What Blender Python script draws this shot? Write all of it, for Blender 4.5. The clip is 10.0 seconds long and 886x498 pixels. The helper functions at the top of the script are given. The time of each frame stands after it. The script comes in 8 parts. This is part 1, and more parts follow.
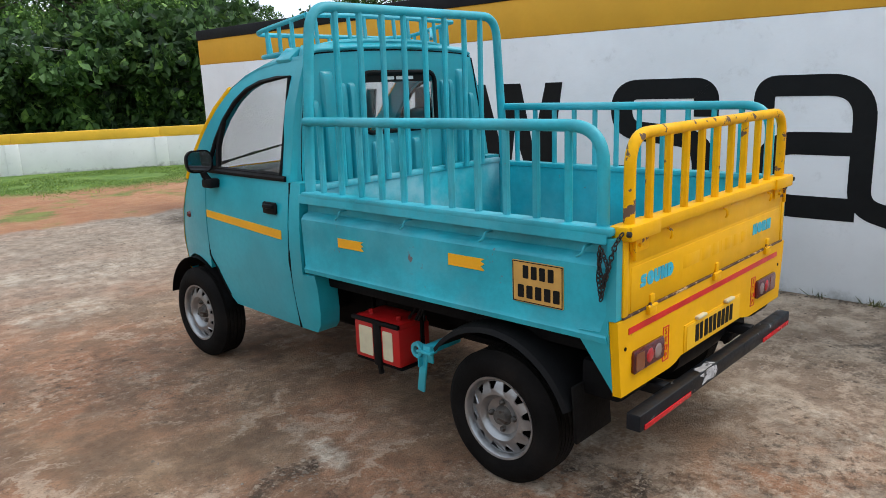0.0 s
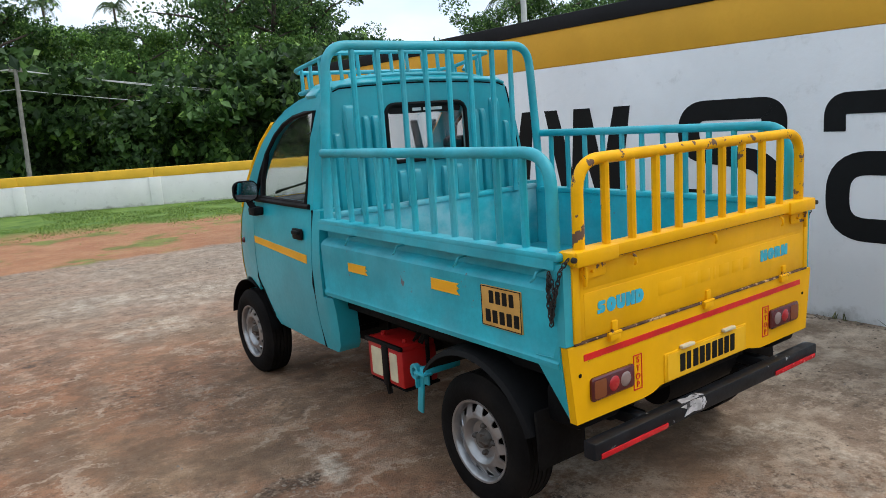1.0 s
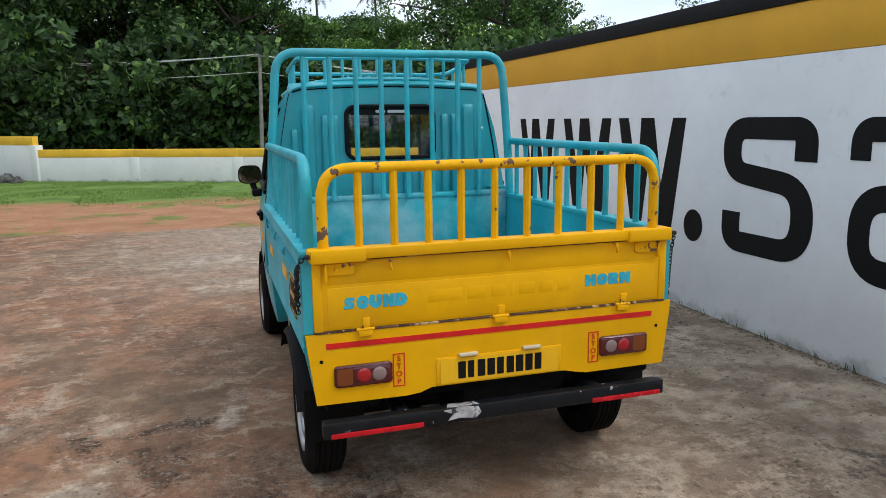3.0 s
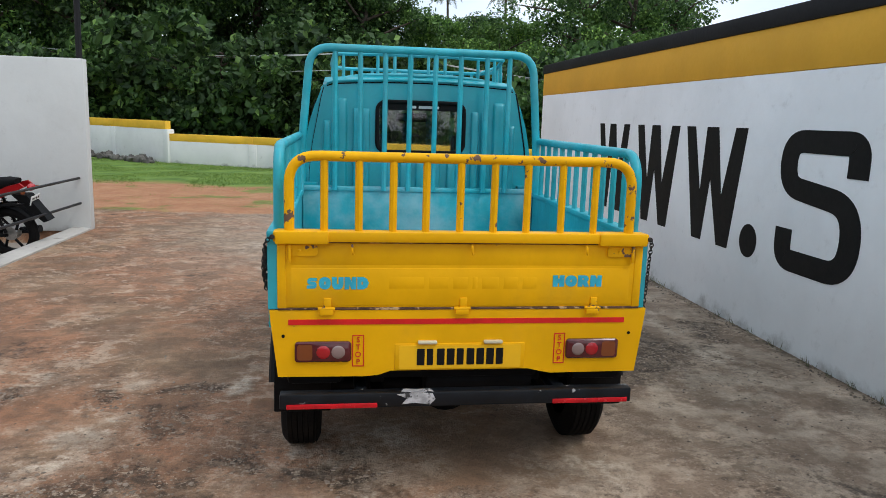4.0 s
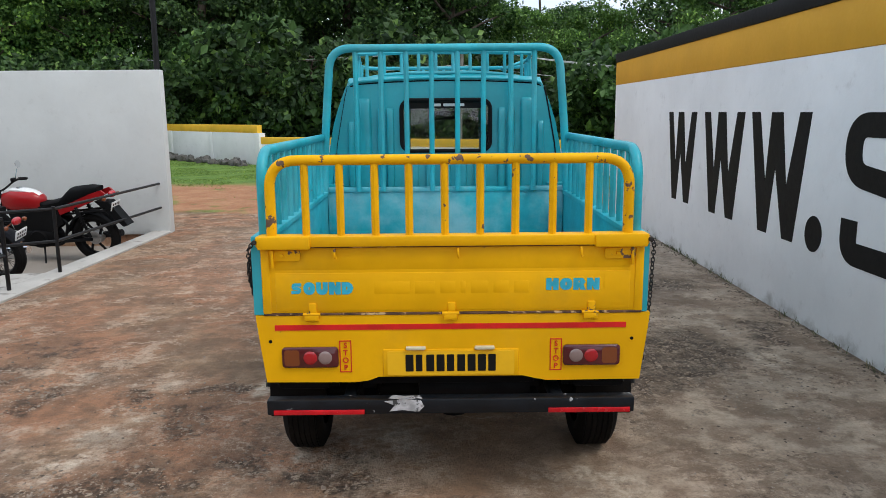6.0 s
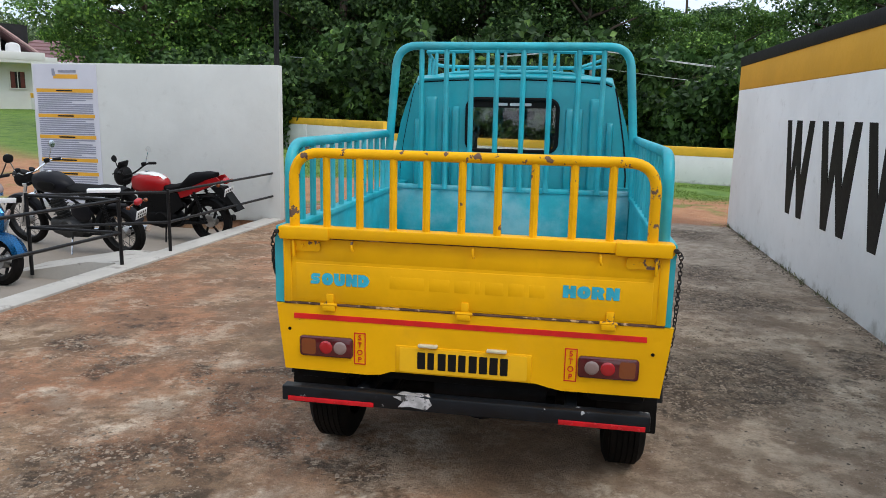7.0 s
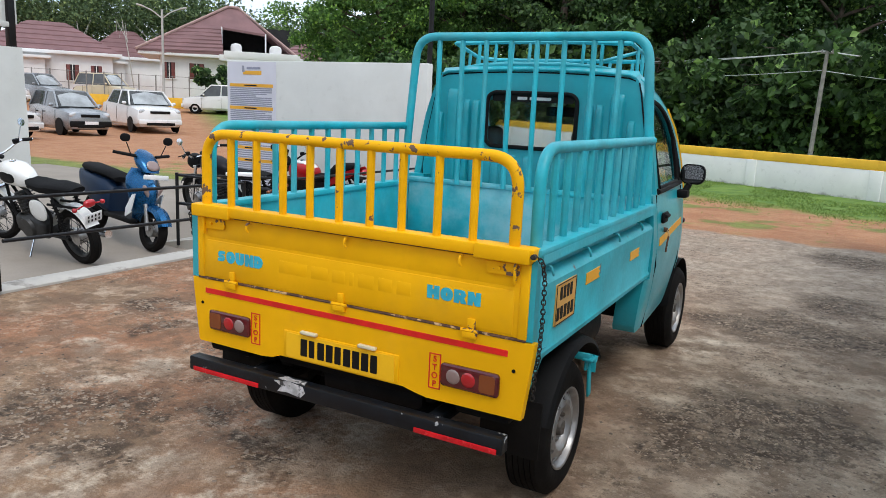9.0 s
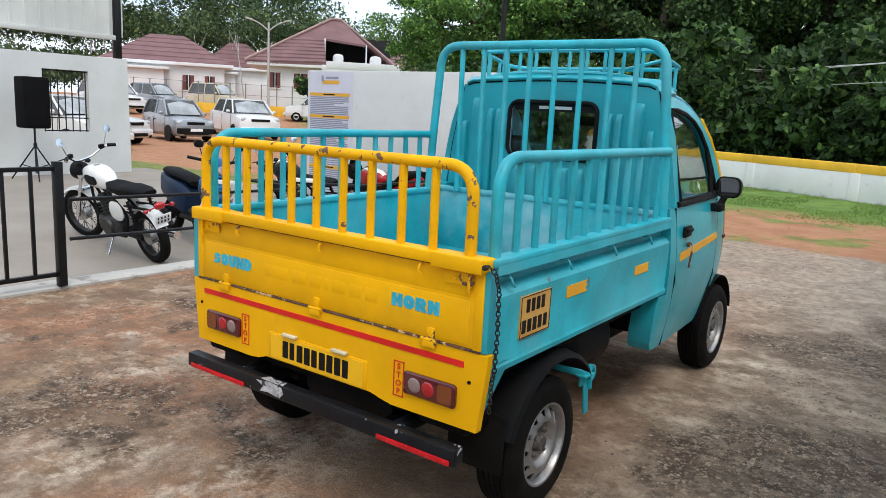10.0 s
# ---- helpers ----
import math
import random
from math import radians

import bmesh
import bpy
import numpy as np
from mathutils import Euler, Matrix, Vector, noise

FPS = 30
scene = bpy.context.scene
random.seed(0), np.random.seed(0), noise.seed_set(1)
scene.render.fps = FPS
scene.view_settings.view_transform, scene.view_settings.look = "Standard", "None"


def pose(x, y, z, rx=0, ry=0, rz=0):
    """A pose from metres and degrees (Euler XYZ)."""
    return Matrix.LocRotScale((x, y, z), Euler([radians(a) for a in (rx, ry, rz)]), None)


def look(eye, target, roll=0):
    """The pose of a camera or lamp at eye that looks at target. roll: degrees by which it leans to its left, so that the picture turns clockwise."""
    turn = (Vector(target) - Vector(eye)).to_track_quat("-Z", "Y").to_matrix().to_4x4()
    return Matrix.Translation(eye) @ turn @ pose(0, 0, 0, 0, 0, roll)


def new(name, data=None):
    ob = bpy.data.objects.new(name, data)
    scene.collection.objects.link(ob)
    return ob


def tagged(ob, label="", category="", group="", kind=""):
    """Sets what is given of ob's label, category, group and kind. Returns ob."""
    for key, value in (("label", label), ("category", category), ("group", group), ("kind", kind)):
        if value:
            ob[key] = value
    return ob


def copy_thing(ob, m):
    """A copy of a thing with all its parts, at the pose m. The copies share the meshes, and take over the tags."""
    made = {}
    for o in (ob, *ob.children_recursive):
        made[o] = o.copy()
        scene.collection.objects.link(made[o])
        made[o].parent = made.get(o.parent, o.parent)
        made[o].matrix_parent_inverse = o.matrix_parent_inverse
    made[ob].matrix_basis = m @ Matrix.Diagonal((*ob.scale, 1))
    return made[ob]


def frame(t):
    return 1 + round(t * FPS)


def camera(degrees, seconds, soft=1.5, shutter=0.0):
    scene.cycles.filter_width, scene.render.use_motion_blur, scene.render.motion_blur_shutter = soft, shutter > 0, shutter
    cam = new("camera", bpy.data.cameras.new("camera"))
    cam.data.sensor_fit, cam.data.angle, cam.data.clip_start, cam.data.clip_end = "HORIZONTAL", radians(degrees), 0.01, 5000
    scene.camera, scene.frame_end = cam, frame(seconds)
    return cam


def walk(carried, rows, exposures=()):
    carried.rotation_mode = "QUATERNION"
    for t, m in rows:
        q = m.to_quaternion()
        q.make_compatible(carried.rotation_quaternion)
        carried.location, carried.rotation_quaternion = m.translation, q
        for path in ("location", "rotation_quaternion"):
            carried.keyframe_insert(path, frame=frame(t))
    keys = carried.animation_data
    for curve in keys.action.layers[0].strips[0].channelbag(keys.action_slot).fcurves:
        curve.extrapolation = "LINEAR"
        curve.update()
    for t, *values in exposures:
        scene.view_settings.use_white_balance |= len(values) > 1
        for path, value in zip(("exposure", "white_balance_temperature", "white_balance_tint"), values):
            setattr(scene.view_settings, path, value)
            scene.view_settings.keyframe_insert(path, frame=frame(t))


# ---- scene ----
from mathutils import geometry

cam = camera(62.1, 10.0, soft=0.8)
PATH = [
    (0, (-2.85, -1.194, 1.577), (-1.438, 0.152, 1.138), -2.1),
    (0.5, (-2.675, -1.405, 1.563), (-1.356, 0.053, 1.194), -1.4),
    (1, (-2.456, -1.666, 1.563), (-1.305, -0.069, 1.21), -3.9),
    (1.5, (-2.171, -1.996, 1.583), (-1.221, -0.275, 1.215), -5.8),
    (2, (-1.834, -2.235, 1.554), (-1.045, -0.436, 1.175), -1.9),
    (2.5, (-1.465, -2.507, 1.543), (-0.829, -0.631, 1.269), 0.1),
    (2.7, (-1.3, -2.588, 1.573), (-0.682, -0.719, 1.22), -0.1),
    (3.8, (-0.603, -2.829, 1.553), (-0.235, -0.888, 1.239), 0.6),
    (4, (-0.5, -2.898, 1.553), (-0.228, -0.948, 1.203), 1.8),
    (4.5, (-0.294, -2.94, 1.549), (-0.144, -0.968, 1.248), 2.1),
    (5, (-0.132, -2.881, 1.558), (-0.018, -0.909, 1.248), 2.6),
    (5.2, (-0.097, -2.861, 1.567), (0.006, -0.89, 1.246), 1.6),
    (6.5, (0.08, -2.818, 1.574), (-0.026, -0.857, 1.196), -0.8),
    (7, (0.398, -2.764, 1.564), (0.05, -0.829, 1.197), 1.2),
    (7.5, (0.676, -2.627, 1.551), (0.155, -0.725, 1.22), 1.0),
    (8, (0.982, -2.495, 1.561), (0.358, -0.625, 1.222), -0.0),
    (8.5, (1.359, -2.378, 1.558), (0.519, -0.605, 1.17), 0.1),
    (9, (1.609, -2.215, 1.542), (0.681, -0.484, 1.165), 2.7),
    (9.5, (1.828, -2.066, 1.546), (0.76, -0.426, 1.133), 1.9),
    (10, (2.001, -1.959, 1.562), (0.846, -0.368, 1.196), 2.9),
]
walk(cam, [(t, look(eye, target, roll)) for t, eye, target, roll in PATH], [(0.0, 0.13), (0.5, 0.0), (1.0, 0.0), (2.5, -0.1), (5.2, -0.06), (7.5, 0.0), (9.0, 0.1), (10.0, 0.18)])

# ---------------------------------------------------------------- world, sun
SUN_DIR = (0.45, -0.34, 0.82)      # towards the sun
world = bpy.data.worlds.new("overcast_sky")
scene.world = world
world.use_nodes = True
wn, wl = world.node_tree.nodes, world.node_tree.links
wn.clear()
w_out = wn.new("ShaderNodeOutputWorld")
w_bg = wn.new("ShaderNodeBackground")
w_sky = wn.new("ShaderNodeTexSky")
w_sky.sky_type = "NISHITA"
w_sky.sun_disc = False
w_sky.sun_elevation = math.asin(SUN_DIR[2] / Vector(SUN_DIR).length)
w_sky.sun_rotation = math.atan2(SUN_DIR[0], SUN_DIR[1])
w_sky.air_density, w_sky.dust_density = 1.0, 3.0
w_co = wn.new("ShaderNodeTexCoord")
w_map = wn.new("ShaderNodeMapping")
w_map.inputs["Scale"].default_value = (1.0, 1.0, 2.6)
w_cl = wn.new("ShaderNodeTexNoise")
w_cl.inputs["Scale"].default_value = 2.4
w_cl.inputs["Detail"].default_value = 6.0
w_rm = wn.new("ShaderNodeValToRGB")
w_rm.color_ramp.elements[0].position, w_rm.color_ramp.elements[0].color = 0.33, (5.4, 6.8, 8.8, 1)
w_rm.color_ramp.elements[1].position, w_rm.color_ramp.elements[1].color = 0.66, (9.6, 9.9, 10.3, 1)
w_mx = wn.new("ShaderNodeMix")
w_mx.data_type = "RGBA"
w_mx.inputs[0].default_value = 0.86
wl.new(w_co.outputs["Generated"], w_map.inputs["Vector"])
wl.new(w_map.outputs[0], w_cl.inputs["Vector"])
wl.new(w_cl.outputs["Fac"], w_rm.inputs["Fac"])
wl.new(w_sky.outputs[0], w_mx.inputs[6])
wl.new(w_rm.outputs[0], w_mx.inputs[7])
wl.new(w_mx.outputs[2], w_bg.inputs["Color"])
w_bg.inputs["Strength"].default_value = 0.147
wl.new(w_bg.outputs[0], w_out.inputs["Surface"])

sun = new("sun", bpy.data.lights.new("sun", "SUN"))
sun.data.energy, sun.data.angle, sun.data.color = 1.3, radians(20), (1.0, 0.96, 0.9)
sun.matrix_world = look(Vector(SUN_DIR) * 40, (0, 0, 0))


# ---------------------------------------------------------------- mesh helpers
def box(bm, c, s, bev=0.0, m=None, seg=2):
    """A box of size s at c, its edges rounded by bev, turned by m about c."""
    mat4 = Matrix.Translation(c) @ (m.to_4x4() if m else Matrix()) @ Matrix.Diagonal((*s, 1))
    made = bmesh.ops.create_cube(bm, size=1, matrix=mat4)["verts"]
    if bev > 0:
        edges = list({e for v in made for e in v.link_edges})
        bmesh.ops.bevel(bm, geom=edges, offset=bev, segments=seg, affect="EDGES", profile=0.5, clamp_overlap=True)


def fillet(pts, rad, n=6):
    """A polyline whose inner corners are rounded."""
    pts = [Vector(p) for p in pts]
    out = [pts[0]]
    for a, b, c in zip(pts, pts[1:], pts[2:]):
        r = min(rad, (a - b).length * 0.49, (c - b).length * 0.49)
        p, q = b + (a - b).normalized() * r, b + (c - b).normalized() * r
        for i in range(n + 1):
            k = i / n
            out.append(p * (1 - k) ** 2 + b * 2 * k * (1 - k) + q * k ** 2)
    return out + [pts[-1]]


def tube(bm, pts, r, seg=10, r_end=None, closed=False):
    """A round tube along a polyline; r_end tapers it."""
    pts = [Vector(p) for p in pts]
    n = len(pts)
    rings, side = [], None
    for i, p in enumerate(pts):
        a = pts[i - 1] if (i > 0 or closed) else p
        b = pts[(i + 1) % n] if (i < n - 1 or closed) else p
        d = (b - a).normalized()
        if side is None:
            side = d.orthogonal().normalized()
        side = (side - d * side.dot(d)).normalized()
        up = d.cross(side)
        k = r if r_end is None else r + (r_end - r) * i / max(1, n - 1)
        rings.append([bm.verts.new(p + (side * math.cos(t) + up * math.sin(t)) * k) for t in (2 * math.pi * j / seg for j in range(seg))])
    for i in range(n if closed else n - 1):
        a, b = rings[i], rings[(i + 1) % n]
        for j in range(seg):
            bm.faces.new((a[j], a[(j + 1) % seg], b[(j + 1) % seg], b[j]))
    if not closed:
        bm.faces.new(rings[0][::-1])
        bm.faces.new(rings[-1])


def lathe(bm, prof, m, seg=32, closed=False):
    """Turns a profile of (radius, height) round the local z of m."""
    rings = []
    for r, h in prof:
        if r < 1e-6:
            rings.append([bm.verts.new(m @ Vector((0, 0, h)))])
        else:
            rings.append([bm.verts.new(m @ Vector((r * math.cos(t), r * math.sin(t), h))) for t in (2 * math.pi * j / seg for j in range(seg))])
    pairs = list(zip(rings, rings[1:])) + ([(rings[-1], rings[0])] if closed else [])
    for a, b in pairs:
        for j in range(seg):
            k = (j + 1) % seg
            if len(a) == 1 and len(b) > 1:
                bm.faces.new((a[0], b[j], b[k]))
            elif len(b) == 1 and len(a) > 1:
                bm.faces.new((a[j], b[0], a[k]))
            elif len(a) > 1:
                bm.faces.new((a[j], a[k], b[k], b[j]))


def plate(bm, outer, f, th, holes=(), us=(), vs=()):
    """A plate with holes: outlines in (u, v), f(u, v, d) gives the place at depth d. us and vs cut it finer, for curved ones."""
    loops = [list(outer)] + [list(h) for h in holes]
    flat = [p for l in loops for p in l]
    tmp = bmesh.new()
    tv = [tmp.verts.new((u, v, 0)) for u, v in flat]
    for t in geometry.tessellate_polygon([[Vector((u, v, 0)) for u, v in l] for l in loops]):
        if len(set(t)) == 3:
            try:
                tmp.faces.new([tv[i] for i in t])
            except ValueError:
                pass
    for cuts, n in ((us, (1, 0, 0)), (vs, (0, 1, 0))):
        for c in cuts:
            bmesh.ops.bisect_plane(tmp, geom=tmp.verts[:] + tmp.edges[:] + tmp.faces[:], dist=1e-5, plane_co=Vector(n) * c, plane_no=n)
    tmp.verts.index_update()
    front = [bm.verts.new(f(v.co.x, v.co.y, 0)) for v in tmp.verts]
    back = [bm.verts.new(f(v.co.x, v.co.y, th)) for v in tmp.verts]
    for face in tmp.faces:
        ids = [v.index for v in face.verts]
        bm.faces.new([front[i] for i in ids])
        bm.faces.new([back[i] for i in reversed(ids)])
    for e in tmp.edges:
        if len(e.link_faces) == 1:
            i, j = e.verts[0].index, e.verts[1].index
            bm.faces.new((front[i], front[j], back[j], back[i]))
    tmp.free()


def stroke(bm, path, half, f, th):
    """A brushed stroke of that half width along a path in (u, v), as a thick strip."""
    pts = [Vector(p) for p in path]
    rows = []
    for i, p in enumerate(pts):
        d = (pts[min(i + 1, len(pts) - 1)] - pts[max(i - 1, 0)]).normalized()
        n = Vector((-d.y, d.x))
        l, r = p + n * half, p - n * half
        rows.append([f(l.x, l.y, 0), f(r.x, r.y, 0), f(r.x, r.y, th), f(l.x, l.y, th)])
    loft(bm, rows)


def rrect(x0, y0, x1, y1, r, n=5):
    out = []
    for cx, cy, a0 in ((x1 - r, y1 - r, 0), (x0 + r, y1 - r, 90), (x0 + r, y0 + r, 180), (x1 - r, y0 + r, 270)):
        for i in range(n + 1):
            a = radians(a0 + 90 * i / n)
            out.append((cx + r * math.cos(a), cy + r * math.sin(a)))
    return out


def loft(bm, rings, cap=True, close=True):
    """Skins a row of rings, lists of points of one length."""
    vs = [[bm.verts.new(p) for p in r] for r in rings]
    n = len(vs[0])
    for a, b in zip(vs, vs[1:]):
        for j in range(n if close else n - 1):
            k = (j + 1) % n
            bm.faces.new((a[j], a[k], b[k], b[j]))
    if cap:
        bm.faces.new(vs[0][::-1])
        bm.faces.new(vs[-1])


def mesh_of(name, bm, material, sharp=0.6):
    bmesh.ops.recalc_face_normals(bm, faces=bm.faces[:])
    for f in bm.faces:
        f.smooth = True
    for e in bm.edges:
        e.smooth = not (len(e.link_faces) == 2 and e.calc_face_angle(0.0) > sharp)
    me = bpy.data.meshes.new(name)
    bm.to_mesh(me)
    bm.free()
    me.materials.append(material)
    return me


def part(name, bm, material, parent, label="", at=None, kind=""):
    ob = new(name, mesh_of(name, bm, material))
    ob.parent = parent
    if at is not None:
        ob.matrix_local = at
    return tagged(ob, label, kind=kind)


def thing(name, label, category, m=None, group="", kind="", bm=None, material=None):
    ob = new(name, mesh_of(name, bm, material) if bm else None)
    if m is not None:
        ob.matrix_world = m
    return tagged(ob, label, category, group, kind)


def again(ob, parent, m=None):
    """Another object on the same mesh under the same or another parent."""
    c = new(ob.name.split(".")[0], ob.data)
    c.parent = parent
    c.matrix_local = m if m is not None else ob.matrix_local.copy()
    if ob.get("label"):
        c["label"] = ob["label"]
    return c


def letters(body, size, depth, bold=0.0):
    """A mesh of writing in the built-in font, centred, flat in xy."""
    cu = bpy.data.curves.new("writing", "FONT")
    cu.body, cu.size, cu.extrude, cu.offset = body, size, depth, bold
    cu.align_x, cu.align_y = "CENTER", "CENTER"
    ob = new("writing", cu)
    bpy.context.view_layer.update()
    me = bpy.data.meshes.new_from_object(ob.evaluated_get(bpy.context.evaluated_depsgraph_get()))
    bpy.data.objects.remove(ob)
    return me


def placed(name, me, material, parent, m, label=""):
    me.materials.clear()
    me.materials.append(material)
    ob = new(name, me)
    ob.parent = parent
    ob.matrix_local = m
    return tagged(ob, label)


# ---------------------------------------------------------------- materials
def shader(name):
    m = bpy.data.materials.new(name)
    m.use_nodes = True
    nt = m.node_tree
    return m, nt, nt.nodes["Principled BSDF"]


def node(nt, kind, **values):
    n = nt.nodes.new(kind)
    for k, v in values.items():
        n.inputs[k].default_value = v
    return n


def mix(nt, fac, a, b):
    n = nt.nodes.new("ShaderNodeMix")
    n.data_type = "RGBA"
    for i, v in ((0, fac), (6, a), (7, b)):
        if isinstance(v, (int, float)):
            n.inputs[i].default_value = v
        elif isinstance(v, tuple):
            n.inputs[i].default_value = (*v, 1)
        else:
            nt.links.new(v, n.inputs[i])
    return n.outputs[2]


def ramp(nt, value, lo, hi):
    n = nt.nodes.new("ShaderNodeMapRange")
    n.interpolation_type = "SMOOTHSTEP"
    n.inputs["From Min"].default_value, n.inputs["From Max"].default_value = lo, hi
    nt.links.new(value, n.inputs["Value"])
    return n.outputs[0]


def math2(nt, op, a, b):
    n = nt.nodes.new("ShaderNodeMath")
    n.operation = op
    for i, v in enumerate((a, b)):
        if isinstance(v, (int, float)):
            n.inputs[i].default_value = v
        else:
            nt.links.new(v, n.inputs[i])
    return n.outputs[0]


def fuzz(nt, co, scale, detail=4.0, rough=0.55):
    n = node(nt, "ShaderNodeTexNoise", Scale=scale, Detail=detail, Roughness=rough)
    nt.links.new(co, n.inputs["Vector"])
    return n.outputs["Fac"]


def surf(name, base, rough=0.5, metal=0.0, var=0.18, scale=3.0, grain=60.0, bump=0.08, wear=None, wear_at=(0.62, 0.7), wear_scale=9.0, coat=0.0, dust=None, dust_at=(0.45, 0.75), spec=0.5, per=0.0):
    """A painted, plastic, metal or mineral surface: broad and fine variation, optional worn spots and dust."""
    m, nt, bsdf = shader(name)
    co = nt.nodes.new("ShaderNodeTexCoord").outputs["Object"]
    broad, fine = fuzz(nt, co, scale, 5), fuzz(nt, co, grain, 3)
    dark = tuple(c * (1 - var) for c in base)
    light = tuple(min(1, c * (1 + var)) for c in base)
    col = mix(nt, ramp(nt, broad, 0.3, 0.7), dark, light)
    col = mix(nt, math2(nt, "MULTIPLY", ramp(nt, fine, 0.4, 0.75), 0.25), col, dark)
    if per:
        info = nt.nodes.new("ShaderNodeObjectInfo")
        col = mix(nt, math2(nt, "MULTIPLY", info.outputs["Random"], per), col, tuple(c * 0.55 for c in base))
    r = math2(nt, "ADD", math2(nt, "MULTIPLY", fine, 0.15), rough - 0.07)
    if dust:
        k = math2(nt, "MULTIPLY", ramp(nt, fuzz(nt, co, scale * 0.6, 6, 0.65), *dust_at), 0.5)
        col = mix(nt, k, col, dust)
        r = math2(nt, "ADD", r, math2(nt, "MULTIPLY", k, 0.4))
    if wear:
        k = ramp(nt, fuzz(nt, co, wear_scale, 7, 0.6), *wear_at)
        col = mix(nt, k, col, wear)
        r = math2(nt, "ADD", r, math2(nt, "MULTIPLY", k, 0.35))
    nt.links.new(col, bsdf.inputs["Base Color"])
    nt.links.new(r, bsdf.inputs["Roughness"])
    bsdf.inputs["Metallic"].default_value = metal
    bsdf.inputs["Coat Weight"].default_value = coat
    bsdf.inputs["Coat Roughness"].default_value = 0.15
    bsdf.inputs["Specular IOR Level"].default_value = spec
    if bump:
        b = node(nt, "ShaderNodeBump", Strength=bump, Distance=0.01)
        nt.links.new(fine, b.inputs["Height"])
        nt.links.new(b.outputs[0], bsdf.inputs["Normal"])
    return m


def glass(name, tint=(0.97, 0.985, 0.985), rough=0.02, ior=1.5):
    m, nt, bsdf = shader(name)
    bsdf.inputs["Base Color"].default_value = (*tint, 1)
    bsdf.inputs["Transmission Weight"].default_value = 1.0
    bsdf.inputs["Roughness"].default_value = rough
    bsdf.inputs["IOR"].default_value = ior
    return m


TEAL = surf("teal_paint", (0.011, 0.36, 0.435), rough=0.33, var=0.16, scale=2.2, grain=38, bump=0.05, dust=(0.09, 0.36, 0.42), coat=0.25, spec=0.5)
TEAL_WORN = surf("worn_teal_paint", (0.013, 0.365, 0.445), spec=0.5, rough=0.42, var=0.22, scale=4, grain=45, bump=0.1, wear=(0.16, 0.15, 0.15), wear_at=(0.68, 0.73), wear_scale=11, dust=(0.12, 0.42, 0.48), dust_at=(0.4, 0.7))
SHEET = surf("dusty_teal_sheet", (0.018, 0.36, 0.43), spec=0.4, rough=0.5, var=0.2, scale=3, grain=30, bump=0.12, dust=(0.45, 0.58, 0.62), dust_at=(0.42, 0.66), wear=(0.2, 0.13, 0.1), wear_at=(0.74, 0.8), wear_scale=6)
YELLOW = surf("yellow_paint", (0.85, 0.435, 0.003), spec=0.15, rough=0.45, var=0.09, scale=2.5, grain=40, bump=0.07, dust=(0.62, 0.34, 0.03), dust_at=(0.5, 0.72), wear=(0.30, 0.17, 0.06), wear_at=(0.72, 0.75), wear_scale=12, coat=0.0)
YELLOW_WORN = surf("chipped_yellow_paint", (0.85, 0.43, 0.003), spec=0.15, rough=0.5, var=0.12, scale=5, grain=50, bump=0.1, wear=(0.16, 0.10, 0.07), wear_at=(0.585, 0.60), wear_scale=17)
YELLOW_BAR = surf("yellow_bar_paint", (0.85, 0.43, 0.003), spec=0.15, rough=0.5, var=0.12, scale=5, grain=50, bump=0.1, wear=(0.16, 0.10, 0.07), wear_at=(0.665, 0.68), wear_scale=19)
DECAL = surf("orange_decal", (0.86, 0.40, 0.01), rough=0.4, var=0.08, bump=0.0)
RED_TAPE = surf("red_tape", (0.66, 0.013, 0.011), rough=0.35, var=0.15, scale=8, bump=0.0)
REFLECT = surf("red_reflector", (0.56, 0.008, 0.015), rough=0.25, var=0.2, scale=12, bump=0.1)
BLACK = surf("black_paint", (0.005, 0.005, 0.0055), spec=0.15, rough=0.5, var=0.3, scale=5, dust=(0.013, 0.012, 0.011))
BUMPER = surf("scuffed_black_bumper", (0.004, 0.006, 0.009), spec=0.3, rough=0.38, var=0.5, scale=9, dust=(0.012, 0.014, 0.017), wear=(0.34, 0.35, 0.36), wear_at=(0.66, 0.69), wear_scale=16)
PLASTIC = surf("black_plastic", (0.0055, 0.0055, 0.006), spec=0.15, rough=0.55, var=0.25, dust=(0.014, 0.013, 0.012))
RUBBER = surf("tyre_rubber", (0.0075, 0.0068, 0.0064), spec=0.1, rough=0.8, var=0.3, scale=7, bump=0.2, dust=(0.028, 0.021, 0.016), dust_at=(0.5, 0.85))
RIM = surf("grey_steel_rim", (0.36, 0.365, 0.37), rough=0.36, metal=0.8, var=0.15, scale=14, dust=(0.30, 0.25, 0.2), wear=(0.16, 0.10, 0.07), wear_at=(0.70, 0.78), wear_scale=22)
STEEL = surf("bare_steel", (0.42, 0.41, 0.40), rough=0.4, metal=0.9, var=0.2, scale=20, wear=(0.15, 0.08, 0.05), wear_at=(0.6, 0.7), wear_scale=30)
CHROME = surf("chrome", (0.75, 0.76, 0.78), rough=0.12, metal=1.0, var=0.05, bump=0.0)
RUST = surf("rusty_chain_steel", (0.035, 0.032, 0.030), rough=0.6, metal=0.5, var=0.4, scale=40, wear=(0.10, 0.05, 0.025), wear_at=(0.55, 0.7), wear_scale=60)
RUST_EDGE = surf("rusty_hinge_gap", (0.10, 0.05, 0.028), rough=0.85, var=0.5, scale=18, wear=(0.60, 0.40, 0.2), wear_at=(0.56, 0.62), wear_scale=26)
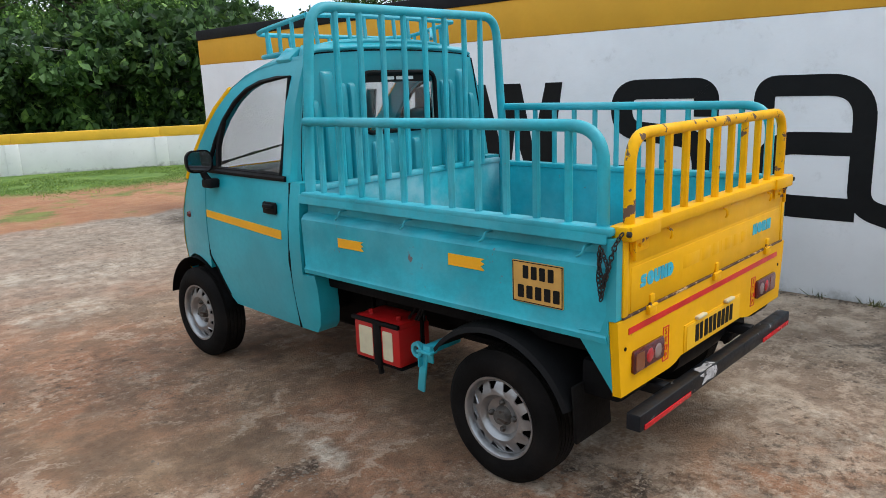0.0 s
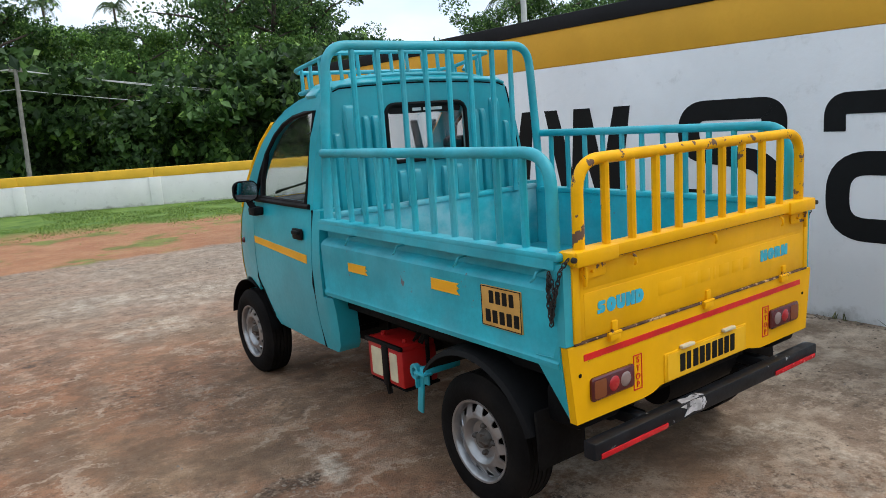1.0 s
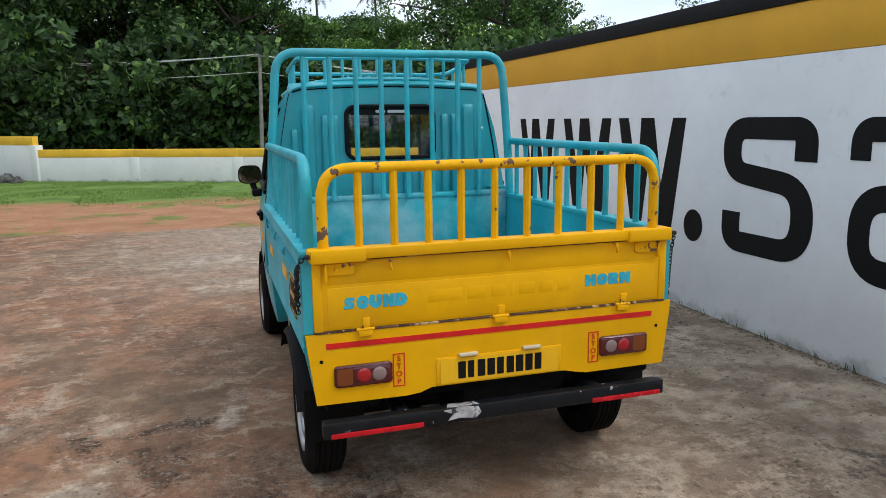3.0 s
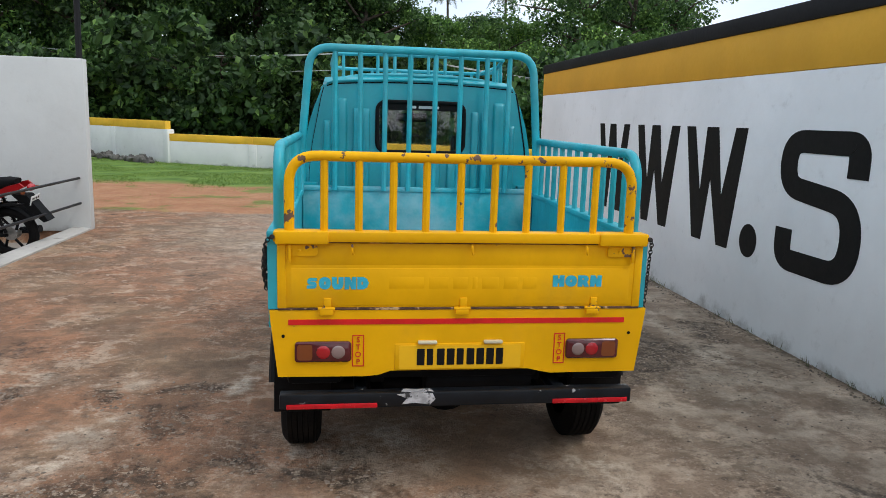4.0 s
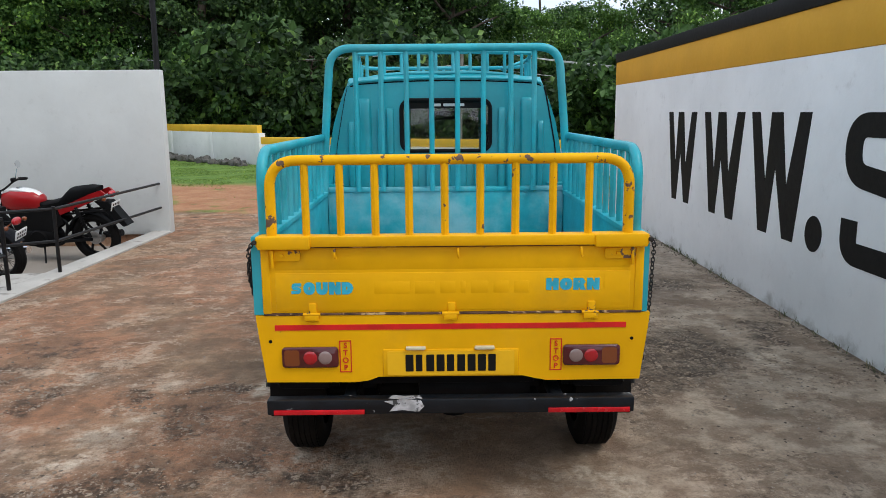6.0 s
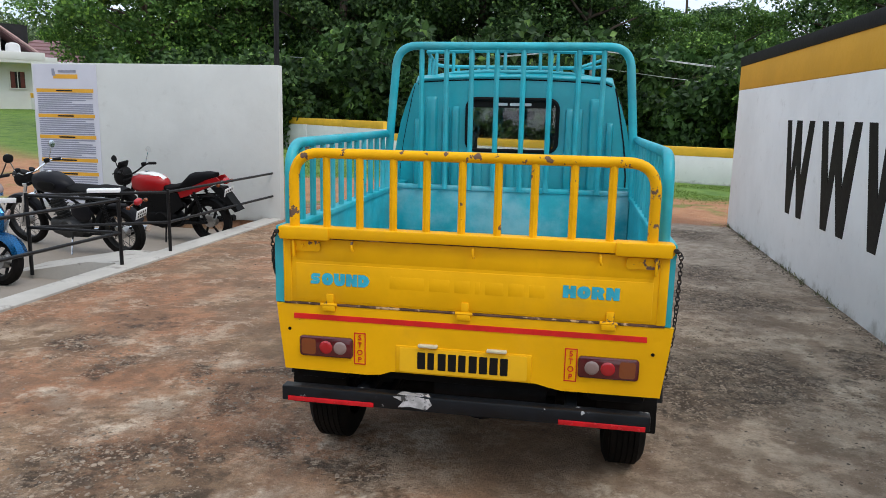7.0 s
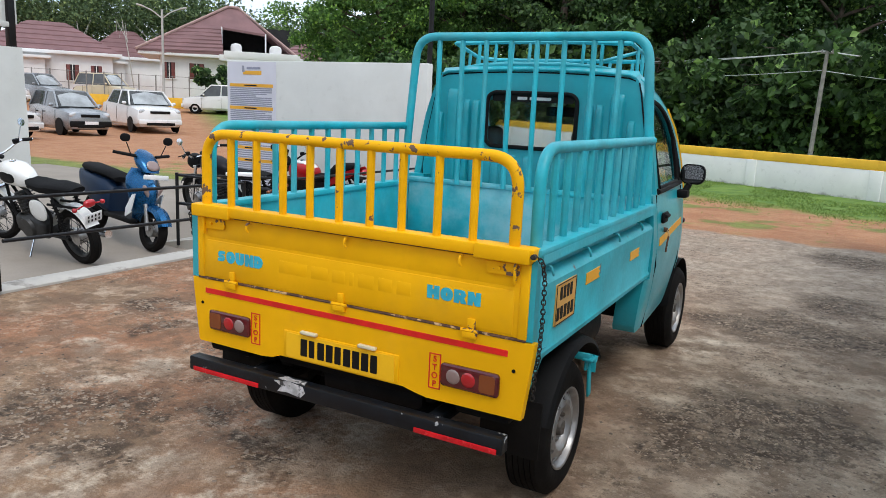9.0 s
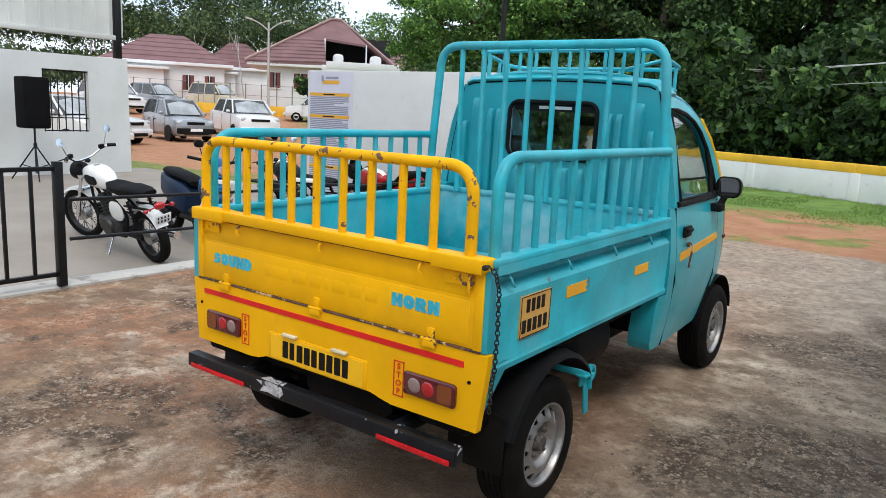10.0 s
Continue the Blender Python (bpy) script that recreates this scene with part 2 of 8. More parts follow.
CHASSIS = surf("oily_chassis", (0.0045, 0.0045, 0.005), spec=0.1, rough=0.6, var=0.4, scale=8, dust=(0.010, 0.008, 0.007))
BATTERY_RED = surf("battery_red", (0.50, 0.012, 0.012), rough=0.35, var=0.12)
CREAM = surf("cream_label", (0.62, 0.56, 0.38), rough=0.5, var=0.1, scale=10, bump=0)
PLATE_YELLOW = surf("plate_yellow", (0.90, 0.50, 0.008), rough=0.4, var=0.05, bump=0.0)
SIDE_PLATE = surf("side_plate_ochre", (0.62, 0.34, 0.08), rough=0.5, var=0.12, scale=9, bump=0.0)
INK = surf("black_lettering", (0.0072, 0.0072, 0.0072), spec=0.2, rough=0.5, var=0.2, bump=0.0)
BLUE_INK = surf("pale_blue_lettering", (0.03, 0.42, 0.58), rough=0.45, var=0.15, scale=14, bump=0.0)
WHITE_INK = surf("white_lettering", (0.8, 0.8, 0.8), rough=0.5, var=0.05, bump=0.0)
LAMP_RED = surf("red_lamp_lens", (0.085, 0.010, 0.012), rough=0.15, var=0.2, scale=30, bump=0.0, coat=0.3)
LAMP_BRIGHT = surf("bright_red_lens", (0.40, 0.008, 0.014), rough=0.2, var=0.1, bump=0.0, coat=0.6)
LAMP_AMBER = surf("amber_lens", (0.20, 0.050, 0.012), rough=0.12, var=0.1, bump=0.0, coat=0.6)
LAMP_CLEAR = surf("clear_lens", (0.27, 0.19, 0.175), rough=0.12, var=0.1, bump=0.0, coat=0.6)
GLASS = glass("window_glass")
TINT = glass("tinted_rear_glass", (0.86, 0.88, 0.88), ior=1.5)
MIRROR = surf("mirror_glass", (0.85, 0.87, 0.9), rough=0.03, metal=1.0, var=0.02, bump=0.0)
SEAT = surf("dark_seat_vinyl", (0.03, 0.03, 0.032), rough=0.6, var=0.15)
DASH = surf("dark_dashboard", (0.04, 0.041, 0.043), rough=0.6, var=0.1)


# stains that the yard shows: x, y, radius
DARK_SPOTS = ((-1.62, -0.40, 0.26), (-1.58, -0.06, 0.26), (-1.34, 0.06, 0.22), (-1.80, 0.0, 0.22), (-1.20, -0.30, 0.18), (-0.92, 0.29, 0.13), (-0.45, 0.14, 0.2), (-1.68, 1.02, 0.15), (-1.45, 0.74, 0.15), (-2.34, 1.15, 0.2), (-2.8, 1.45, 0.22), (-1.27, 1.2, 0.12), (1.02, 1.30, 0.30), (1.15, 1.75, 0.30), (1.42, 1.55, 0.36), (1.50, 2.05, 0.36), (1.72, 1.8, 0.3), (1.05, 3.75, 0.36), (1.45, 4.0, 0.45), (1.85, 3.75, 0.4), (1.75, 4.9, 0.4), (2.3, 2.25, 0.26), (1.9, 7.4, 0.5))
PALE_SPOTS = ((-1.78, 0.50, 0.26), (-2.15, 1.45, 0.22), (-0.95, -0.62, 0.42), (-0.85, -0.14, 0.24), (-0.3, -0.2, 0.36), (-1.62, 1.38, 0.2), (-2.26, 0.62, 0.2), (-1.0, 1.35, 0.26), (-0.2, 5.8, 0.7), (-1.1, 5.9, 0.5), (-0.9, 4.6, 0.4), (0.80, 1.98, 0.26), (0.94, 3.05, 0.3), (0.52, 0.05, 0.36), (0.1, -0.40, 0.4), (0.6, -0.35, 0.4), (-0.4, 0.35, 0.35), (2.08, 1.5, 0.24))
RED_SPOTS = ((-2.5, 1.1, 0.45), (-2.9, 0.8, 0.4), (-2.35, 1.95, 0.45), (-3.0, 3.0, 0.6), (-2.3, 3.9, 0.7), (-2.2, 4.9, 0.7), (-1.3, 4.2, 0.5), (-1.35, 2.4, 0.5), (-1.0, 3.2, 0.5), (-1.6, 0.28, 0.2))


def ground_material():
    """Dusty stained concrete, red earth and grass by their place in the plan."""
    m, nt, bsdf = shader("yard_ground")
    geo = nt.nodes.new("ShaderNodeNewGeometry").outputs["Position"]
    sep = nt.nodes.new("ShaderNodeSeparateXYZ")
    nt.links.new(geo, sep.inputs[0])
    x, y = sep.outputs[0], sep.outputs[1]
    n_big, n_mid, n_fine, n_grain = fuzz(nt, geo, 0.42, 5), fuzz(nt, geo, 1.7, 8, 0.65), fuzz(nt, geo, 9, 8, 0.7), fuzz(nt, geo, 70, 4, 0.7)
    # warped places, so that patches get ragged edges
    wn_ = node(nt, "ShaderNodeTexNoise", Scale=1.5, Detail=7.0, Roughness=0.68)
    nt.links.new(geo, wn_.inputs["Vector"])
    off = nt.nodes.new("ShaderNodeVectorMath")
    off.operation = "MULTIPLY_ADD"
    nt.links.new(wn_.outputs["Color"], off.inputs[0])
    off.inputs[1].default_value, off.inputs[2].default_value = (1.5, 1.5, 0), (-0.75, -0.75, 0)
    bent = nt.nodes.new("ShaderNodeVectorMath")
    nt.links.new(geo, bent.inputs[0])
    nt.links.new(off.outputs[0], bent.inputs[1])

    def patches(spots):
        best = 0.0
        for cx, cy, r in spots:
            d = nt.nodes.new("ShaderNodeVectorMath")
            d.operation = "DISTANCE"
            nt.links.new(bent.outputs[0], d.inputs[0])
            d.inputs[1].default_value = (cx, cy, 0)
            best = math2(nt, "MAXIMUM", ramp(nt, d.outputs["Value"], r * 1.35, r * 0.35), best)
        return best

    def lots(k, a):
        return math2(nt, "MULTIPLY", k, a)

    # concrete
    con = mix(nt, ramp(nt, n_mid, 0.34, 0.66), (0.215, 0.145, 0.098), (0.390, 0.282, 0.200))
    grey_side = lots(ramp(nt, math2(nt, "ADD", x, lots(math2(nt, "SUBTRACT", n_big, 0.5), 2.0)), -0.2, 1.2), 0.9)
    con = mix(nt, grey_side, con, mix(nt, ramp(nt, n_mid, 0.34, 0.66), (0.262, 0.220, 0.182), (0.490, 0.425, 0.362)))
    red_all = lots(ramp(nt, x, 1.6, -0.6), ramp(nt, fuzz(nt, geo, 0.75, 7, 0.62), 0.42, 0.57))
    con = mix(nt, lots(red_all, 0.75), con, (0.365, 0.195, 0.120))
    red = lots(patches(RED_SPOTS), math2(nt, "ADD", 0.35, lots(ramp(nt, n_mid, 0.4, 0.6), 0.55)))
    con = mix(nt, lots(red, 0.85), con, (0.370, 0.205, 0.130))
    cloud = ramp(nt, fuzz(nt, geo, 2.6, 10, 0.74), 0.50, 0.66)
    con = mix(nt, lots(cloud, 0.60), con, (0.500, 0.400, 0.320))
    chalk = lots(patches(PALE_SPOTS), ramp(nt, fuzz(nt, geo, 6.0, 8, 0.74), 0.40, 0.62))
    con = mix(nt, lots(chalk, 0.9), con, (0.620, 0.560, 0.490))
    blot = ramp(nt, fuzz(nt, geo, 3.1, 7, 0.62), 0.45, 0.56)
    con = mix(nt, lots(blot, 0.50), con, (0.165, 0.112, 0.078))
    smear = node(nt, "ShaderNodeMapping", Rotation=(0, 0, 0.5), Scale=(1.0, 2.3, 1.0))
    nt.links.new(bent.outputs[0], smear.inputs["Vector"])
    con = mix(nt, lots(ramp(nt, fuzz(nt, smear.outputs[0], 2.2, 8, 0.68), 0.53, 0.63), 0.60), con, (0.530, 0.440, 0.365))
    con = mix(nt, lots(ramp(nt, n_fine, 0.46, 0.60), 0.26), con, (0.150, 0.112, 0.084))
    speck = ramp(nt, fuzz(nt, geo, 11, 9, 0.80), 0.43, 0.57)
    stain = ramp(nt, fuzz(nt, geo, 0.85, 10, 0.74), 0.57, 0.65)
    con = mix(nt, lots(lots(stain, 0.80), math2(nt, "ADD", 0.20, lots(speck, 0.80))), con, (0.060, 0.047, 0.038))
    far_yard = lots(lots(ramp(nt, y, 3.0, 6.0), ramp(nt, x, -3.5, -0.5)), 0.55)
    con = mix(nt, far_yard, con, mix(nt, ramp(nt, n_fine, 0.38, 0.62), (0.480, 0.435, 0.395), (0.330, 0.290, 0.255)))
    flake = fuzz(nt, geo, 17, 10, 0.76)
    rawness = ramp(nt, fuzz(nt, geo, 1.15, 6, 0.6), 0.42, 0.60)
    con = mix(nt, lots(lots(ramp(nt, flake, 0.53, 0.60), rawness), 0.60), con, (0.110, 0.084, 0.064))
    con = mix(nt, lots(lots(ramp(nt, flake, 0.45, 0.41), rawness), 0.40), con, (0.52, 0.44, 0.37))
    moss = patches(DARK_SPOTS)
    con = mix(nt, lots(moss, math2(nt, "ADD", 0.32, lots(speck, 0.50))), con, (0.068, 0.050, 0.036))

    def flakes(scale, keep, soft):
        """Angular crust flakes: some cells of a bent cell pattern, with sharp rims."""
        bend = node(nt, "ShaderNodeTexNoise", Scale=scale * 0.9, Detail=4.0, Roughness=0.65)
        nt.links.new(geo, bend.inputs["Vector"])
        push = nt.nodes.new("ShaderNodeVectorMath")
        push.operation = "MULTIPLY_ADD"
        nt.links.new(bend.outputs["Color"], push.inputs[0])
        push.inputs[1].default_value = (2.8 / scale,) * 2 + (0.0,)
        nt.links.new(geo, push.inputs[2])
        cells = node(nt, "ShaderNodeTexVoronoi", Scale=scale)
        nt.links.new(push.outputs[0], cells.inputs["Vector"])
        pick = nt.nodes.new("ShaderNodeSeparateColor")
        nt.links.new(cells.outputs["Color"], pick.inputs[0])
        return lots(ramp(nt, pick.outputs[0], keep, keep + 0.02), ramp(nt, cells.outputs["Distance"], soft, soft - 0.16))

    crumble = math2(nt, "MAXIMUM", ramp(nt, moss, 0.15, 0.6), lots(lots(ramp(nt, fuzz(nt, geo, 1.05, 8, 0.7), 0.50, 0.60), ramp(nt, x, -2.6, 1.0)), 0.75))
    crumble = lots(crumble, ramp(nt, fuzz(nt, geo, 5.0, 6, 0.7), 0.40, 0.58))
    pits, crust, grit = flakes(38, 0.62, 0.62), flakes(27, 0.66, 0.52), flakes(64, 0.60, 0.50)
    con = mix(nt, lots(lots(crumble, pits), 0.62), con, (0.050, 0.037, 0.027))
    con = mix(nt, lots(lots(crumble, crust), 0.80), con, mix(nt, ramp(nt, n_fine, 0.4, 0.6), (0.30, 0.225, 0.165), (0.56, 0.475, 0.40)))
    con = mix(nt, lots(lots(crumble, grit), 0.70), con, (0.50, 0.42, 0.35))
    raised = lots(crumble, math2(nt, "SUBTRACT", math2(nt, "MAXIMUM", crust, grit), pits))
    con = mix(nt, lots(ramp(nt, n_grain, 0.52, 0.68), 0.34), con, (0.085, 0.068, 0.054))
    chips = lots(ramp(nt, fuzz(nt, geo, 30, 5, 0.7), 0.60, 0.66), ramp(nt, fuzz(nt, geo, 1.3, 4, 0.6), 0.42, 0.60))
    con = mix(nt, lots(chips, 0.55), con, (0.50, 0.46, 0.42))
    spots = ramp(nt, fuzz(nt, geo, 19, 2, 0.4), 0.745, 0.775)
    con = mix(nt, lots(spots, 0.35), con, (0.55, 0.50, 0.45))
    # concrete darker in a ragged strip along the lettered wall
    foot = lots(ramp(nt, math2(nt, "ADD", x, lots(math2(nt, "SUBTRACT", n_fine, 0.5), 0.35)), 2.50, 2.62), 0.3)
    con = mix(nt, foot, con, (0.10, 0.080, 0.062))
    warm = nt.nodes.new("ShaderNodeMix")
    warm.data_type, warm.blend_type = "RGBA", "MULTIPLY"
    warm.inputs[0].default_value = 1.0
    harder = nt.nodes.new("ShaderNodeGamma")
    harder.inputs["Gamma"].default_value = 1.25
    nt.links.new(con, harder.inputs["Color"])
    nt.links.new(harder.outputs[0], warm.inputs[6])
    warm.inputs[7].default_value = (1.31, 1.27, 1.18, 1)
    con = warm.outputs[2]
    # earth and grass
    earth = mix(nt, ramp(nt, n_mid, 0.3, 0.7), (0.37, 0.155, 0.075), (0.47, 0.240, 0.122))
    earth = mix(nt, math2(nt, "MULTIPLY", ramp(nt, n_fine, 0.4, 0.7), 0.4), earth, (0.24, 0.15, 0.09))
    turf = mix(nt, ramp(nt, n_mid, 0.32, 0.68), (0.078, 0.165, 0.022), (0.18, 0.29, 0.045))
    turf = mix(nt, math2(nt, "MULTIPLY", ramp(nt, n_grain, 0.4, 0.7), 0.5), turf, (0.05, 0.09, 0.018))
    wob = math2(nt, "MULTIPLY", math2(nt, "SUBTRACT", n_big, 0.5), 3.2)
    wob2 = math2(nt, "MULTIPLY", math2(nt, "SUBTRACT", n_mid, 0.5), 0.9)
    yy = math2(nt, "ADD", math2(nt, "ADD", y, math2(nt, "MULTIPLY", x, 0.09)), wob2)
    yg = math2(nt, "ADD", math2(nt, "ADD", y, math2(nt, "MULTIPLY", x, 0.22)), math2(nt, "ADD", wob, wob2))
    beyond = lots(ramp(nt, x, -8.2, -8.6), ramp(nt, y, 6.95, 7.10))
    aside = ramp(nt, x, -12.55, -12.70)
    in_earth = math2(nt, "MAXIMUM", ramp(nt, yy, 8.45, 8.72), math2(nt, "MAXIMUM", beyond, aside))
    verge = math2(nt, "MAXIMUM", lots(beyond, ramp(nt, math2(nt, "ADD", y, wob2), 8.45, 7.95)), lots(lots(aside, ramp(nt, math2(nt, "ADD", x, wob2), -14.5, -13.9)), ramp(nt, y, 8.6, 7.6)))
    patch = math2(nt, "MULTIPLY", ramp(nt, fuzz(nt, geo, 0.8, 6, 0.6), 0.52, 0.62), 0.75)
    in_turf = math2(nt, "MAXIMUM", ramp(nt, yg, 12.0, 13.2), patch)
    park = math2(nt, "MULTIPLY", ramp(nt, x, -11.5, -13.5), ramp(nt, math2(nt, "ADD", y, math2(nt, "MULTIPLY", x, 0.8)), 5.5, 2.5))
    in_turf = math2(nt, "MULTIPLY", in_turf, math2(nt, "SUBTRACT", 1.0, park))
    in_turf = math2(nt, "MAXIMUM", in_turf, lots(verge, 0.8))
    land = mix(nt, in_turf, earth, turf)
    col = mix(nt, in_earth, con, land)
    nt.links.new(col, bsdf.inputs["Base Color"])
    rough = math2(nt, "ADD", 0.62, math2(nt, "MULTIPLY", n_fine, 0.35))
    nt.links.new(rough, bsdf.inputs["Roughness"])
    bsdf.inputs["Specular IOR Level"].default_value = 0.35
    hgt = math2(nt, "ADD", math2(nt, "MULTIPLY", n_fine, 1.0), math2(nt, "MULTIPLY", n_grain, 0.7))
    hgt = math2(nt, "ADD", hgt, lots(raised, 0.55))
    b = node(nt, "ShaderNodeBump", Strength=0.8, Distance=0.025)
    nt.links.new(hgt, b.inputs["Height"])
    nt.links.new(b.outputs[0], bsdf.inputs["Normal"])
    return m


def limewash(name, base=(0.66, 0.68, 0.70), stain=(0.30, 0.29, 0.27), foot=0.35):
    """Painted plaster with faint trowel relief, stains and a ragged darker foot."""
    m, nt, bsdf = shader(name)
    geo = nt.nodes.new("ShaderNodeNewGeometry").outputs["Position"]
    sep = nt.nodes.new("ShaderNodeSeparateXYZ")
    nt.links.new(geo, sep.inputs[0])
    col = mix(nt, ramp(nt, fuzz(nt, geo, 0.9, 6, 0.6), 0.3, 0.7), tuple(c * 0.93 for c in base), tuple(min(1, c * 1.05) for c in base))
    col = mix(nt, math2(nt, "MULTIPLY", ramp(nt, fuzz(nt, geo, 6, 8, 0.7), 0.55, 0.8), 0.3), col, stain)
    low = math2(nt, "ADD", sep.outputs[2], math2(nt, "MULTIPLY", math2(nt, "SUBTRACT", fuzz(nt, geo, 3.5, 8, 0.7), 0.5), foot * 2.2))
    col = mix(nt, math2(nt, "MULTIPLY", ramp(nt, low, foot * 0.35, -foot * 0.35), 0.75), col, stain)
    nt.links.new(col, bsdf.inputs["Base Color"])
    bsdf.inputs["Roughness"].default_value = 0.75
    b = node(nt, "ShaderNodeBump", Strength=0.25, Distance=0.01)
    nt.links.new(fuzz(nt, geo, 14, 7, 0.65), b.inputs["Height"])
    nt.links.new(b.outputs[0], bsdf.inputs["Normal"])
    return m


GROUND = ground_material()
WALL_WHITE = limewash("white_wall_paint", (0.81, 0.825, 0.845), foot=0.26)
WALL_PLAIN = limewash("pale_plaster", (0.585, 0.60, 0.585), foot=0.15)
FENCE_WHITE = limewash("old_white_wall_paint", (0.74, 0.745, 0.73), (0.16, 0.155, 0.13), foot=0.22)
WALL_OCHRE = surf("ochre_wall_band", (0.72, 0.37, 0.025), rough=0.7, var=0.06, scale=1.5, grain=25, bump=0.15)
FENCE_YELLOW = surf("yellow_coping_paint", (0.80, 0.46, 0.03), rough=0.7, var=0.1, scale=2, grain=25, bump=0.15)
WALL_BLACK = surf("black_wall_band", (0.0132, 0.0132, 0.0156), spec=0.2, rough=0.65, var=0.2, scale=2, grain=30, bump=0.1)
WALL_INK = surf("black_wall_lettering", (0.0072, 0.0072, 0.0078), spec=0.2, rough=0.6, var=0.2, scale=3, grain=30, bump=0.1)
SLAB = surf("grey_screed", (0.28, 0.243, 0.205), rough=0.75, var=0.12, scale=0.9, grain=40, bump=0.25, dust=(0.235, 0.20, 0.168))
KERB = surf("pale_kerb", (0.45, 0.425, 0.385), rough=0.75, var=0.12, scale=2, grain=40, bump=0.25, wear=(0.22, 0.2, 0.18), wear_at=(0.55, 0.7), wear_scale=4)

# ---------------------------------------------------------------- ground
def polar(az, d, eye=(0.0, -2.4)):
    return eye[0] - d * math.sin(radians(az)), eye[1] + d * math.cos(radians(az))


def land_height(x, y):
    """Flat yard; the land climbs gently far behind the car park."""
    d = math.hypot(x, y)
    k = max(0.0, min(1.0, (-x - 4) / 14)) * max(0.0, min(1.0, (y + 6) / 20))
    return k * 0.05 * max(0.0, min(d, 62) - 30)


def build_ground():
    bm = bmesh.new()
    near = [i * 2.5 for i in range(-32, 33)]
    axis = [-4000, -1200, -400, -180, -110] + near + [110, 180, 400, 1200, 4000]
    xs = sorted(axis + [-8.4, -8.39, -4.0, -3.99])         # a sunken bed under the parking floor
    ys = sorted(axis + [-8.8, -8.79, 7.0, 7.01])
    sunk = lambda x, y: -8.395 < x < -3.995 and -8.795 < y < 7.005
    grid = [[bm.verts.new((x, y, -0.3 if sunk(x, y) else land_height(x, y))) for x in xs] for y in ys]
    for a, b in zip(grid, grid[1:]):
        for i in range(len(xs) - 1):
            bm.faces.new((a[i], a[i + 1], b[i + 1], b[i]))
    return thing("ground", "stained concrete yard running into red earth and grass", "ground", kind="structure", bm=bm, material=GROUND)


build_ground()


# ---------------------------------------------------------------- lettered boundary wall
WX = 2.62                      # face of the lettered wall


def build_lettered_wall():
    y0, y1 = -7.0, 8.62
    bm = bmesh.new()
    box(bm, (WX + 0.1, (y0 + y1) / 2, 0.97), (0.2, y1 - y0, 1.96), 0.008)
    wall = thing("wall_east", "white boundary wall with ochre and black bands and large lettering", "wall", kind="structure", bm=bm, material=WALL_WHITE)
    bm = bmesh.new()
    box(bm, (WX + 0.1, (y0 + y1) / 2, 2.115), (0.204, y1 - y0 + 0.004, 0.33), 0.006)
    part("ochre_band", bm, WALL_OCHRE, wall, "ochre painted band")
    bm = bmesh.new()
    box(bm, (WX + 0.1, (y0 + y1) / 2, 2.345), (0.23, y1 - y0 + 0.02, 0.13), 0.008)
    part("coping", bm, WALL_BLACK, wall, "black painted coping")

    def on_wall(left, low, w, h):
        return lambda u, v, d: Vector((WX - 0.004 + d, left - u * w, low + v * h))

    W = [(0, 1), (0.16, 1), (0.33, 0.42), (0.37, 1), (0.56, 1), (0.69, 0.42), (0.83, 1), (1, 1), (0.85, 0), (0.68, 0), (0.49, 0.56), (0.41, 0), (0.25, 0)]
    for left, width in ((5.88, 0.95), (4.70, 1.0), (3.555, 1.035)):
        bm = bmesh.new()
        plate(bm, W, on_wall(left, 0.575, width, 0.975), 0.012)
        part("letter", bm, WALL_INK, wall)
    bm = bmesh.new()
    plate(bm, [(0.5 + 0.5 * math.cos(t), 0.5 + 0.5 * math.sin(t)) for t in (i * math.pi / 12 for i in range(24))], on_wall(2.49, 0.56, 0.24, 0.26), 0.012)
    part("letter", bm, WALL_INK, wall)
    plain = on_wall(0.0, 0.0, 1.0, 1.0)
    wide = on_wall(0.0, 0.0, 1.25, 1.0)
    S = [(p.x / 1.25, p.y) for p in fillet([(-1.225, 1.26), (-1.225, 1.473), (-1.94, 1.473), (-1.94, 1.160), (-1.225, 1.085), (-1.225, 0.642), (-1.92, 0.642), (-1.92, 0.86)], 0.24, 10)]
    bm = bmesh.new()
    stroke(bm, S, 0.077, wide, 0.012)
    part("letter", bm, WALL_INK, wall)
    bm = bmesh.new()
    stroke(bm, fillet([(-0.80, 1.29), (-0.80, 1.475), (-0.145, 1.475), (-0.145, 0.66), (0.10, 0.59)], 0.24, 10), 0.072, plain, 0.012)
    stroke(bm, fillet([(-0.16, 1.08), (-0.77, 1.08), (-0.77, 0.635), (-0.16, 0.635)], 0.20, 8), 0.079, lambda u, v, d: plain(u, v, d) + Vector((0.0015, 0, 0)), 0.009)
    part("letter", bm, WALL_INK, wall)


build_lettered_wall()


# ---------------------------------------------------------------- the small pickup truck
def steps(a, b, n):
    return [a + (b - a) * i / n for i in range(n + 1)]


def arc(cy, cz, r, a0, a1, n=12):
    return [(cy + r * math.cos(radians(a)), cz + r * math.sin(radians(a))) for a in steps(a0, a1, n)]


HUB_STEEL = surf("dirty_hub_steel", (0.11, 0.10, 0.09), rough=0.65, metal=0.4, var=0.4, scale=30, wear=(0.08, 0.055, 0.042), wear_at=(0.52, 0.62), wear_scale=40)
HUB_R, HUB_F, HUB_Z = 0.535, 2.853, 0.272


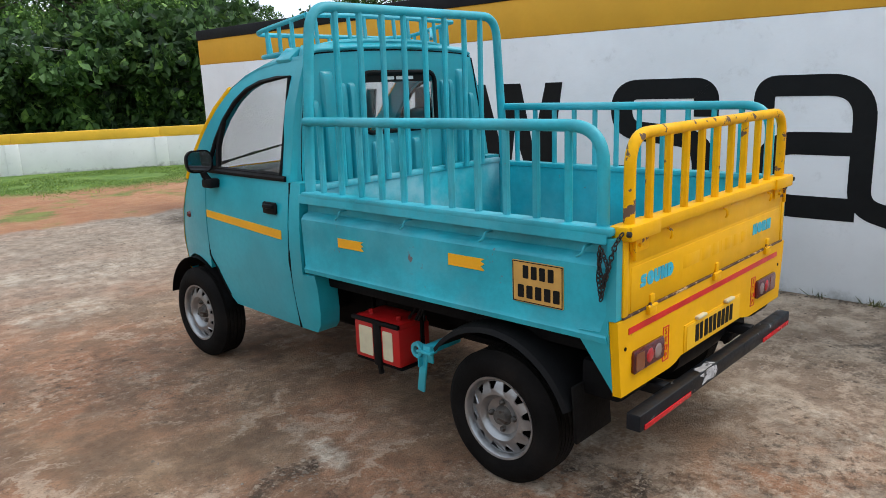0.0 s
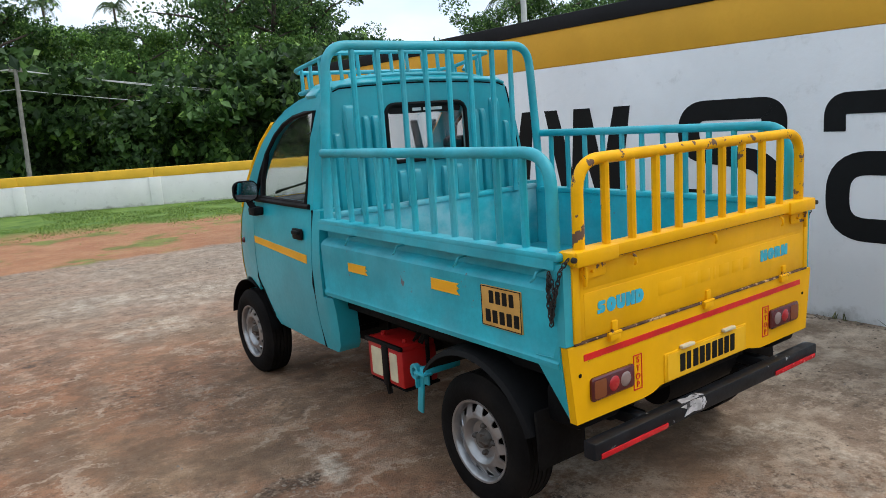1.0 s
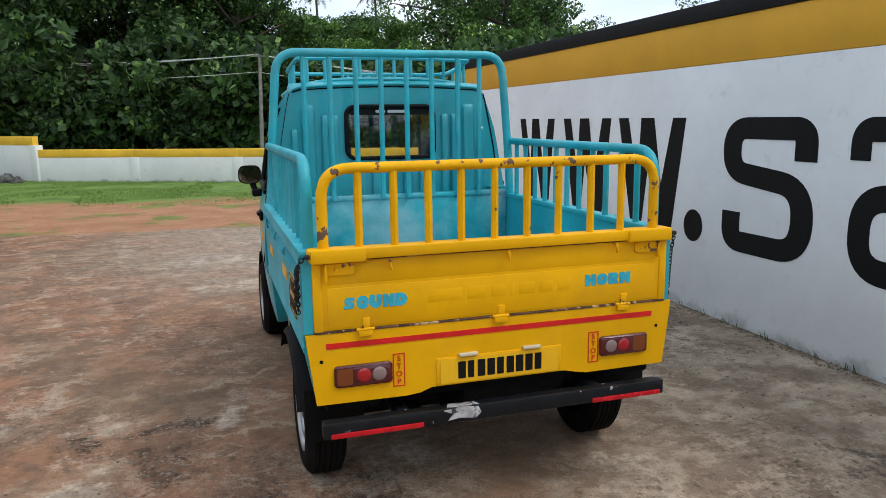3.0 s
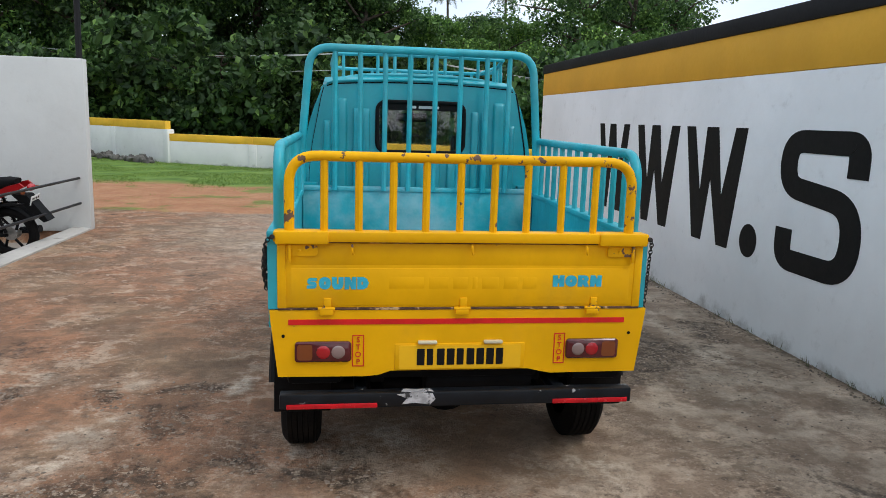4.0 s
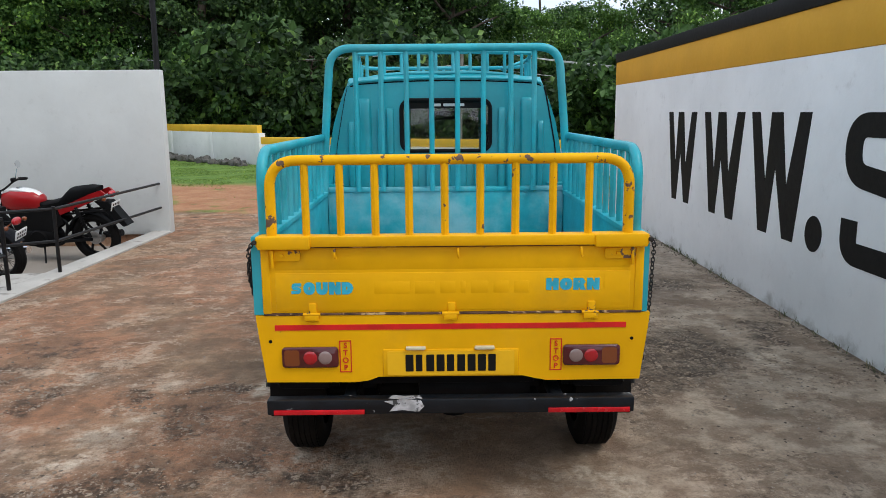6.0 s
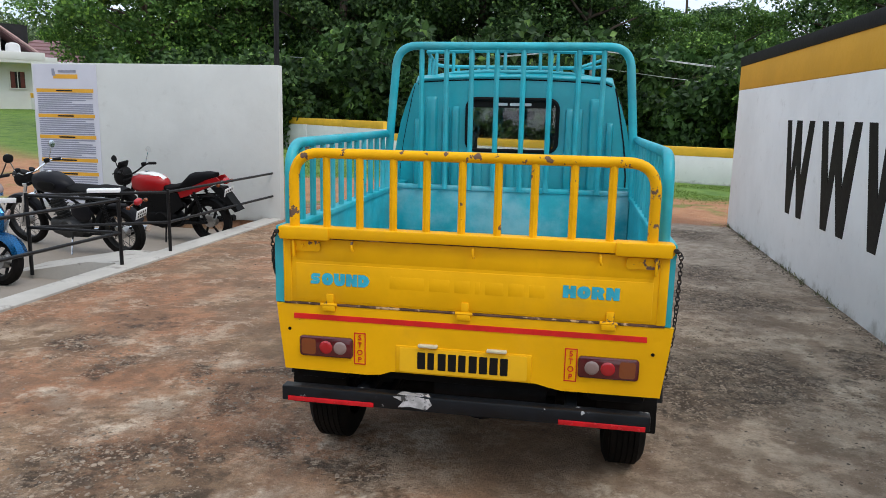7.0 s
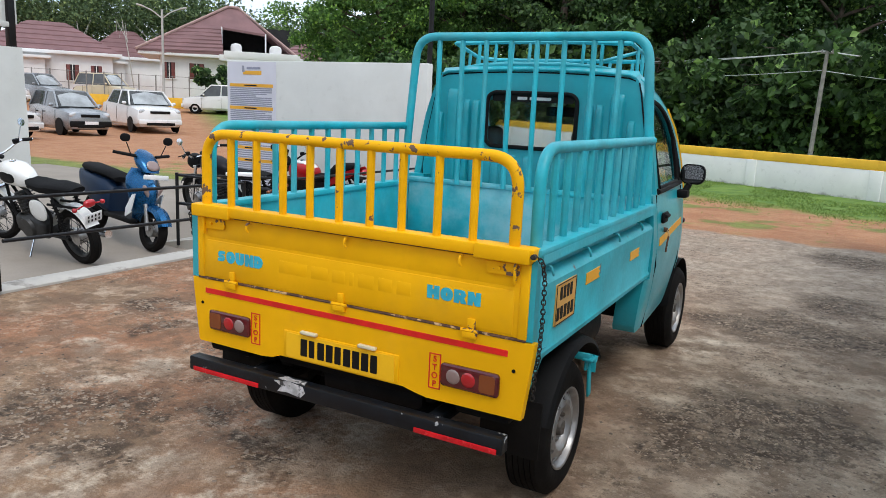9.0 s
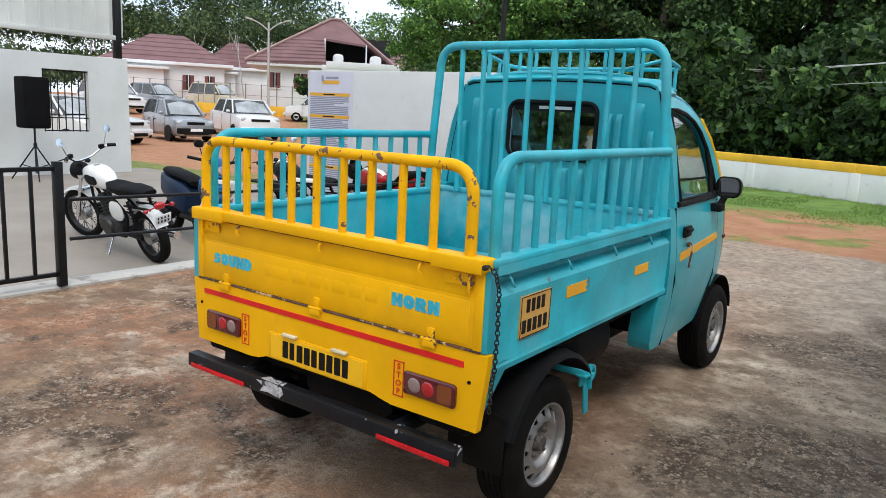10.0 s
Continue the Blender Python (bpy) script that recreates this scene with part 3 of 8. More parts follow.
def build_wheels(truck):
    """Four wheels: drum, tyre with tread, pierced steel rim."""
    axis = Matrix.Rotation(math.pi / 2, 4, "Y")          # local z points to +x, the outer face
    bm = bmesh.new()
    lathe(bm, [(0.0, -0.16), (0.11, -0.16), (0.115, -0.08), (0.150, -0.075), (0.150, -0.055), (0.0, -0.055)], axis, 24)
    drum = part("wheel", bm, CHASSIS, truck, "steel wheel with a dusty black tyre")
    bm = bmesh.new()
    prof = [(0.168, 0.0), (0.178, 0.006), (0.205, 0.012), (0.235, 0.010), (0.256, -0.002), (0.268, -0.016)]
    for h in (-0.020, -0.044, -0.068, -0.092, -0.116):
        prof += [(0.275, h), (0.275, h - 0.019), (0.267, h - 0.0195), (0.267, h - 0.0235)]
    prof += [(0.275, -0.144), (0.264, -0.150), (0.235, -0.164), (0.20, -0.166), (0.168, -0.155)]
    lathe(bm, prof, axis, 56)
    tyre = part("tyre", bm, RUBBER, drum, "dusty black radial tyre")
    bm = bmesh.new()
    holes = []
    for i in range(12):
        a = 2 * math.pi * i / 12
        c, s = math.cos(a), math.sin(a)
        holes.append([(c * r - s * w, s * r + c * w) for r, w in ((0.146, -0.021), (0.147, 0.0), (0.146, 0.021), (0.118, 0.007), (0.118, -0.007))])
    ring = [(0.155 * math.cos(t), 0.155 * math.sin(t)) for t in steps(0, 2 * math.pi, 56)[:-1]]
    hole = [(0.105 * math.cos(t), 0.105 * math.sin(t)) for t in steps(0, 2 * math.pi, 40)[:-1]]
    plate(bm, ring, lambda u, v, d: axis @ Vector((u, v, -0.004 - d - 0.55 * max(0, math.hypot(u, v) - 0.118))), 0.006, [hole] + holes)
    lathe(bm, [(0.150, -0.045), (0.153, -0.03), (0.156, -0.006), (0.163, 0.004), (0.171, 0.006), (0.172, 0.0), (0.168, -0.006), (0.160, -0.05)], axis, 56)
    lathe(bm, [(0.108, -0.009), (0.105, -0.004), (0.096, -0.003), (0.086, -0.010), (0.076, -0.030), (0.052, -0.038), (0.040, -0.036)], axis, 40)
    nuts = bmesh.new()
    for i in range(4):
        a = math.pi / 4 + i * math.pi / 2
        m = axis @ Matrix.Translation((0.057 * math.cos(a), 0.057 * math.sin(a), -0.038))
        lathe(nuts, [(0.012, 0.0), (0.012, 0.016), (0.006, 0.024), (0.0, 0.024)], m, 6)
    rim = part("rim", bm, RIM, drum, "grey pierced steel rim")
    lathe(nuts, [(0.044, -0.040), (0.040, -0.034), (0.034, -0.020), (0.030, -0.006), (0.0, -0.002)], axis, 24)
    boss = part("hub", nuts, HUB_STEEL, drum, "dirty hub cap and wheel nuts")
    spots = [(0.748, HUB_R, 0), (0.748, HUB_F, 0), (-0.748, HUB_R, 180), (-0.748, HUB_F, 180)]
    for i, (x, y, turn) in enumerate(spots):
        m = Matrix.Translation((x, y, HUB_Z)) @ Matrix.Rotation(radians(turn), 4, "Z") @ Matrix.Rotation(radians(23 * i), 4, "X")
        if i == 0:
            drum.matrix_local = m
        else:
            d = again(drum, truck, m)
            again(tyre, d)
            again(rim, d)
            again(boss, d)


def cab_side(s):
    """Place of a cab side point: bulged doors, leaning window frames, tucked nose."""
    def f(u, v, d):
        x = 0.788 - 0.05 * ((v - 0.80) / 0.42) ** 2 if v < 1.13 else 0.757 - 0.175 * (v - 1.13) - 0.35 * max(0, v - 1.45) ** 1.6
        x -= 0.30 * max(0, u - 2.62) ** 2 + 0.046 * max(0, u - 1.9)
        return Vector((s * (x - d), u, v))
    return f


def build_cab(truck):
    us = steps(1.6, 3.1, 10)
    vs = steps(0.42, 1.12, 7)
    for s in (-1, 1):
        f = cab_side(s)
        # rear column below and behind the door
        bm = bmesh.new()
        plate(bm, [(1.69, 0.385), (1.817, 0.385), (1.797, 1.135), (1.715, 1.135), (1.715, 0.69), (1.640, 0.69), (1.632, 0.62), (1.642, 0.50), (1.662, 0.42)], lambda u, v, d: f(u, v, d + 0.9 * max(0, 1.70 - u) ** 1.5), 0.12, us=us + [1.62, 1.66, 1.70], vs=vs)
        part("cab_column", bm, TEAL, truck)
        # front wing
        bm = bmesh.new()
        plate(bm, [(2.648, 1.128), (2.648, 0.66)] + arc(HUB_F, 0.28, 0.35, 122, 27, 10) + [(3.11, 0.46), (3.085, 0.66), (3.04, 0.86), (2.95, 1.04), (2.905, 1.115)], f, 0.05, us=us, vs=vs)
        part("front_wing", bm, TEAL, truck)
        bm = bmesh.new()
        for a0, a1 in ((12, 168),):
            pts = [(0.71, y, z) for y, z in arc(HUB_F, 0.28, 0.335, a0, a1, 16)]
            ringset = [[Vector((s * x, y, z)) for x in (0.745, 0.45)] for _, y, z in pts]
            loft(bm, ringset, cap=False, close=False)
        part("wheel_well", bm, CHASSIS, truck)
        # door
        bm = bmesh.new()
        plate(bm, [(1.825, 0.39), (2.46, 0.39), (2.505, 0.43), (2.535, 0.50), (2.575, 0.575), (2.64, 0.655), (2.64, 1.128), (1.805, 1.135)], f, 0.05, us=us, vs=vs)
        door = part("door", bm, TEAL, truck, "teal cab door with an orange stripe")
        # black strips put in for the shade of the door gaps
        for path in ([(1.821, 0.39), (1.811, 0.75), (1.801, 1.132)], [(2.644, 1.126), (2.644, 0.66), (2.58, 0.58), (2.54, 0.505), (2.505, 0.44)]):
            bm = bmesh.new()
            tube(bm, [f(u, v, 0.002) for u, v in path], 0.0085, 6)
            part("door_seal", bm, CHASSIS, door, "dark strip painting the shade of the door gap")
        bm = bmesh.new()
        plate(bm, [(1.865, 0.848), (2.635, 0.885), (2.635, 0.925), (1.865, 0.893)], lambda u, v, d: f(u, v, d - 0.0025), 0.004, us=us)
        part("stripe", bm, DECAL, door, "orange reflective stripe")
        bm = bmesh.new()
        box(bm, (s * 0.787, 1.945, 1.0), (0.02, 0.11, 0.062), 0.010)
        box(bm, (s * 0.80, 1.94, 1.010), (0.022, 0.085, 0.022), 0.008)
        part("handle", bm, PLASTIC, door, "black plastic pull handle")
        if s > 0:
            bm = bmesh.new()
            lathe(bm, [(0.0, 0.02), (0.013, 0.018), (0.013, 0.0)], Matrix.Translation((0.782, 1.985, 0.925)) @ Matrix.Rotation(math.pi / 2, 4, "Y"), 14)
            tube(bm, [(0.80, 1.985, 0.925), (0.812, 1.982, 0.905), (0.806, 1.98, 0.85), (0.804, 1.975, 0.80)], 0.006, 6)
            part("lock", bm, RUST_EDGE, door, "door lock with a hanging key tag")
        # window frame
        bm = bmesh.new()
        outer = [(1.80, 1.135), (2.895, 1.118), (2.80, 1.24), (2.70, 1.355), (2.58, 1.475), (2.45, 1.58), (2.32, 1.655), (2.15, 1.705), (1.98, 1.725), (1.80, 1.735)]
        inner = [(1.872, 1.165), (2.60, 1.165), (2.605, 1.20), (2.55, 1.315), (2.47, 1.425), (2.37, 1.52), (2.27, 1.58), (2.15, 1.615), (2.0, 1.632), (1.885, 1.637)]
        plate(bm, outer, f, 0.045, [inner], vs=steps(1.2, 1.7, 5), us=us)
        frame_ob = part("window_frame", bm, TEAL, truck)
        bm = bmesh.new()
        ring = [f(u, v, -0.002) for u, v in inner]
        tube(bm, ring, 0.0125, 6, closed=True)
        tube(bm, [f(u, 1.148, -0.004) for u in steps(1.83, 2.62, 8)], 0.016, 6)
        tube(bm, [f(2.50, 1.165, -0.002), f(2.512, 1.28, -0.002), f(2.475, 1.415, -0.002)], 0.016, 6)
        part("window_seal", bm, PLASTIC, frame_ob, "black rubber window seal")
        bm = bmesh.new()
        plate(bm, inner, lambda u, v, d: f(u, v, d + 0.02), 0.004, vs=steps(1.2, 1.6, 4))
        g = part("side_glass", bm, GLASS, frame_ob)
        g.visible_shadow = False
        # yellow trim along the screen pillar
        bm = bmesh.new()
        tube(bm, [f(u, v, 0.01) for u, v in ((2.93, 1.08), (2.905, 1.125), (2.81, 1.245), (2.71, 1.36), (2.59, 1.48), (2.46, 1.585))], 0.019, 8)
        part("pillar_trim", bm, YELLOW, truck, "yellow painted screen pillar trim")
        # mirror on its arm
        bm = bmesh.new()
        box(bm, (s * 0.765, 2.53, 1.085), (0.07, 0.09, 0.05), 0.012)
        tube(bm, [(s * 0.775, 2.535, 1.10), (s * 0.785, 2.55, 1.125), (s * 0.795, 2.55, 1.15)], 0.02, 8)
        arm = part("mirror_arm", bm, PLASTIC, truck, "black mirror arm")
        bm = bmesh.new()
        tilt = Matrix.Rotation(radians(5 if s < 0 else -9) * s, 4, "Z") @ Matrix.Rotation(radians(-1.6), 4, "X")
        m = Matrix.Translation((s * 0.808, 2.55, 1.207)) @ tilt
        rings = []
        for d, k in ((0.0, 1.0), (0.02, 1.0), (0.05, 0.86), (0.07, 0.55)):
            rings.append([m @ Vector((x * k, d, z * k)) for x, z in rrect(-0.076, -0.062, 0.076, 0.062, 0.046, 6)])
        loft(bm, rings)
        head = part("mirror_head", bm, PLASTIC, arm, "rounded wing mirror")
        bm = bmesh.new()
        plate(bm, rrect(-0.068, -0.054, 0.068, 0.054, 0.040, 6), lambda u, v, d: m @ Vector((u, -0.006 + d, v)), 0.004)
        part("mirror_glass", bm, MIRROR, arm)
        # side repeater lamp
        bm = bmesh.new()
        lathe(bm, [(0.0, 0.018), (0.014, 0.012), (0.02, 0.0)], Matrix.Translation(f(2.90, 0.87, 0)) @ Matrix.Rotation(s * math.pi / 2, 4, "Y"), 14)
        part("side_lamp", bm, LAMP_RED, truck, "small amber-red side lamp")

    # nose, screen, roof
    bm = bmesh.new()
    rings = []
    for v, y in ((0.36, 3.12), (0.50, 3.14), (0.70, 3.12), (0.88, 3.06), (1.02, 2.99), (1.115, 2.92)):
        half = cab_side(1)(y - 0.06, v, 0.0).x
        rings.append([Vector((half * a, y - 0.04 + 0.14 * (1 - a * a) ** 0.8, v)) for a in steps(-1, 1, 16)])
    loft(bm, rings, cap=False, close=False)
    part("nose", bm, YELLOW, truck, "yellow painted front panel")
    bm = bmesh.new()
    rings = []
    for v, y in ((1.12, 2.90), (1.28, 2.77), (1.44, 2.62), (1.58, 2.46), (1.64, 2.36)):
        half = cab_side(1)(y, v, 0.05).x
        line = [Vector((half * a, y + 0.07 * (1 - a * a), v)) for a in steps(-1, 1, 12)]
        rings.append(line + [p + Vector((0, -0.004, -0.003)) for p in reversed(line)])
    loft(bm, rings)
    g = part("windscreen", bm, GLASS, truck, "curved windscreen")
    g.visible_shadow = False
    bm = bmesh.new()
    for x0, x1 in ((-0.45, 0.05), (0.15, 0.62)):
        tube(bm, [(x0, 2.93, 1.15), (x1, 2.88, 1.24)], 0.008, 6)
        tube(bm, [(x0, 2.94, 1.14), (x0 + 0.24, 2.91, 1.20)], 0.006, 6)
    part("wiper", bm, BLACK, truck, "black windscreen wiper")
    bm = bmesh.new()
    rings = []
    for y, ze, zt, w in ((1.80, 1.715, 1.785, 0.604), (1.85, 1.715, 1.80, 0.616), (2.0, 1.712, 1.81, 0.614), (2.2, 1.682, 1.795, 0.616), (2.35, 1.635, 1.745, 0.628), (2.46, 1.58, 1.67, 0.642)):
        rings.append([Vector((w * a, y + 0.07 * (1 - a * a) * (y > 2.3), ze + (zt - ze) * (1 - abs(a) ** 3.2))) for a in steps(-1, 1, 24)])
    loft(bm, rings, cap=False, close=False)
    part("roof", bm, TEAL, truck)

    # rear wall with pressed ribs and its window
    def back(u, v, d):
        return Vector((u + 0.006, 1.79 + d + 0.02 * max(0, v - 1.3), v))

    half = [(0.70, 0.72), (0.695, 1.20), (0.675, 1.38), (0.645, 1.54), (0.622, 1.66), (0.606, 1.72), (0.586, 1.748), (0.548, 1.762), (0.40, 1.772), (0.20, 1.780)]
    outline = half + [(0, 1.783)] + [(-u, v) for u, v in reversed(half)]
    bm = bmesh.new()
    plate(bm, outline, back, 0.03, [rrect(-0.275, 1.335, 0.275, 1.645, 0.055)], vs=(1.0, 1.3, 1.5))
    wall = part("cab_rear_wall", bm, TEAL, truck, "ribbed teal rear cab wall")

    def rib(x, z0, z1, w, h):
        bm = bmesh.new()
        rows = []
        for k in [0.0, 0.012, 0.03, 0.06, 0.10, 0.2, 0.5, 0.8, 0.90, 0.94, 0.97, 0.988, 1.0]:
            q = math.sqrt(max(0.0, 1 - abs(2 * k - 1) ** 14))
            rows.append([back(x + w * 0.75 * math.cos(a) * (0.8 + 0.2 * q), z0 + (z1 - z0) * k, 0.004 - h * q * min(1.0, 1.25 * math.sin(a))) for a in steps(0, math.pi, 8)])
        loft(bm, rows, cap=False, close=False)
        part("rib", bm, TEAL, wall)

    for s in (-1, 1):
        for x, z1, w in ((0.345, 1.60, 0.034), (0.405, 1.60, 0.030), (0.50, 1.66, 0.055), (0.585, 1.52, 0.030)):
            rib(s * x, 0.80, z1, w, 0.03)
    for x in (-0.20, -0.10, 0.0, 0.10, 0.20):
        rib(x, 0.80, 1.29, 0.04, 0.028)
    bm = bmesh.new()
    tube(bm, [back(u, v - 0.004, -0.004) for u, v in outline[6:-6]], 0.0085, 8)
    part("roof_lip", bm, TEAL, wall)
    bm = bmesh.new()
    tube(bm, [back(u, v - 0.020, 0.0) for u, v in outline[6:-6]], 0.004, 6)
    part("roof_seam", bm, CHASSIS, wall, "dark seam below the roof lip")
    bm = bmesh.new()
    tube(bm, [back(u, v, -0.006) for u, v in rrect(-0.275, 1.335, 0.275, 1.645, 0.055)], 0.0125, 8, closed=True)
    part("window_seal", bm, PLASTIC, wall, "black rubber window seal")
    bm = bmesh.new()
    plate(bm, rrect(-0.272, 1.338, 0.272, 1.642, 0.053), lambda u, v, d: back(u, v, d + 0.014 + 0.015 * (v - 1.49)), 0.004)
    g = part("rear_glass", bm, TINT, wall, "dark rear window pane")
    g.visible_shadow = False
    bm = bmesh.new()
    plate(bm, rrect(-0.25, 1.595, 0.25, 1.635, 0.015), lambda u, v, d: back(u, v, d + 0.008), 0.002)
    part("sun_strip", bm, INK, wall, "black sticker strip with white writing")
    bm = bmesh.new()
    for x0, x1 in ((-0.09, -0.03), (-0.015, 0.115)):
        plate(bm, rrect(x0, 1.607, x1, 1.624, 0.004), lambda u, v, d: back(u, v, d + 0.005), 0.002)
    part("sticker_bar", bm, WHITE_INK, wall)
    # corner strip between rear wall and sides
    bm = bmesh.new()
    r1, r2 = [], []
    for u, v in half + [(0, 1.783)]:
        k = min(1.0, u / 0.53)
        sx = cab_side(1)(1.84, max(v, 0.75), 0.0).x
        r1.append(back(u, v, 0.0))
        r2.append(Vector((sx * k if v < 1.72 else min(sx, u + 0.05), 1.85, v + (0.02 if v > 1.72 else 0))))
    for mir in (1, -1):
        loft(bm, [[Vector((p.x * mir if mir > 0 else -(p.x - 0.012), p.y, p.z)) for p in r1], [Vector((p.x * mir, p.y, p.z)) for p in r2]], cap=False, close=False)
    part("cab_corner", bm, TEAL, truck)
    for s, thick in ((-1, 0.002), (1, 0.0045)):
        bm = bmesh.new()
        tube(bm, [back(s * u, v, -0.001) for u, v in half[:6]], thick, 6)
        part("rear_wall_gasket", bm, PLASTIC, wall, "black sealing strip along the wall edge")

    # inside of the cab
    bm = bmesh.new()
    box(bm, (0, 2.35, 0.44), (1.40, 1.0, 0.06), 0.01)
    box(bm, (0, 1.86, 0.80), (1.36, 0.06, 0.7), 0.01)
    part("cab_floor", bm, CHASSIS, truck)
    for x in (-0.34, 0.34):
        bm = bmesh.new()
        box(bm, (x, 2.12, 0.80), (0.52, 0.46, 0.16), 0.05, seg=3)
        box(bm, (x, 1.95, 1.06), (0.50, 0.12, 0.46), 0.05, Matrix.Rotation(radians(8), 3, "X"), seg=3)
        seat = part("seat", bm, SEAT, truck, "dark vinyl cab seat")
        bm = bmesh.new()
        box(bm, (x, 1.925, 1.37), (0.24, 0.08, 0.15), 0.03, seg=3)
        part("headrest", bm, SEAT, seat)
    bm = bmesh.new()
    box(bm, (0, 2.74, 1.02), (1.34, 0.34, 0.20), 0.05, seg=3)
    box(bm, (0.34, 2.62, 1.13), (0.34, 0.16, 0.07), 0.03, seg=3)
    part("dashboard", bm, DASH, truck)
    bm = bmesh.new()
    m = Matrix.Translation((0.34, 2.46, 1.13)) @ Matrix.Rotation(radians(60), 4, "X")
    tube(bm, [m @ Vector((0.18 * math.cos(t), 0.18 * math.sin(t), 0)) for t in steps(0, 2 * math.pi, 28)[:-1]], 0.013, 8, closed=True)
    tube(bm, [m @ Vector((-0.18, 0, 0)), m @ Vector((0.18, 0, 0))], 0.014, 6)
    tube(bm, [m @ Vector((0, 0, 0)), m @ Vector((0, 0, -0.25))], 0.03, 8)
    part("steering_wheel", bm, PLASTIC, truck, "black steering wheel")
    bm = bmesh.new()
    box(bm, (0, 2.36, 1.55), (0.22, 0.02, 0.06), 0.01)
    tube(bm, [(0, 2.36, 1.56), (0, 2.44, 1.61)], 0.008, 6)
    part("inner_mirror", bm, PLASTIC, truck)


def build_bed(truck):
    # floor and front board
    bm = bmesh.new()
    box(bm, (0, 0.85, 0.735), (1.47, 1.68, 0.03), 0.004)
    for y in steps(0.1, 1.6, 7):
        box(bm, (0, y, 0.70), (1.40, 0.05, 0.045), 0.005)
    part("bed_floor", bm, SHEET, truck, "dusty teal sheet bed floor")
    bm = bmesh.new()
    box(bm, (0, 1.70, 0.925), (1.45, 0.035, 0.37), 0.008)
    box(bm, (0, 1.698, 1.105), (1.46, 0.05, 0.03), 0.01)
    part("front_board", bm, SHEET, truck, "dusty teal sheet front board")
    for s in (-1, 1):
        bm = bmesh.new()
        sec = [(0.728, 0.72), (0.728, 1.085), (0.786, 1.085), (0.789, 1.046), (0.733, 1.042), (0.731, 0.998), (0.764, 0.984), (0.779, 0.966), (0.779, 0.905), (0.775, 0.735), (0.783, 0.722), (0.780, 0.702), (0.760, 0.70)]
        plate(bm, sec, lambda u, v, d: Vector((s * u, 0.035 + d, v + 0.0 * u)), 1.665)
        side = part("side_panel", bm, TEAL_WORN, truck, "teal pressed side panel of the load bed")
        # rear corner piece that runs down to the tail panel
        bm = bmesh.new()
        plate(bm, [(0.0, 1.065), (0.0, 0.786), (0.029, 0.784), (0.029, 0.515), (0.145, 0.705), (0.145, 0.735), (0.06, 0.74), (0.036, 0.80), (0.036, 1.065)], lambda u, v, d: Vector((s * (0.781 - 0.16 * max(0, 0.75 - v) - d), u, v)), 0.05, vs=(0.6, 0.75))
        part("corner_piece", bm, TEAL, side)
        for y in (0.12, 0.55, 0.98, 1.40):
            bm = bmesh.new()
            tube(bm, fillet([(s * 0.745, y, 1.03), (s * 0.785, y, 1.03), (s * 0.792, y + 0.005, 1.005), (s * 0.785, y + 0.03, 0.992)], 0.012, 4), 0.005, 6)
            part("rope_hook", bm, TEAL_WORN, side, "small painted rope hook")
        for y0, y1, z0, z1 in ((1.255, 1.43, 0.862, 0.905), (0.56, 0.745, 0.878, 0.925)):
            bm = bmesh.new()
            n = 0.02
            a, b = (y0, y1) if s < 0 else (y1, y0)
            q = 1 if b > a else -1
            plate(bm, [(a, z0), (b, z0), (b, z1), (a, z1), (a + q * n, z1 - 0.012), (a, z1 - 0.02), (a + q * n, z0 + 0.016)], lambda u, v, d: Vector((s * (0.7815 - d), u, v)), 0.004)
            part("decal", bm, DECAL, side, "faded orange reflective sticker")
        # ochre registration board, its writing as plain bars
        bm = bmesh.new()
        plate(bm, rrect(0.205, 0.79, 0.425, 0.945, 0.004), lambda u, v, d: Vector((s * (0.7835 - d), u, v)), 0.006)
        board = part("registration_board", bm, SIDE_PLATE, side, "ochre registration board with black bars")
        bm = bmesh.new()
        for (a, b, c, d2) in ((0.207, 0.792, 0.423, 0.795), (0.207, 0.940, 0.423, 0.943), (0.207, 0.795, 0.210, 0.940), (0.420, 0.795, 0.423, 0.940)):
            plate(bm, [(a, b), (c, b), (c, d2), (a, d2)], lambda u, v, d: Vector((s * (0.785 - d), u, v)), 0.002)
        part("plate_border", bm, INK, side)
        for row, n, u0, u1 in ((0.905, 4, 0.24, 0.385), (0.832, 5, 0.215, 0.408)):
            for i in range(n):
                a = u0 + (u1 - u0) * i / n
                bm = bmesh.new()
                plate(bm, rrect(a + 0.004, row - 0.024, a + (u1 - u0) / n - 0.008, row + 0.024, 0.003, 2), lambda u, v, d: Vector((s * (0.785 - d), u, v)), 0.002)
                part("plate_bar", bm, INK, side)

        # side railing
        x = s * 0.742
        bm = bmesh.new()
        tube(bm, fillet([(x, 1.66, 1.425), (x, 0.075, 1.425), (x, 0.075, 1.085)], 0.13, 8), 0.0215, 12)
        box(bm, (s * 0.752, 0.85, 1.085), (0.07, 1.66, 0.028), 0.008)
        rail = part("side_railing", bm, TEAL_WORN, truck, "teal tube railing on the bed side")
        for i in range(11):
            y = 1.555 - 0.1345 * i
            bm = bmesh.new()
            tube(bm, [(x, y, 1.09), (x, y, 1.41)], 0.0145, 8)
            part("bar", bm, TEAL_WORN, rail)

    # tall guard behind the cab
    bm = bmesh.new()
    tube(bm, fillet([(-0.742, 1.66, 1.07), (-0.722, 1.66, 1.43), (-0.676, 1.655, 1.945), (0.676, 1.655, 1.945), (0.722, 1.66, 1.43), (0.742, 1.66, 1.07)], 0.12, 8), 0.0245, 12)
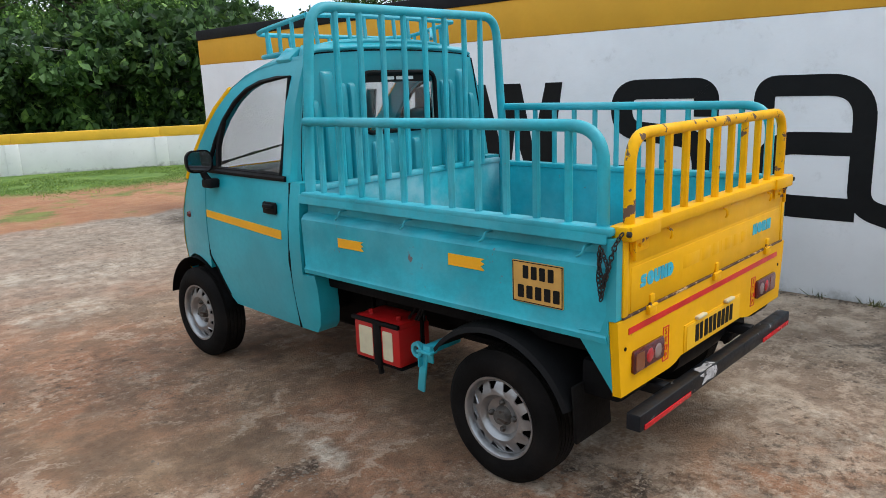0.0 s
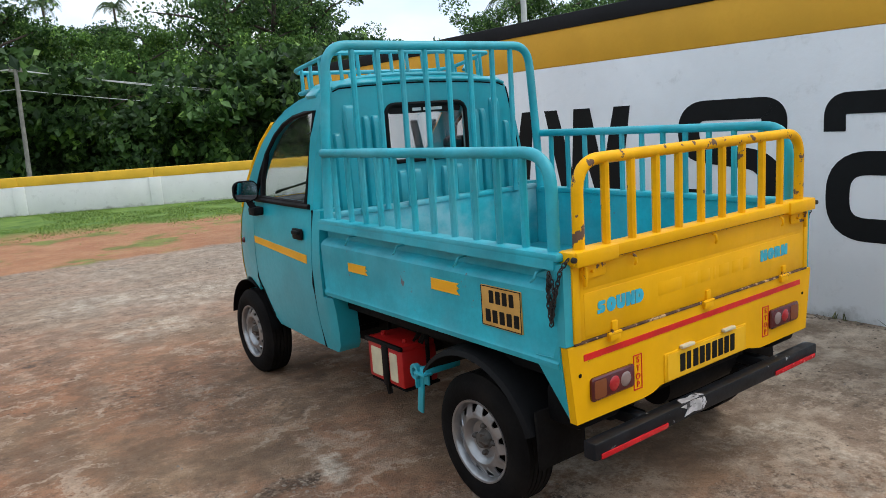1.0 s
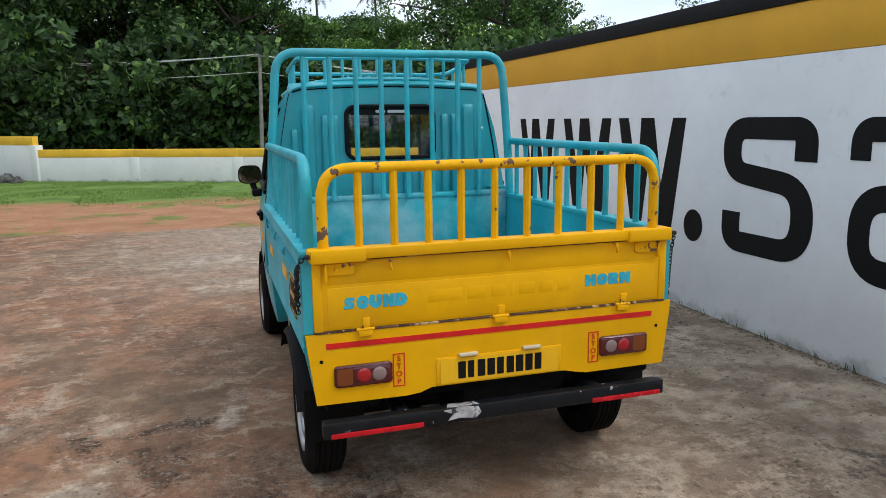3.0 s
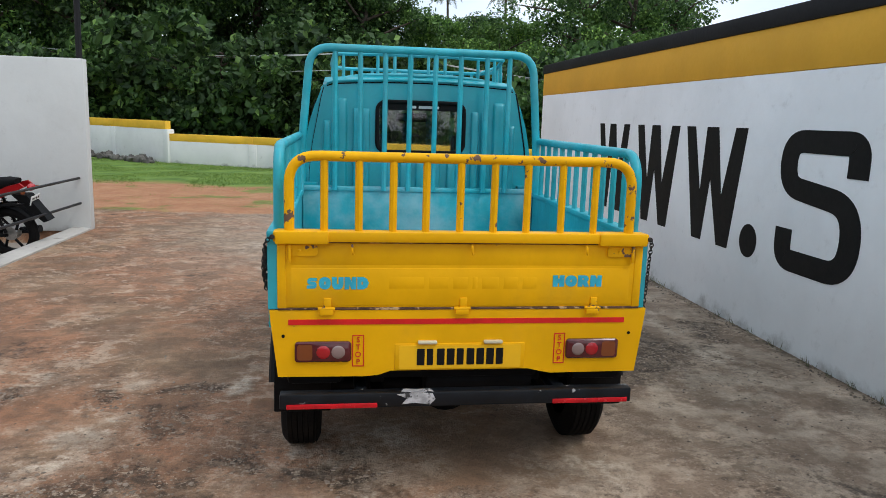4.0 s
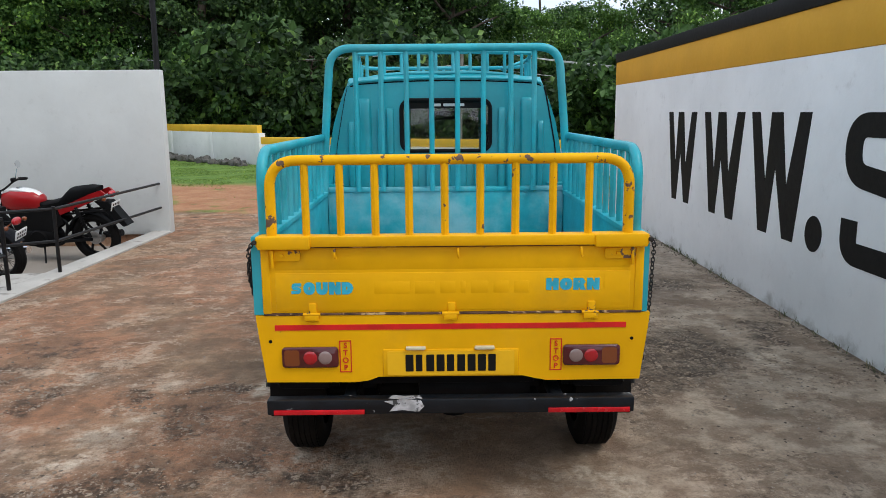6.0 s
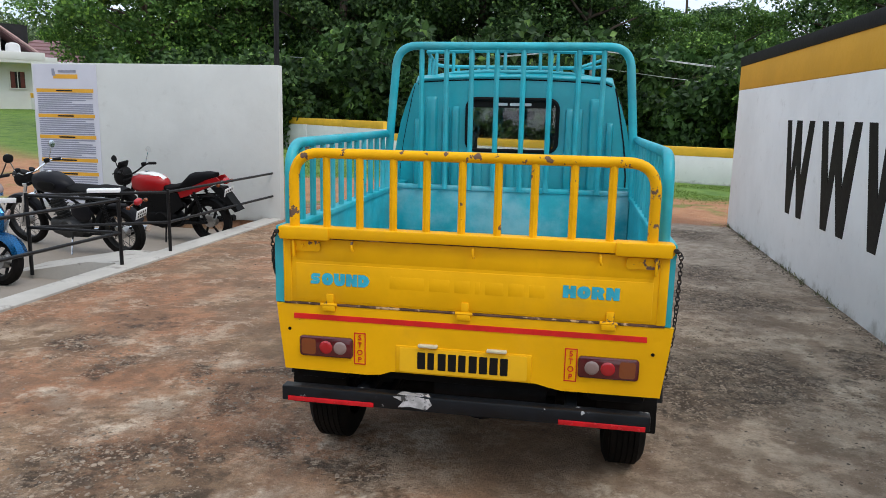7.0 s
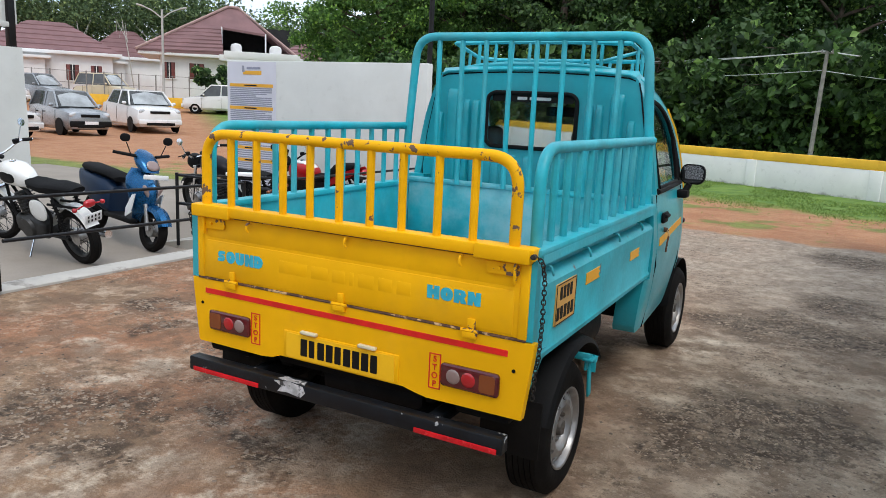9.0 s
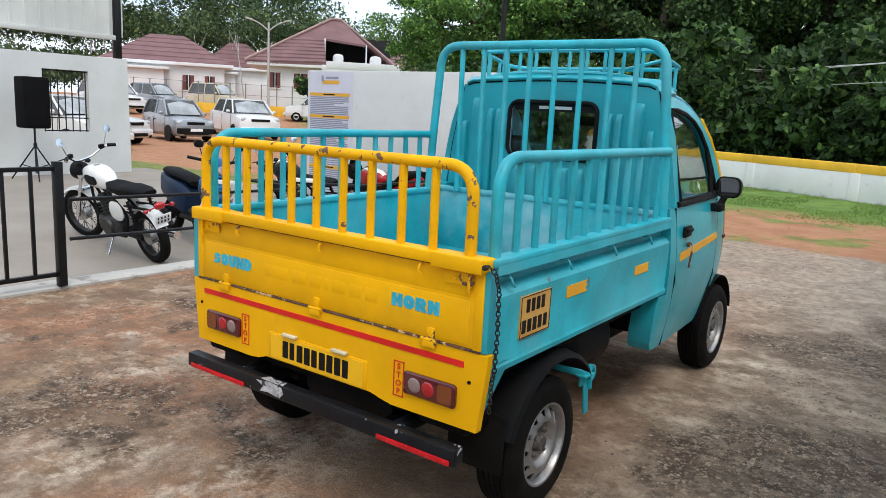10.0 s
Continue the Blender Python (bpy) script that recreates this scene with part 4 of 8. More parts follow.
    guard = part("cab_guard", bm, TEAL_WORN, truck, "tall teal tube guard behind the cab")
    for x in (-0.530, -0.380, -0.230, -0.080, 0.075, 0.230, 0.393, 0.533):
        bm = bmesh.new()
        tube(bm, [(x, 1.66, 1.10), (x, 1.655, 1.94)], 0.0155, 8)
        part("bar", bm, TEAL_WORN, guard)

    # roof rack
    bm = bmesh.new()
    low = fillet([(-0.545, 1.86, 1.768), (-0.555, 2.24, 1.742), (-0.47, 2.34, 1.752), (0, 2.36, 1.785), (0.46, 2.34, 1.752), (0.545, 2.24, 1.742), (0.545, 1.86, 1.768)], 0.06, 4)
    top = fillet([(-0.535, 1.87, 1.928), (-0.56, 2.25, 1.872), (-0.48, 2.37, 1.868), (0.47, 2.37, 1.868), (0.55, 2.25, 1.872), (0.535, 1.87, 1.928)], 0.06, 4)
    for path in (low, top):
        tube(bm, path, 0.0125, 8)
    tube(bm, [(-0.545, 1.86, 1.768), (-0.36, 1.86, 1.800), (-0.18, 1.86, 1.812), (0.18, 1.86, 1.812), (0.36, 1.86, 1.800), (0.545, 1.86, 1.768)], 0.0125, 8)
    tube(bm, [(-0.535, 1.87, 1.928), (-0.2, 1.87, 1.936), (0.2, 1.87, 1.936), (0.535, 1.87, 1.928)], 0.0125, 8)
    tube(bm, [(0.36, 1.88, 1.83), (0.54, 2.05, 1.90)], 0.010, 8)
    rack = part("roof_rack", bm, TEAL_WORN, truck, "low teal tube rack on the cab roof")
    for s in (-1, 1):
        bm = bmesh.new()
        box(bm, (s * 0.578, 1.97, 1.738), (0.10, 0.12, 0.035), 0.01, Matrix.Rotation(radians(s * 40), 3, "Y"))
        part("rack_foot", bm, TEAL, rack)
    for i, x in enumerate(steps(-0.48, 0.48, 9)):
        bm = bmesh.new()
        tube(bm, [(x, 1.86, 1.812 - 0.13 * x * x), (x, 1.87, 1.93)], 0.0105, 8)
        part("bar", bm, TEAL_WORN, rack)
    for x in steps(-0.42, 0.42, 6):
        bm = bmesh.new()
        tube(bm, [(x, 2.35, 1.782 - 0.15 * x * x), (x, 2.37, 1.866)], 0.0105, 8)
        part("bar", bm, TEAL_WORN, rack)
    for s in (-1, 1):
        for y in (1.97, 2.08, 2.19):
            bm = bmesh.new()
            tube(bm, [(s * 0.548, y, 1.768 - 0.068 * (y - 1.86)), (s * 0.544, y + 0.01, 1.928 - 0.148 * (y - 1.87))], 0.0105, 8)
            part("bar", bm, TEAL_WORN, rack)


def chain_mesh(pts, link=0.023):
    """Oval links, each turned against the last, along a polyline."""
    bm = bmesh.new()
    pts = [Vector(p) for p in pts]
    run = [0.0]
    for a, b in zip(pts, pts[1:]):
        run.append(run[-1] + (b - a).length)
    n = int(run[-1] / (link * 0.72))
    for i in range(n):
        d = (i + 0.5) * link * 0.72
        k = max(j for j in range(len(run)) if run[j] <= d)
        k = min(k, len(pts) - 2)
        way = (pts[k + 1] - pts[k]).normalized()
        c = pts[k] + way * (d - run[k])
        q = way.to_track_quat("Y", "Z").to_matrix().to_4x4() @ Matrix.Rotation(math.pi / 2 * (i % 2), 4, "Y")
        tube(bm, [Matrix.Translation(c) @ q @ Vector((0.0072 * math.cos(t), link * 0.5 * math.sin(t), 0)) for t in steps(0, 2 * math.pi, 8)[:-1]], 0.0025, 5, closed=True)
    return bm


def fat_letter(ch, left, low, w, h, parent):
    """A chunky stencilled letter with its counters nearly closed."""
    def f(u, v, d):
        return Vector((left + u * w, -0.0070 + d, low + v * h))

    def slit(u, v0, v1):
        return [(u - 0.055, v0), (u + 0.055, v0), (u + 0.055, v1), (u - 0.055, v1)]

    bm = bmesh.new()
    if ch == "S":
        stroke(bm, fillet([(0.92, 0.80), (0.25, 0.80), (0.22, 0.52), (0.78, 0.48), (0.75, 0.20), (0.06, 0.20)], 0.22, 5), 0.13, f, 0.004)
    elif ch == "O":
        plate(bm, rrect(0, 0, 1, 1, 0.46, 8), f, 0.004, [slit(0.5, 0.40, 0.62)])
    elif ch == "U":
        plate(bm, [(0, 1), (0, 0.40), (0.10, 0.12), (0.32, 0), (0.68, 0), (0.90, 0.12), (1, 0.40), (1, 1), (0.57, 1), (0.57, 0.42), (0.43, 0.42), (0.43, 1)], f, 0.004)
    elif ch == "D":
        plate(bm, [(0, 0), (0.55, 0), (0.85, 0.16), (1, 0.5), (0.85, 0.84), (0.55, 1), (0, 1)], f, 0.004, [slit(0.42, 0.38, 0.62)])
    elif ch == "R":
        plate(bm, [(0, 0), (0.42, 0), (0.44, 0.26), (0.58, 0), (1, 0), (0.82, 0.42), (0.97, 0.68), (0.80, 0.95), (0.58, 1), (0, 1)], f, 0.004, [slit(0.46, 0.62, 0.76)])
    elif ch == "N":
        plate(bm, [(0, 0), (0.40, 0), (0.42, 0.38), (0.58, 0), (1, 0), (1, 1), (0.62, 1), (0.60, 0.62), (0.42, 1), (0, 1)], f, 0.004)
    else:
        plate(bm, [(0, 0), (0.43, 0), (0.43, 0.30), (0.57, 0.30), (0.57, 0), (1, 0), (1, 1), (0.57, 1), (0.57, 0.72), (0.43, 0.72), (0.43, 1), (0, 1)], f, 0.004)
    part("lettering", bm, BLUE_INK, parent, "pale blue stencilled letter")


TAIL = Matrix.Translation((0.008, 0, 0))           # the tail hangs a little off the truck's middle line


def build_tail(truck):
    # drop-down gate
    def on_gate(u, v, d):
        return Vector((u, d, v))
    bm = bmesh.new()
    box(bm, (0, 0.012, 0.925), (1.46, 0.03, 0.268), 0.006)
    box(bm, (0, 0.008, 1.082), (1.53, 0.07, 0.042), 0.006)
    box(bm, (-0.655, 0.003, 1.079), (0.205, 0.078, 0.052), 0.006)
    box(bm, (0.655, 0.003, 1.079), (0.205, 0.078, 0.052), 0.006)
    box(bm, (0, 0.0025, 0.877), (1.40, 0.016, 0.155), 0.004)
    box(bm, (0, 0.0, 1.01), (1.40, 0.008, 0.088), 0.003)
    for x in (-0.735, 0.735):
        box(bm, (x, 0.010, 0.93), (0.035, 0.034, 0.28), 0.005)
    # faint pressed blocks where a name is stamped in the sheet
    for x0, x1 in ((-0.31, -0.17), (-0.15, -0.07), (-0.05, 0.01), (0.03, 0.05), (0.07, 0.14), (0.16, 0.22), (0.24, 0.30)):
        box(bm, ((x0 + x1) / 2, -0.0050, 0.893), (x1 - x0, 0.0016, 0.05), 0.0007)
    gate = part("tailgate", bm, YELLOW, truck, "yellow drop-down tailgate with pale blue lettering", TAIL)
    for word, x0, x1, z0, z1 in (("SOUND", -0.640, -0.388, 0.868, 0.918), ("HORN", 0.368, 0.583, 0.878, 0.926)):
        step = (x1 - x0) / len(word)
        for i, ch in enumerate(word):
            fat_letter(ch, x0 + step * i, z0, step * 0.92, z1 - z0, gate)
    for x in (-0.7565, 0.7565):
        bm = bmesh.new()
        box(bm, (x, 0.012, 0.925), (0.006, 0.02, 0.27), 0.0)
        part("gate_gap", bm, CHASSIS, gate, "dark gap beside the gate")
    bm = bmesh.new()
    box(bm, (0, -0.0035, 1.0585), (1.30, 0.006, 0.007), 0.0)
    part("gate_groove", bm, RUST_EDGE, gate, "grimy groove under the top board")
    for x in (-0.655, 0.655):
        bm = bmesh.new()
        plate(bm, rrect(x - 0.06, 1.005, x + 0.06, 1.047, 0.012), lambda u, v, d: Vector((u, -0.012 + d, v)), 0.006)
        lathe(bm, [(0.0, 0.012), (0.006, 0.01), (0.006, 0.0)], Matrix.Translation((x - 0.01, -0.012, 1.027)) @ Matrix.Rotation(math.pi / 2, 4, "X"), 8)
        s = 1 if x > 0 else -1
        box(bm, (x + s * 0.048, -0.018, 1.015), (0.012, 0.014, 0.07), 0.004)
        part("latch_plate", bm, YELLOW_WORN, gate)
    for x in (-0.46, 0.02, 0.50):
        bm = bmesh.new()
        tube(bm, fillet([(x, -0.012, 1.05), (x, -0.028, 1.047), (x, -0.03, 1.025), (x + 0.005, -0.022, 1.015)], 0.008, 3), 0.005, 6)
        part("rope_hook", bm, YELLOW_WORN, gate, "small painted rope hook")
    # gate railing
    bm = bmesh.new()
    tube(bm, fillet([(-0.705, 0.005, 1.09), (-0.705, 0.005, 1.395), (0.685, 0.005, 1.395), (0.685, 0.005, 1.09)], 0.11, 8), 0.0205, 12)
    rail = part("gate_railing", bm, YELLOW_WORN, gate, "chipped yellow tube railing on the tailgate")
    for x in (-0.57, -0.435, -0.30, -0.168, -0.03, 0.108, 0.245, 0.39, 0.53):
        bm = bmesh.new()
        tube(bm, [(x, 0.005, 1.10), (x, 0.005, 1.385)], 0.0155, 8)
        part("bar", bm, YELLOW_BAR, gate)
    # fixed tail panel, cut up in the middle below the number plate
    bm = bmesh.new()
    out = [(-0.784, 0.782), (-0.778, 0.72), (-0.752, 0.505), (-0.40, 0.502), (-0.345, 0.508), (-0.30, 0.524), (0.28, 0.524), (0.33, 0.512), (0.38, 0.503), (0.752, 0.505), (0.778, 0.72), (0.784, 0.782)]
    plate(bm, out, lambda u, v, d: Vector((u, -0.004 + d, v)), 0.032)
    box(bm, (-0.01, -0.003, 0.582), (0.545, 0.012, 0.114), 0.005)
    tail = part("tail_panel", bm, YELLOW, truck, "yellow tail panel with a red stripe", TAIL)
    bm = bmesh.new()
    plate(bm, [(-0.71, 0.722), (0.69, 0.722), (0.69, 0.744), (-0.71, 0.744)], lambda u, v, d: Vector((u, -0.0065 + d, v)), 0.004)
    part("stripe", bm, RED_TAPE, tail, "red tape stripe")
    for x in (-0.73, 0.715):
        bm = bmesh.new()
        lathe(bm, [(0.0, 0.0025), (0.007, 0.0022), (0.007, 0.0)], Matrix.Translation((x, -0.004, 0.676)) @ Matrix.Rotation(math.pi / 2, 4, "X"), 12)
        part("drain_hole", bm, CHASSIS, tail, "small dark hole")
    bm = bmesh.new()
    box(bm, (0, 0.004, 0.787), (1.50, 0.022, 0.009), 0.002)
    part("hinge_gap", bm, RUST_EDGE, tail, "rusty gap with flaked paint")
    for x in (-0.56, -0.01, 0.545):
        bm = bmesh.new()
        box(bm, (x, -0.010, 0.775), (0.055, 0.016, 0.026), 0.004)
        box(bm, (x + 0.004, -0.007, 0.81), (0.03, 0.012, 0.045), 0.004)
        tube(bm, [(x - 0.034, -0.012, 0.789), (x + 0.034, -0.012, 0.789)], 0.007, 8)
        part("hinge", bm, YELLOW_WORN, tail)
    bm = bmesh.new()
    plate(bm, rrect(-0.265, 0.532, 0.245, 0.632, 0.006), lambda u, v, d: Vector((u, -0.0110 + d, v)), 0.004)
    plt = part("number_plate", bm, PLATE_YELLOW, tail, "yellow number plate with black bars")
    for i, w in enumerate((0.036, 0.03, 0.036, 0.036, 0.033, 0.036, 0.036, 0.036, 0.034)):
        a = -0.192 + 0.0415 * i
        bm = bmesh.new()
        plate(bm, rrect(a, 0.548, a + w - 0.004, 0.618, 0.003, 2), lambda u, v, d: Vector((u, -0.0125 + d, v)), 0.003)
        part("plate_bar", bm, INK, plt)
    for x in (-0.15, 0.125):
        bm = bmesh.new()
        box(bm, (x, -0.014, 0.646), (0.080, 0.020, 0.014), 0.005)
        part("plate_lamp", bm, CREAM, tail, "small pale plate lamp")
    for s in (-1, 1):
        x0, x1 = (-0.685, -0.46) if s < 0 else (0.44, 0.668)
        bm = bmesh.new()
        rings = []
        for d, k in ((0.0, 0.0), (-0.008, 0.0), (-0.013, 0.006)):
            rings.append([Vector((u, -0.004 + d, v)) for u, v in rrect(x0 + k, 0.568 + k, x1 - k, 0.653 - k, 0.014, 4)])
        loft(bm, rings)
        lamp = part("tail_lamp", bm, LAMP_RED, tail, "dark red combination tail lamp")
        w = x1 - x0
        inner = x1 if s < 0 else x0
        for dx, mat_, lab in ((0.052, LAMP_CLEAR, "clear reversing lens"), (0.112, LAMP_BRIGHT, "bright red round lens")):
            bm = bmesh.new()
            lathe(bm, [(0.028, 0.0), (0.026, 0.002), (0.017, 0.004), (0.0, 0.005)], Matrix.Translation((inner + s * dx, -0.0165, 0.61)) @ Matrix.Rotation(math.pi / 2, 4, "X"), 20)
            part("lens", bm, mat_, lamp, lab)
        bm = bmesh.new()
        a = inner + s * 0.185
        plate(bm, rrect(a - 0.03, 0.578, a + 0.03, 0.643, 0.01, 3), lambda u, v, d: Vector((u, -0.0185 + d, v)), 0.004)
        part("lens", bm, LAMP_AMBER, lamp, "amber lens")
        # red outlined warning sticker with upright letters
        sx = -0.432 if s < 0 else 0.412
        bm = bmesh.new()
        for a, b, c, d2 in ((sx - 0.024, 0.545, sx - 0.020, 0.678), (sx + 0.020, 0.545, sx + 0.024, 0.678), (sx - 0.024, 0.545, sx + 0.024, 0.549), (sx - 0.024, 0.674, sx + 0.024, 0.678)):
            plate(bm, [(a, b), (c, b), (c, d2), (a, d2)], lambda u, v, d: Vector((u, -0.006 + d, v)), 0.003)
        stick = part("sticker_frame", bm, RED_TAPE, tail, "red outlined stop sticker")
        for i, ch in enumerate("STOP"):
            placed("lettering", letters(ch, 0.031, 0.001, 0.0003), RED_TAPE, stick, Matrix.Translation((sx, -0.006, 0.657 - 0.031 * i)) @ Matrix.Rotation(math.pi / 2, 4, "X"))
        # safety chain
        if s < 0:
            pts = [(-0.772, -0.01, 1.085), (-0.80, 0.0, 1.05), (-0.806, 0.03, 0.94), (-0.80, 0.05, 0.86), (-0.796, 0.065, 0.93), (-0.80, 0.05, 1.03), (-0.808, 0.02, 0.97), (-0.806, 0.04, 0.90), (-0.80, 0.06, 0.985), (-0.792, 0.06, 1.05)]
        else:
            pts = [(0.770, -0.012, 1.085), (0.790, 0.0, 1.06), (0.794, 0.02, 1.0), (0.792, 0.03, 0.85), (0.786, 0.035, 0.72), (0.776, 0.04, 0.68), (0.772, 0.04, 0.56)]
        part("chain", chain_mesh(pts), RUST, tail, "rusty safety chain")
        bm = bmesh.new()
        lathe(bm, [(0.0, 0.014), (0.009, 0.012), (0.010, 0.0), (0.0, 0.0)], Matrix.Translation((s * 0.768, -0.026, 1.082)) @ Matrix.Rotation(math.pi / 2, 4, "X"), 10)
        part("chain_pin", bm, RUST, tail)

    # bumper bar
    bm = bmesh.new()
    tilt = Matrix.Identity(3)
    box(bm, (-0.012, -0.0455, 0.423), (1.46, 0.055, 0.062), 0.006, tilt)
    for x in (-0.42, 0.42):
        box(bm, (x, 0.10, 0.425), (0.05, 0.22, 0.045), 0.005)
    bar = part("bumper", bm, BUMPER, truck, "scuffed black bumper bar", TAIL)
    for x0, x1, dz in ((-0.715, -0.355, 0.004), (0.375, 0.70, -0.004)):
        bm = bmesh.new()
        box(bm, ((x0 + x1) / 2, -0.0755, 0.404), (x1 - x0, 0.004, 0.020), 0.0015, tilt)
        part("reflector_strip", bm, REFLECT, bar, "red reflective strip")
    bm = bmesh.new()
    plate(bm, [(-0.275, 0.447), (-0.20, 0.456), (-0.13, 0.449), (-0.118, 0.425), (-0.14, 0.402), (-0.205, 0.411), (-0.255, 0.405), (-0.235, 0.43)], lambda u, v, d: Vector((u, -0.0758 + d, v)), 0.003)
    plate(bm, [(-0.26, -0.068), (-0.125, -0.068), (-0.14, -0.035), (-0.20, -0.042), (-0.245, -0.03)], lambda u, v, d: Vector((u, v, 0.4562 - d)), 0.002)
    part("scuff", bm, surf("scraped_bare_metal", (0.46, 0.46, 0.47), rough=0.5, var=0.35, scale=25, wear=(0.05, 0.05, 0.05), wear_at=(0.5, 0.6), wear_scale=24), bar, "patch scraped to bare metal")


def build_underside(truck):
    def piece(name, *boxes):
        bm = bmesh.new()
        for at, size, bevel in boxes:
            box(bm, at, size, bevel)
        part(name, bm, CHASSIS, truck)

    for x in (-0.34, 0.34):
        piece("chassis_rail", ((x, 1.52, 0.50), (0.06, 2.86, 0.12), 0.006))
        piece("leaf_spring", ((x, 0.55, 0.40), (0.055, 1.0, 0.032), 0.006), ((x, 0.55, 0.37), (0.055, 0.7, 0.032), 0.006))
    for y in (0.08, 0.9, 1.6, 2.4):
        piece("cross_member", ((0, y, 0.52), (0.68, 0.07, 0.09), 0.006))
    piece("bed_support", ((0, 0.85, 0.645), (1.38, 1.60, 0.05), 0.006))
    for x in (-0.60, 0.60):
        piece("bumper_bracket", ((x, 0.10, 0.53), (0.22, 0.16, 0.14), 0.02))
    bm = bmesh.new()
    tube(bm, [(-0.62, HUB_R, HUB_Z), (0.62, HUB_R, HUB_Z)], 0.042, 14)
    lathe(bm, [(0.0, -0.12), (0.08, -0.11), (0.125, -0.05), (0.13, 0.05), (0.08, 0.11), (0.0, 0.12)], Matrix.Translation((0.02, HUB_R, HUB_Z)) @ Matrix.Rotation(math.pi / 2, 4, "X"), 20)
    tube(bm, [(0, HUB_R + 0.1, HUB_Z + 0.02), (0, 2.1, 0.40)], 0.04, 10)
    part("rear_axle", bm, CHASSIS, truck)
    bm = bmesh.new()
    tube(bm, [(-0.62, HUB_F, HUB_Z), (0.62, HUB_F, HUB_Z)], 0.035, 12)
    part("front_axle", bm, CHASSIS, truck)
    bm = bmesh.new()
    tube(bm, fillet([(0.22, 1.5, 0.36), (0.24, 0.95, 0.36), (0.20, 0.6, 0.44), (0.20, 0.1, 0.40)], 0.1, 5), 0.028, 10)
    lathe(bm, [(0.0, -0.24), (0.085, -0.23), (0.09, 0.0), (0.085, 0.23), (0.0, 0.24)], Matrix.Translation((0.10, 0.16, 0.44)) @ Matrix.Rotation(math.pi / 2, 4, "Y"), 18)
    part("exhaust", bm, CHASSIS, truck, "sooty exhaust pipe and silencer")
    bm = bmesh.new()
    box(bm, (0.46, 1.22, 0.50), (0.34, 0.50, 0.23), 0.09, seg=4)
    part("fuel_tank", bm, PLASTIC, truck, "black fuel tank")
    # black bulk added to block light under the truck, shaped as an engine
    bm = bmesh.new()
    box(bm, (0, 1.98, 0.42), (0.78, 0.86, 0.30), 0.07, seg=3)
    box(bm, (0, 1.45, 0.42), (0.40, 0.36, 0.24), 0.07, seg=3)
    tube(bm, [(0.30, 1.60, 0.33), (0.30, 2.30, 0.33)], 0.05, 12)
    part("engine", bm, CHASSIS, truck, "black engine and gearbox mass that darkens the space under the cab")
    # arched mudguards and flaps over the rear wheels
    for s in (-1, 1):
        bm = bmesh.new()
        rings = []
        for a in steps(38, 158, 18):
            row = []
            for x, r in ((0.48, 0.385), (0.74, 0.395), (0.79, 0.385), (0.80, 0.365), (0.785, 0.378), (0.74, 0.383), (0.48, 0.373)):
                row.append(Vector((s * x, HUB_R + math.cos(radians(a)) * r, HUB_Z + math.sin(radians(a)) * r)))
            rings.append(row)
        loft(bm, rings)
        guard = part("mudguard", bm, PLASTIC, truck, "black plastic arched mudguard")
        bm = bmesh.new()
        box(bm, (s * 0.655, 0.165, 0.40), (0.24, 0.014, 0.22), 0.006, Matrix.Rotation(radians(-4), 3, "X"))
        part("mud_flap", bm, RUBBER, guard, "black rubber mud flap")
        # teal bracket ahead of the wheel
        bm = bmesh.new()
        box(bm, (s * 0.62, 0.95, 0.455), (0.20, 0.05, 0.035), 0.008)
        box(bm, (s * 0.712, 0.955, 0.445), (0.05, 0.085, 0.012), 0.005)
        box(bm, (s * 0.700, 0.965, 0.43), (0.012, 0.075, 0.08), 0.005)
        box(bm, (s * 0.705, 0.99, 0.345), (0.012, 0.042, 0.20), 0.005, Matrix.Rotation(radians(9), 3, "X"))
        box(bm, (s * 0.718, 0.99, 0.40), (0.03, 0.008, 0.06), 0.003)
        rim_ = [(0.032 * math.cos(t), 0.036 * math.sin(t)) for t in steps(0, 2 * math.pi, 16)[:-1]]
        eye_ = [(0.017 * math.cos(t), 0.020 * math.sin(t)) for t in steps(0, 2 * math.pi, 16)[:-1]]
        plate(bm, rim_, lambda u, v, d: Vector((s * (0.728 - d), 1.005 + u, 0.445 + v)), 0.022, [eye_])
        part("bracket", bm, TEAL_WORN, truck, "teal bent-steel hanger bracket")
    # battery in its cradle
    bm = bmesh.new()
    box(bm, (-0.60, 1.295, 0.405), (0.20, 0.31, 0.185), 0.012)
    box(bm, (-0.60, 1.295, 0.505), (0.19, 0.30, 0.03), 0.008)
    for y in (1.2, 1.39):
        lathe(bm, [(0.012, 0.0), (0.012, 0.02), (0.0, 0.02)], Matrix.Translation((-0.64, y, 0.52)), 10)
    bat = part("battery", bm, BATTERY_RED, truck, "red battery with cream labels and a black strap")
    for y0, y1 in ((1.32, 1.415), (1.185, 1.25)):
        bm = bmesh.new()
        plate(bm, rrect(y0, 0.335, y1, 0.475, 0.008), lambda u, v, d: Vector((-0.7025 + d, u, v)), 0.003)
        part("battery_label", bm, CREAM, bat, "cream battery label")
    bm = bmesh.new()
    box(bm, (-0.604, 1.285, 0.40), (0.212, 0.05, 0.205), 0.006)
    box(bm, (-0.70, 1.30, 0.508), (0.02, 0.32, 0.022), 0.006)
    tube(bm, [(-0.70, 1.28, 0.31), (-0.695, 1.275, 0.26)], 0.014, 6)
    part("battery_strap", bm, BLACK, bat)
    bm = bmesh.new()
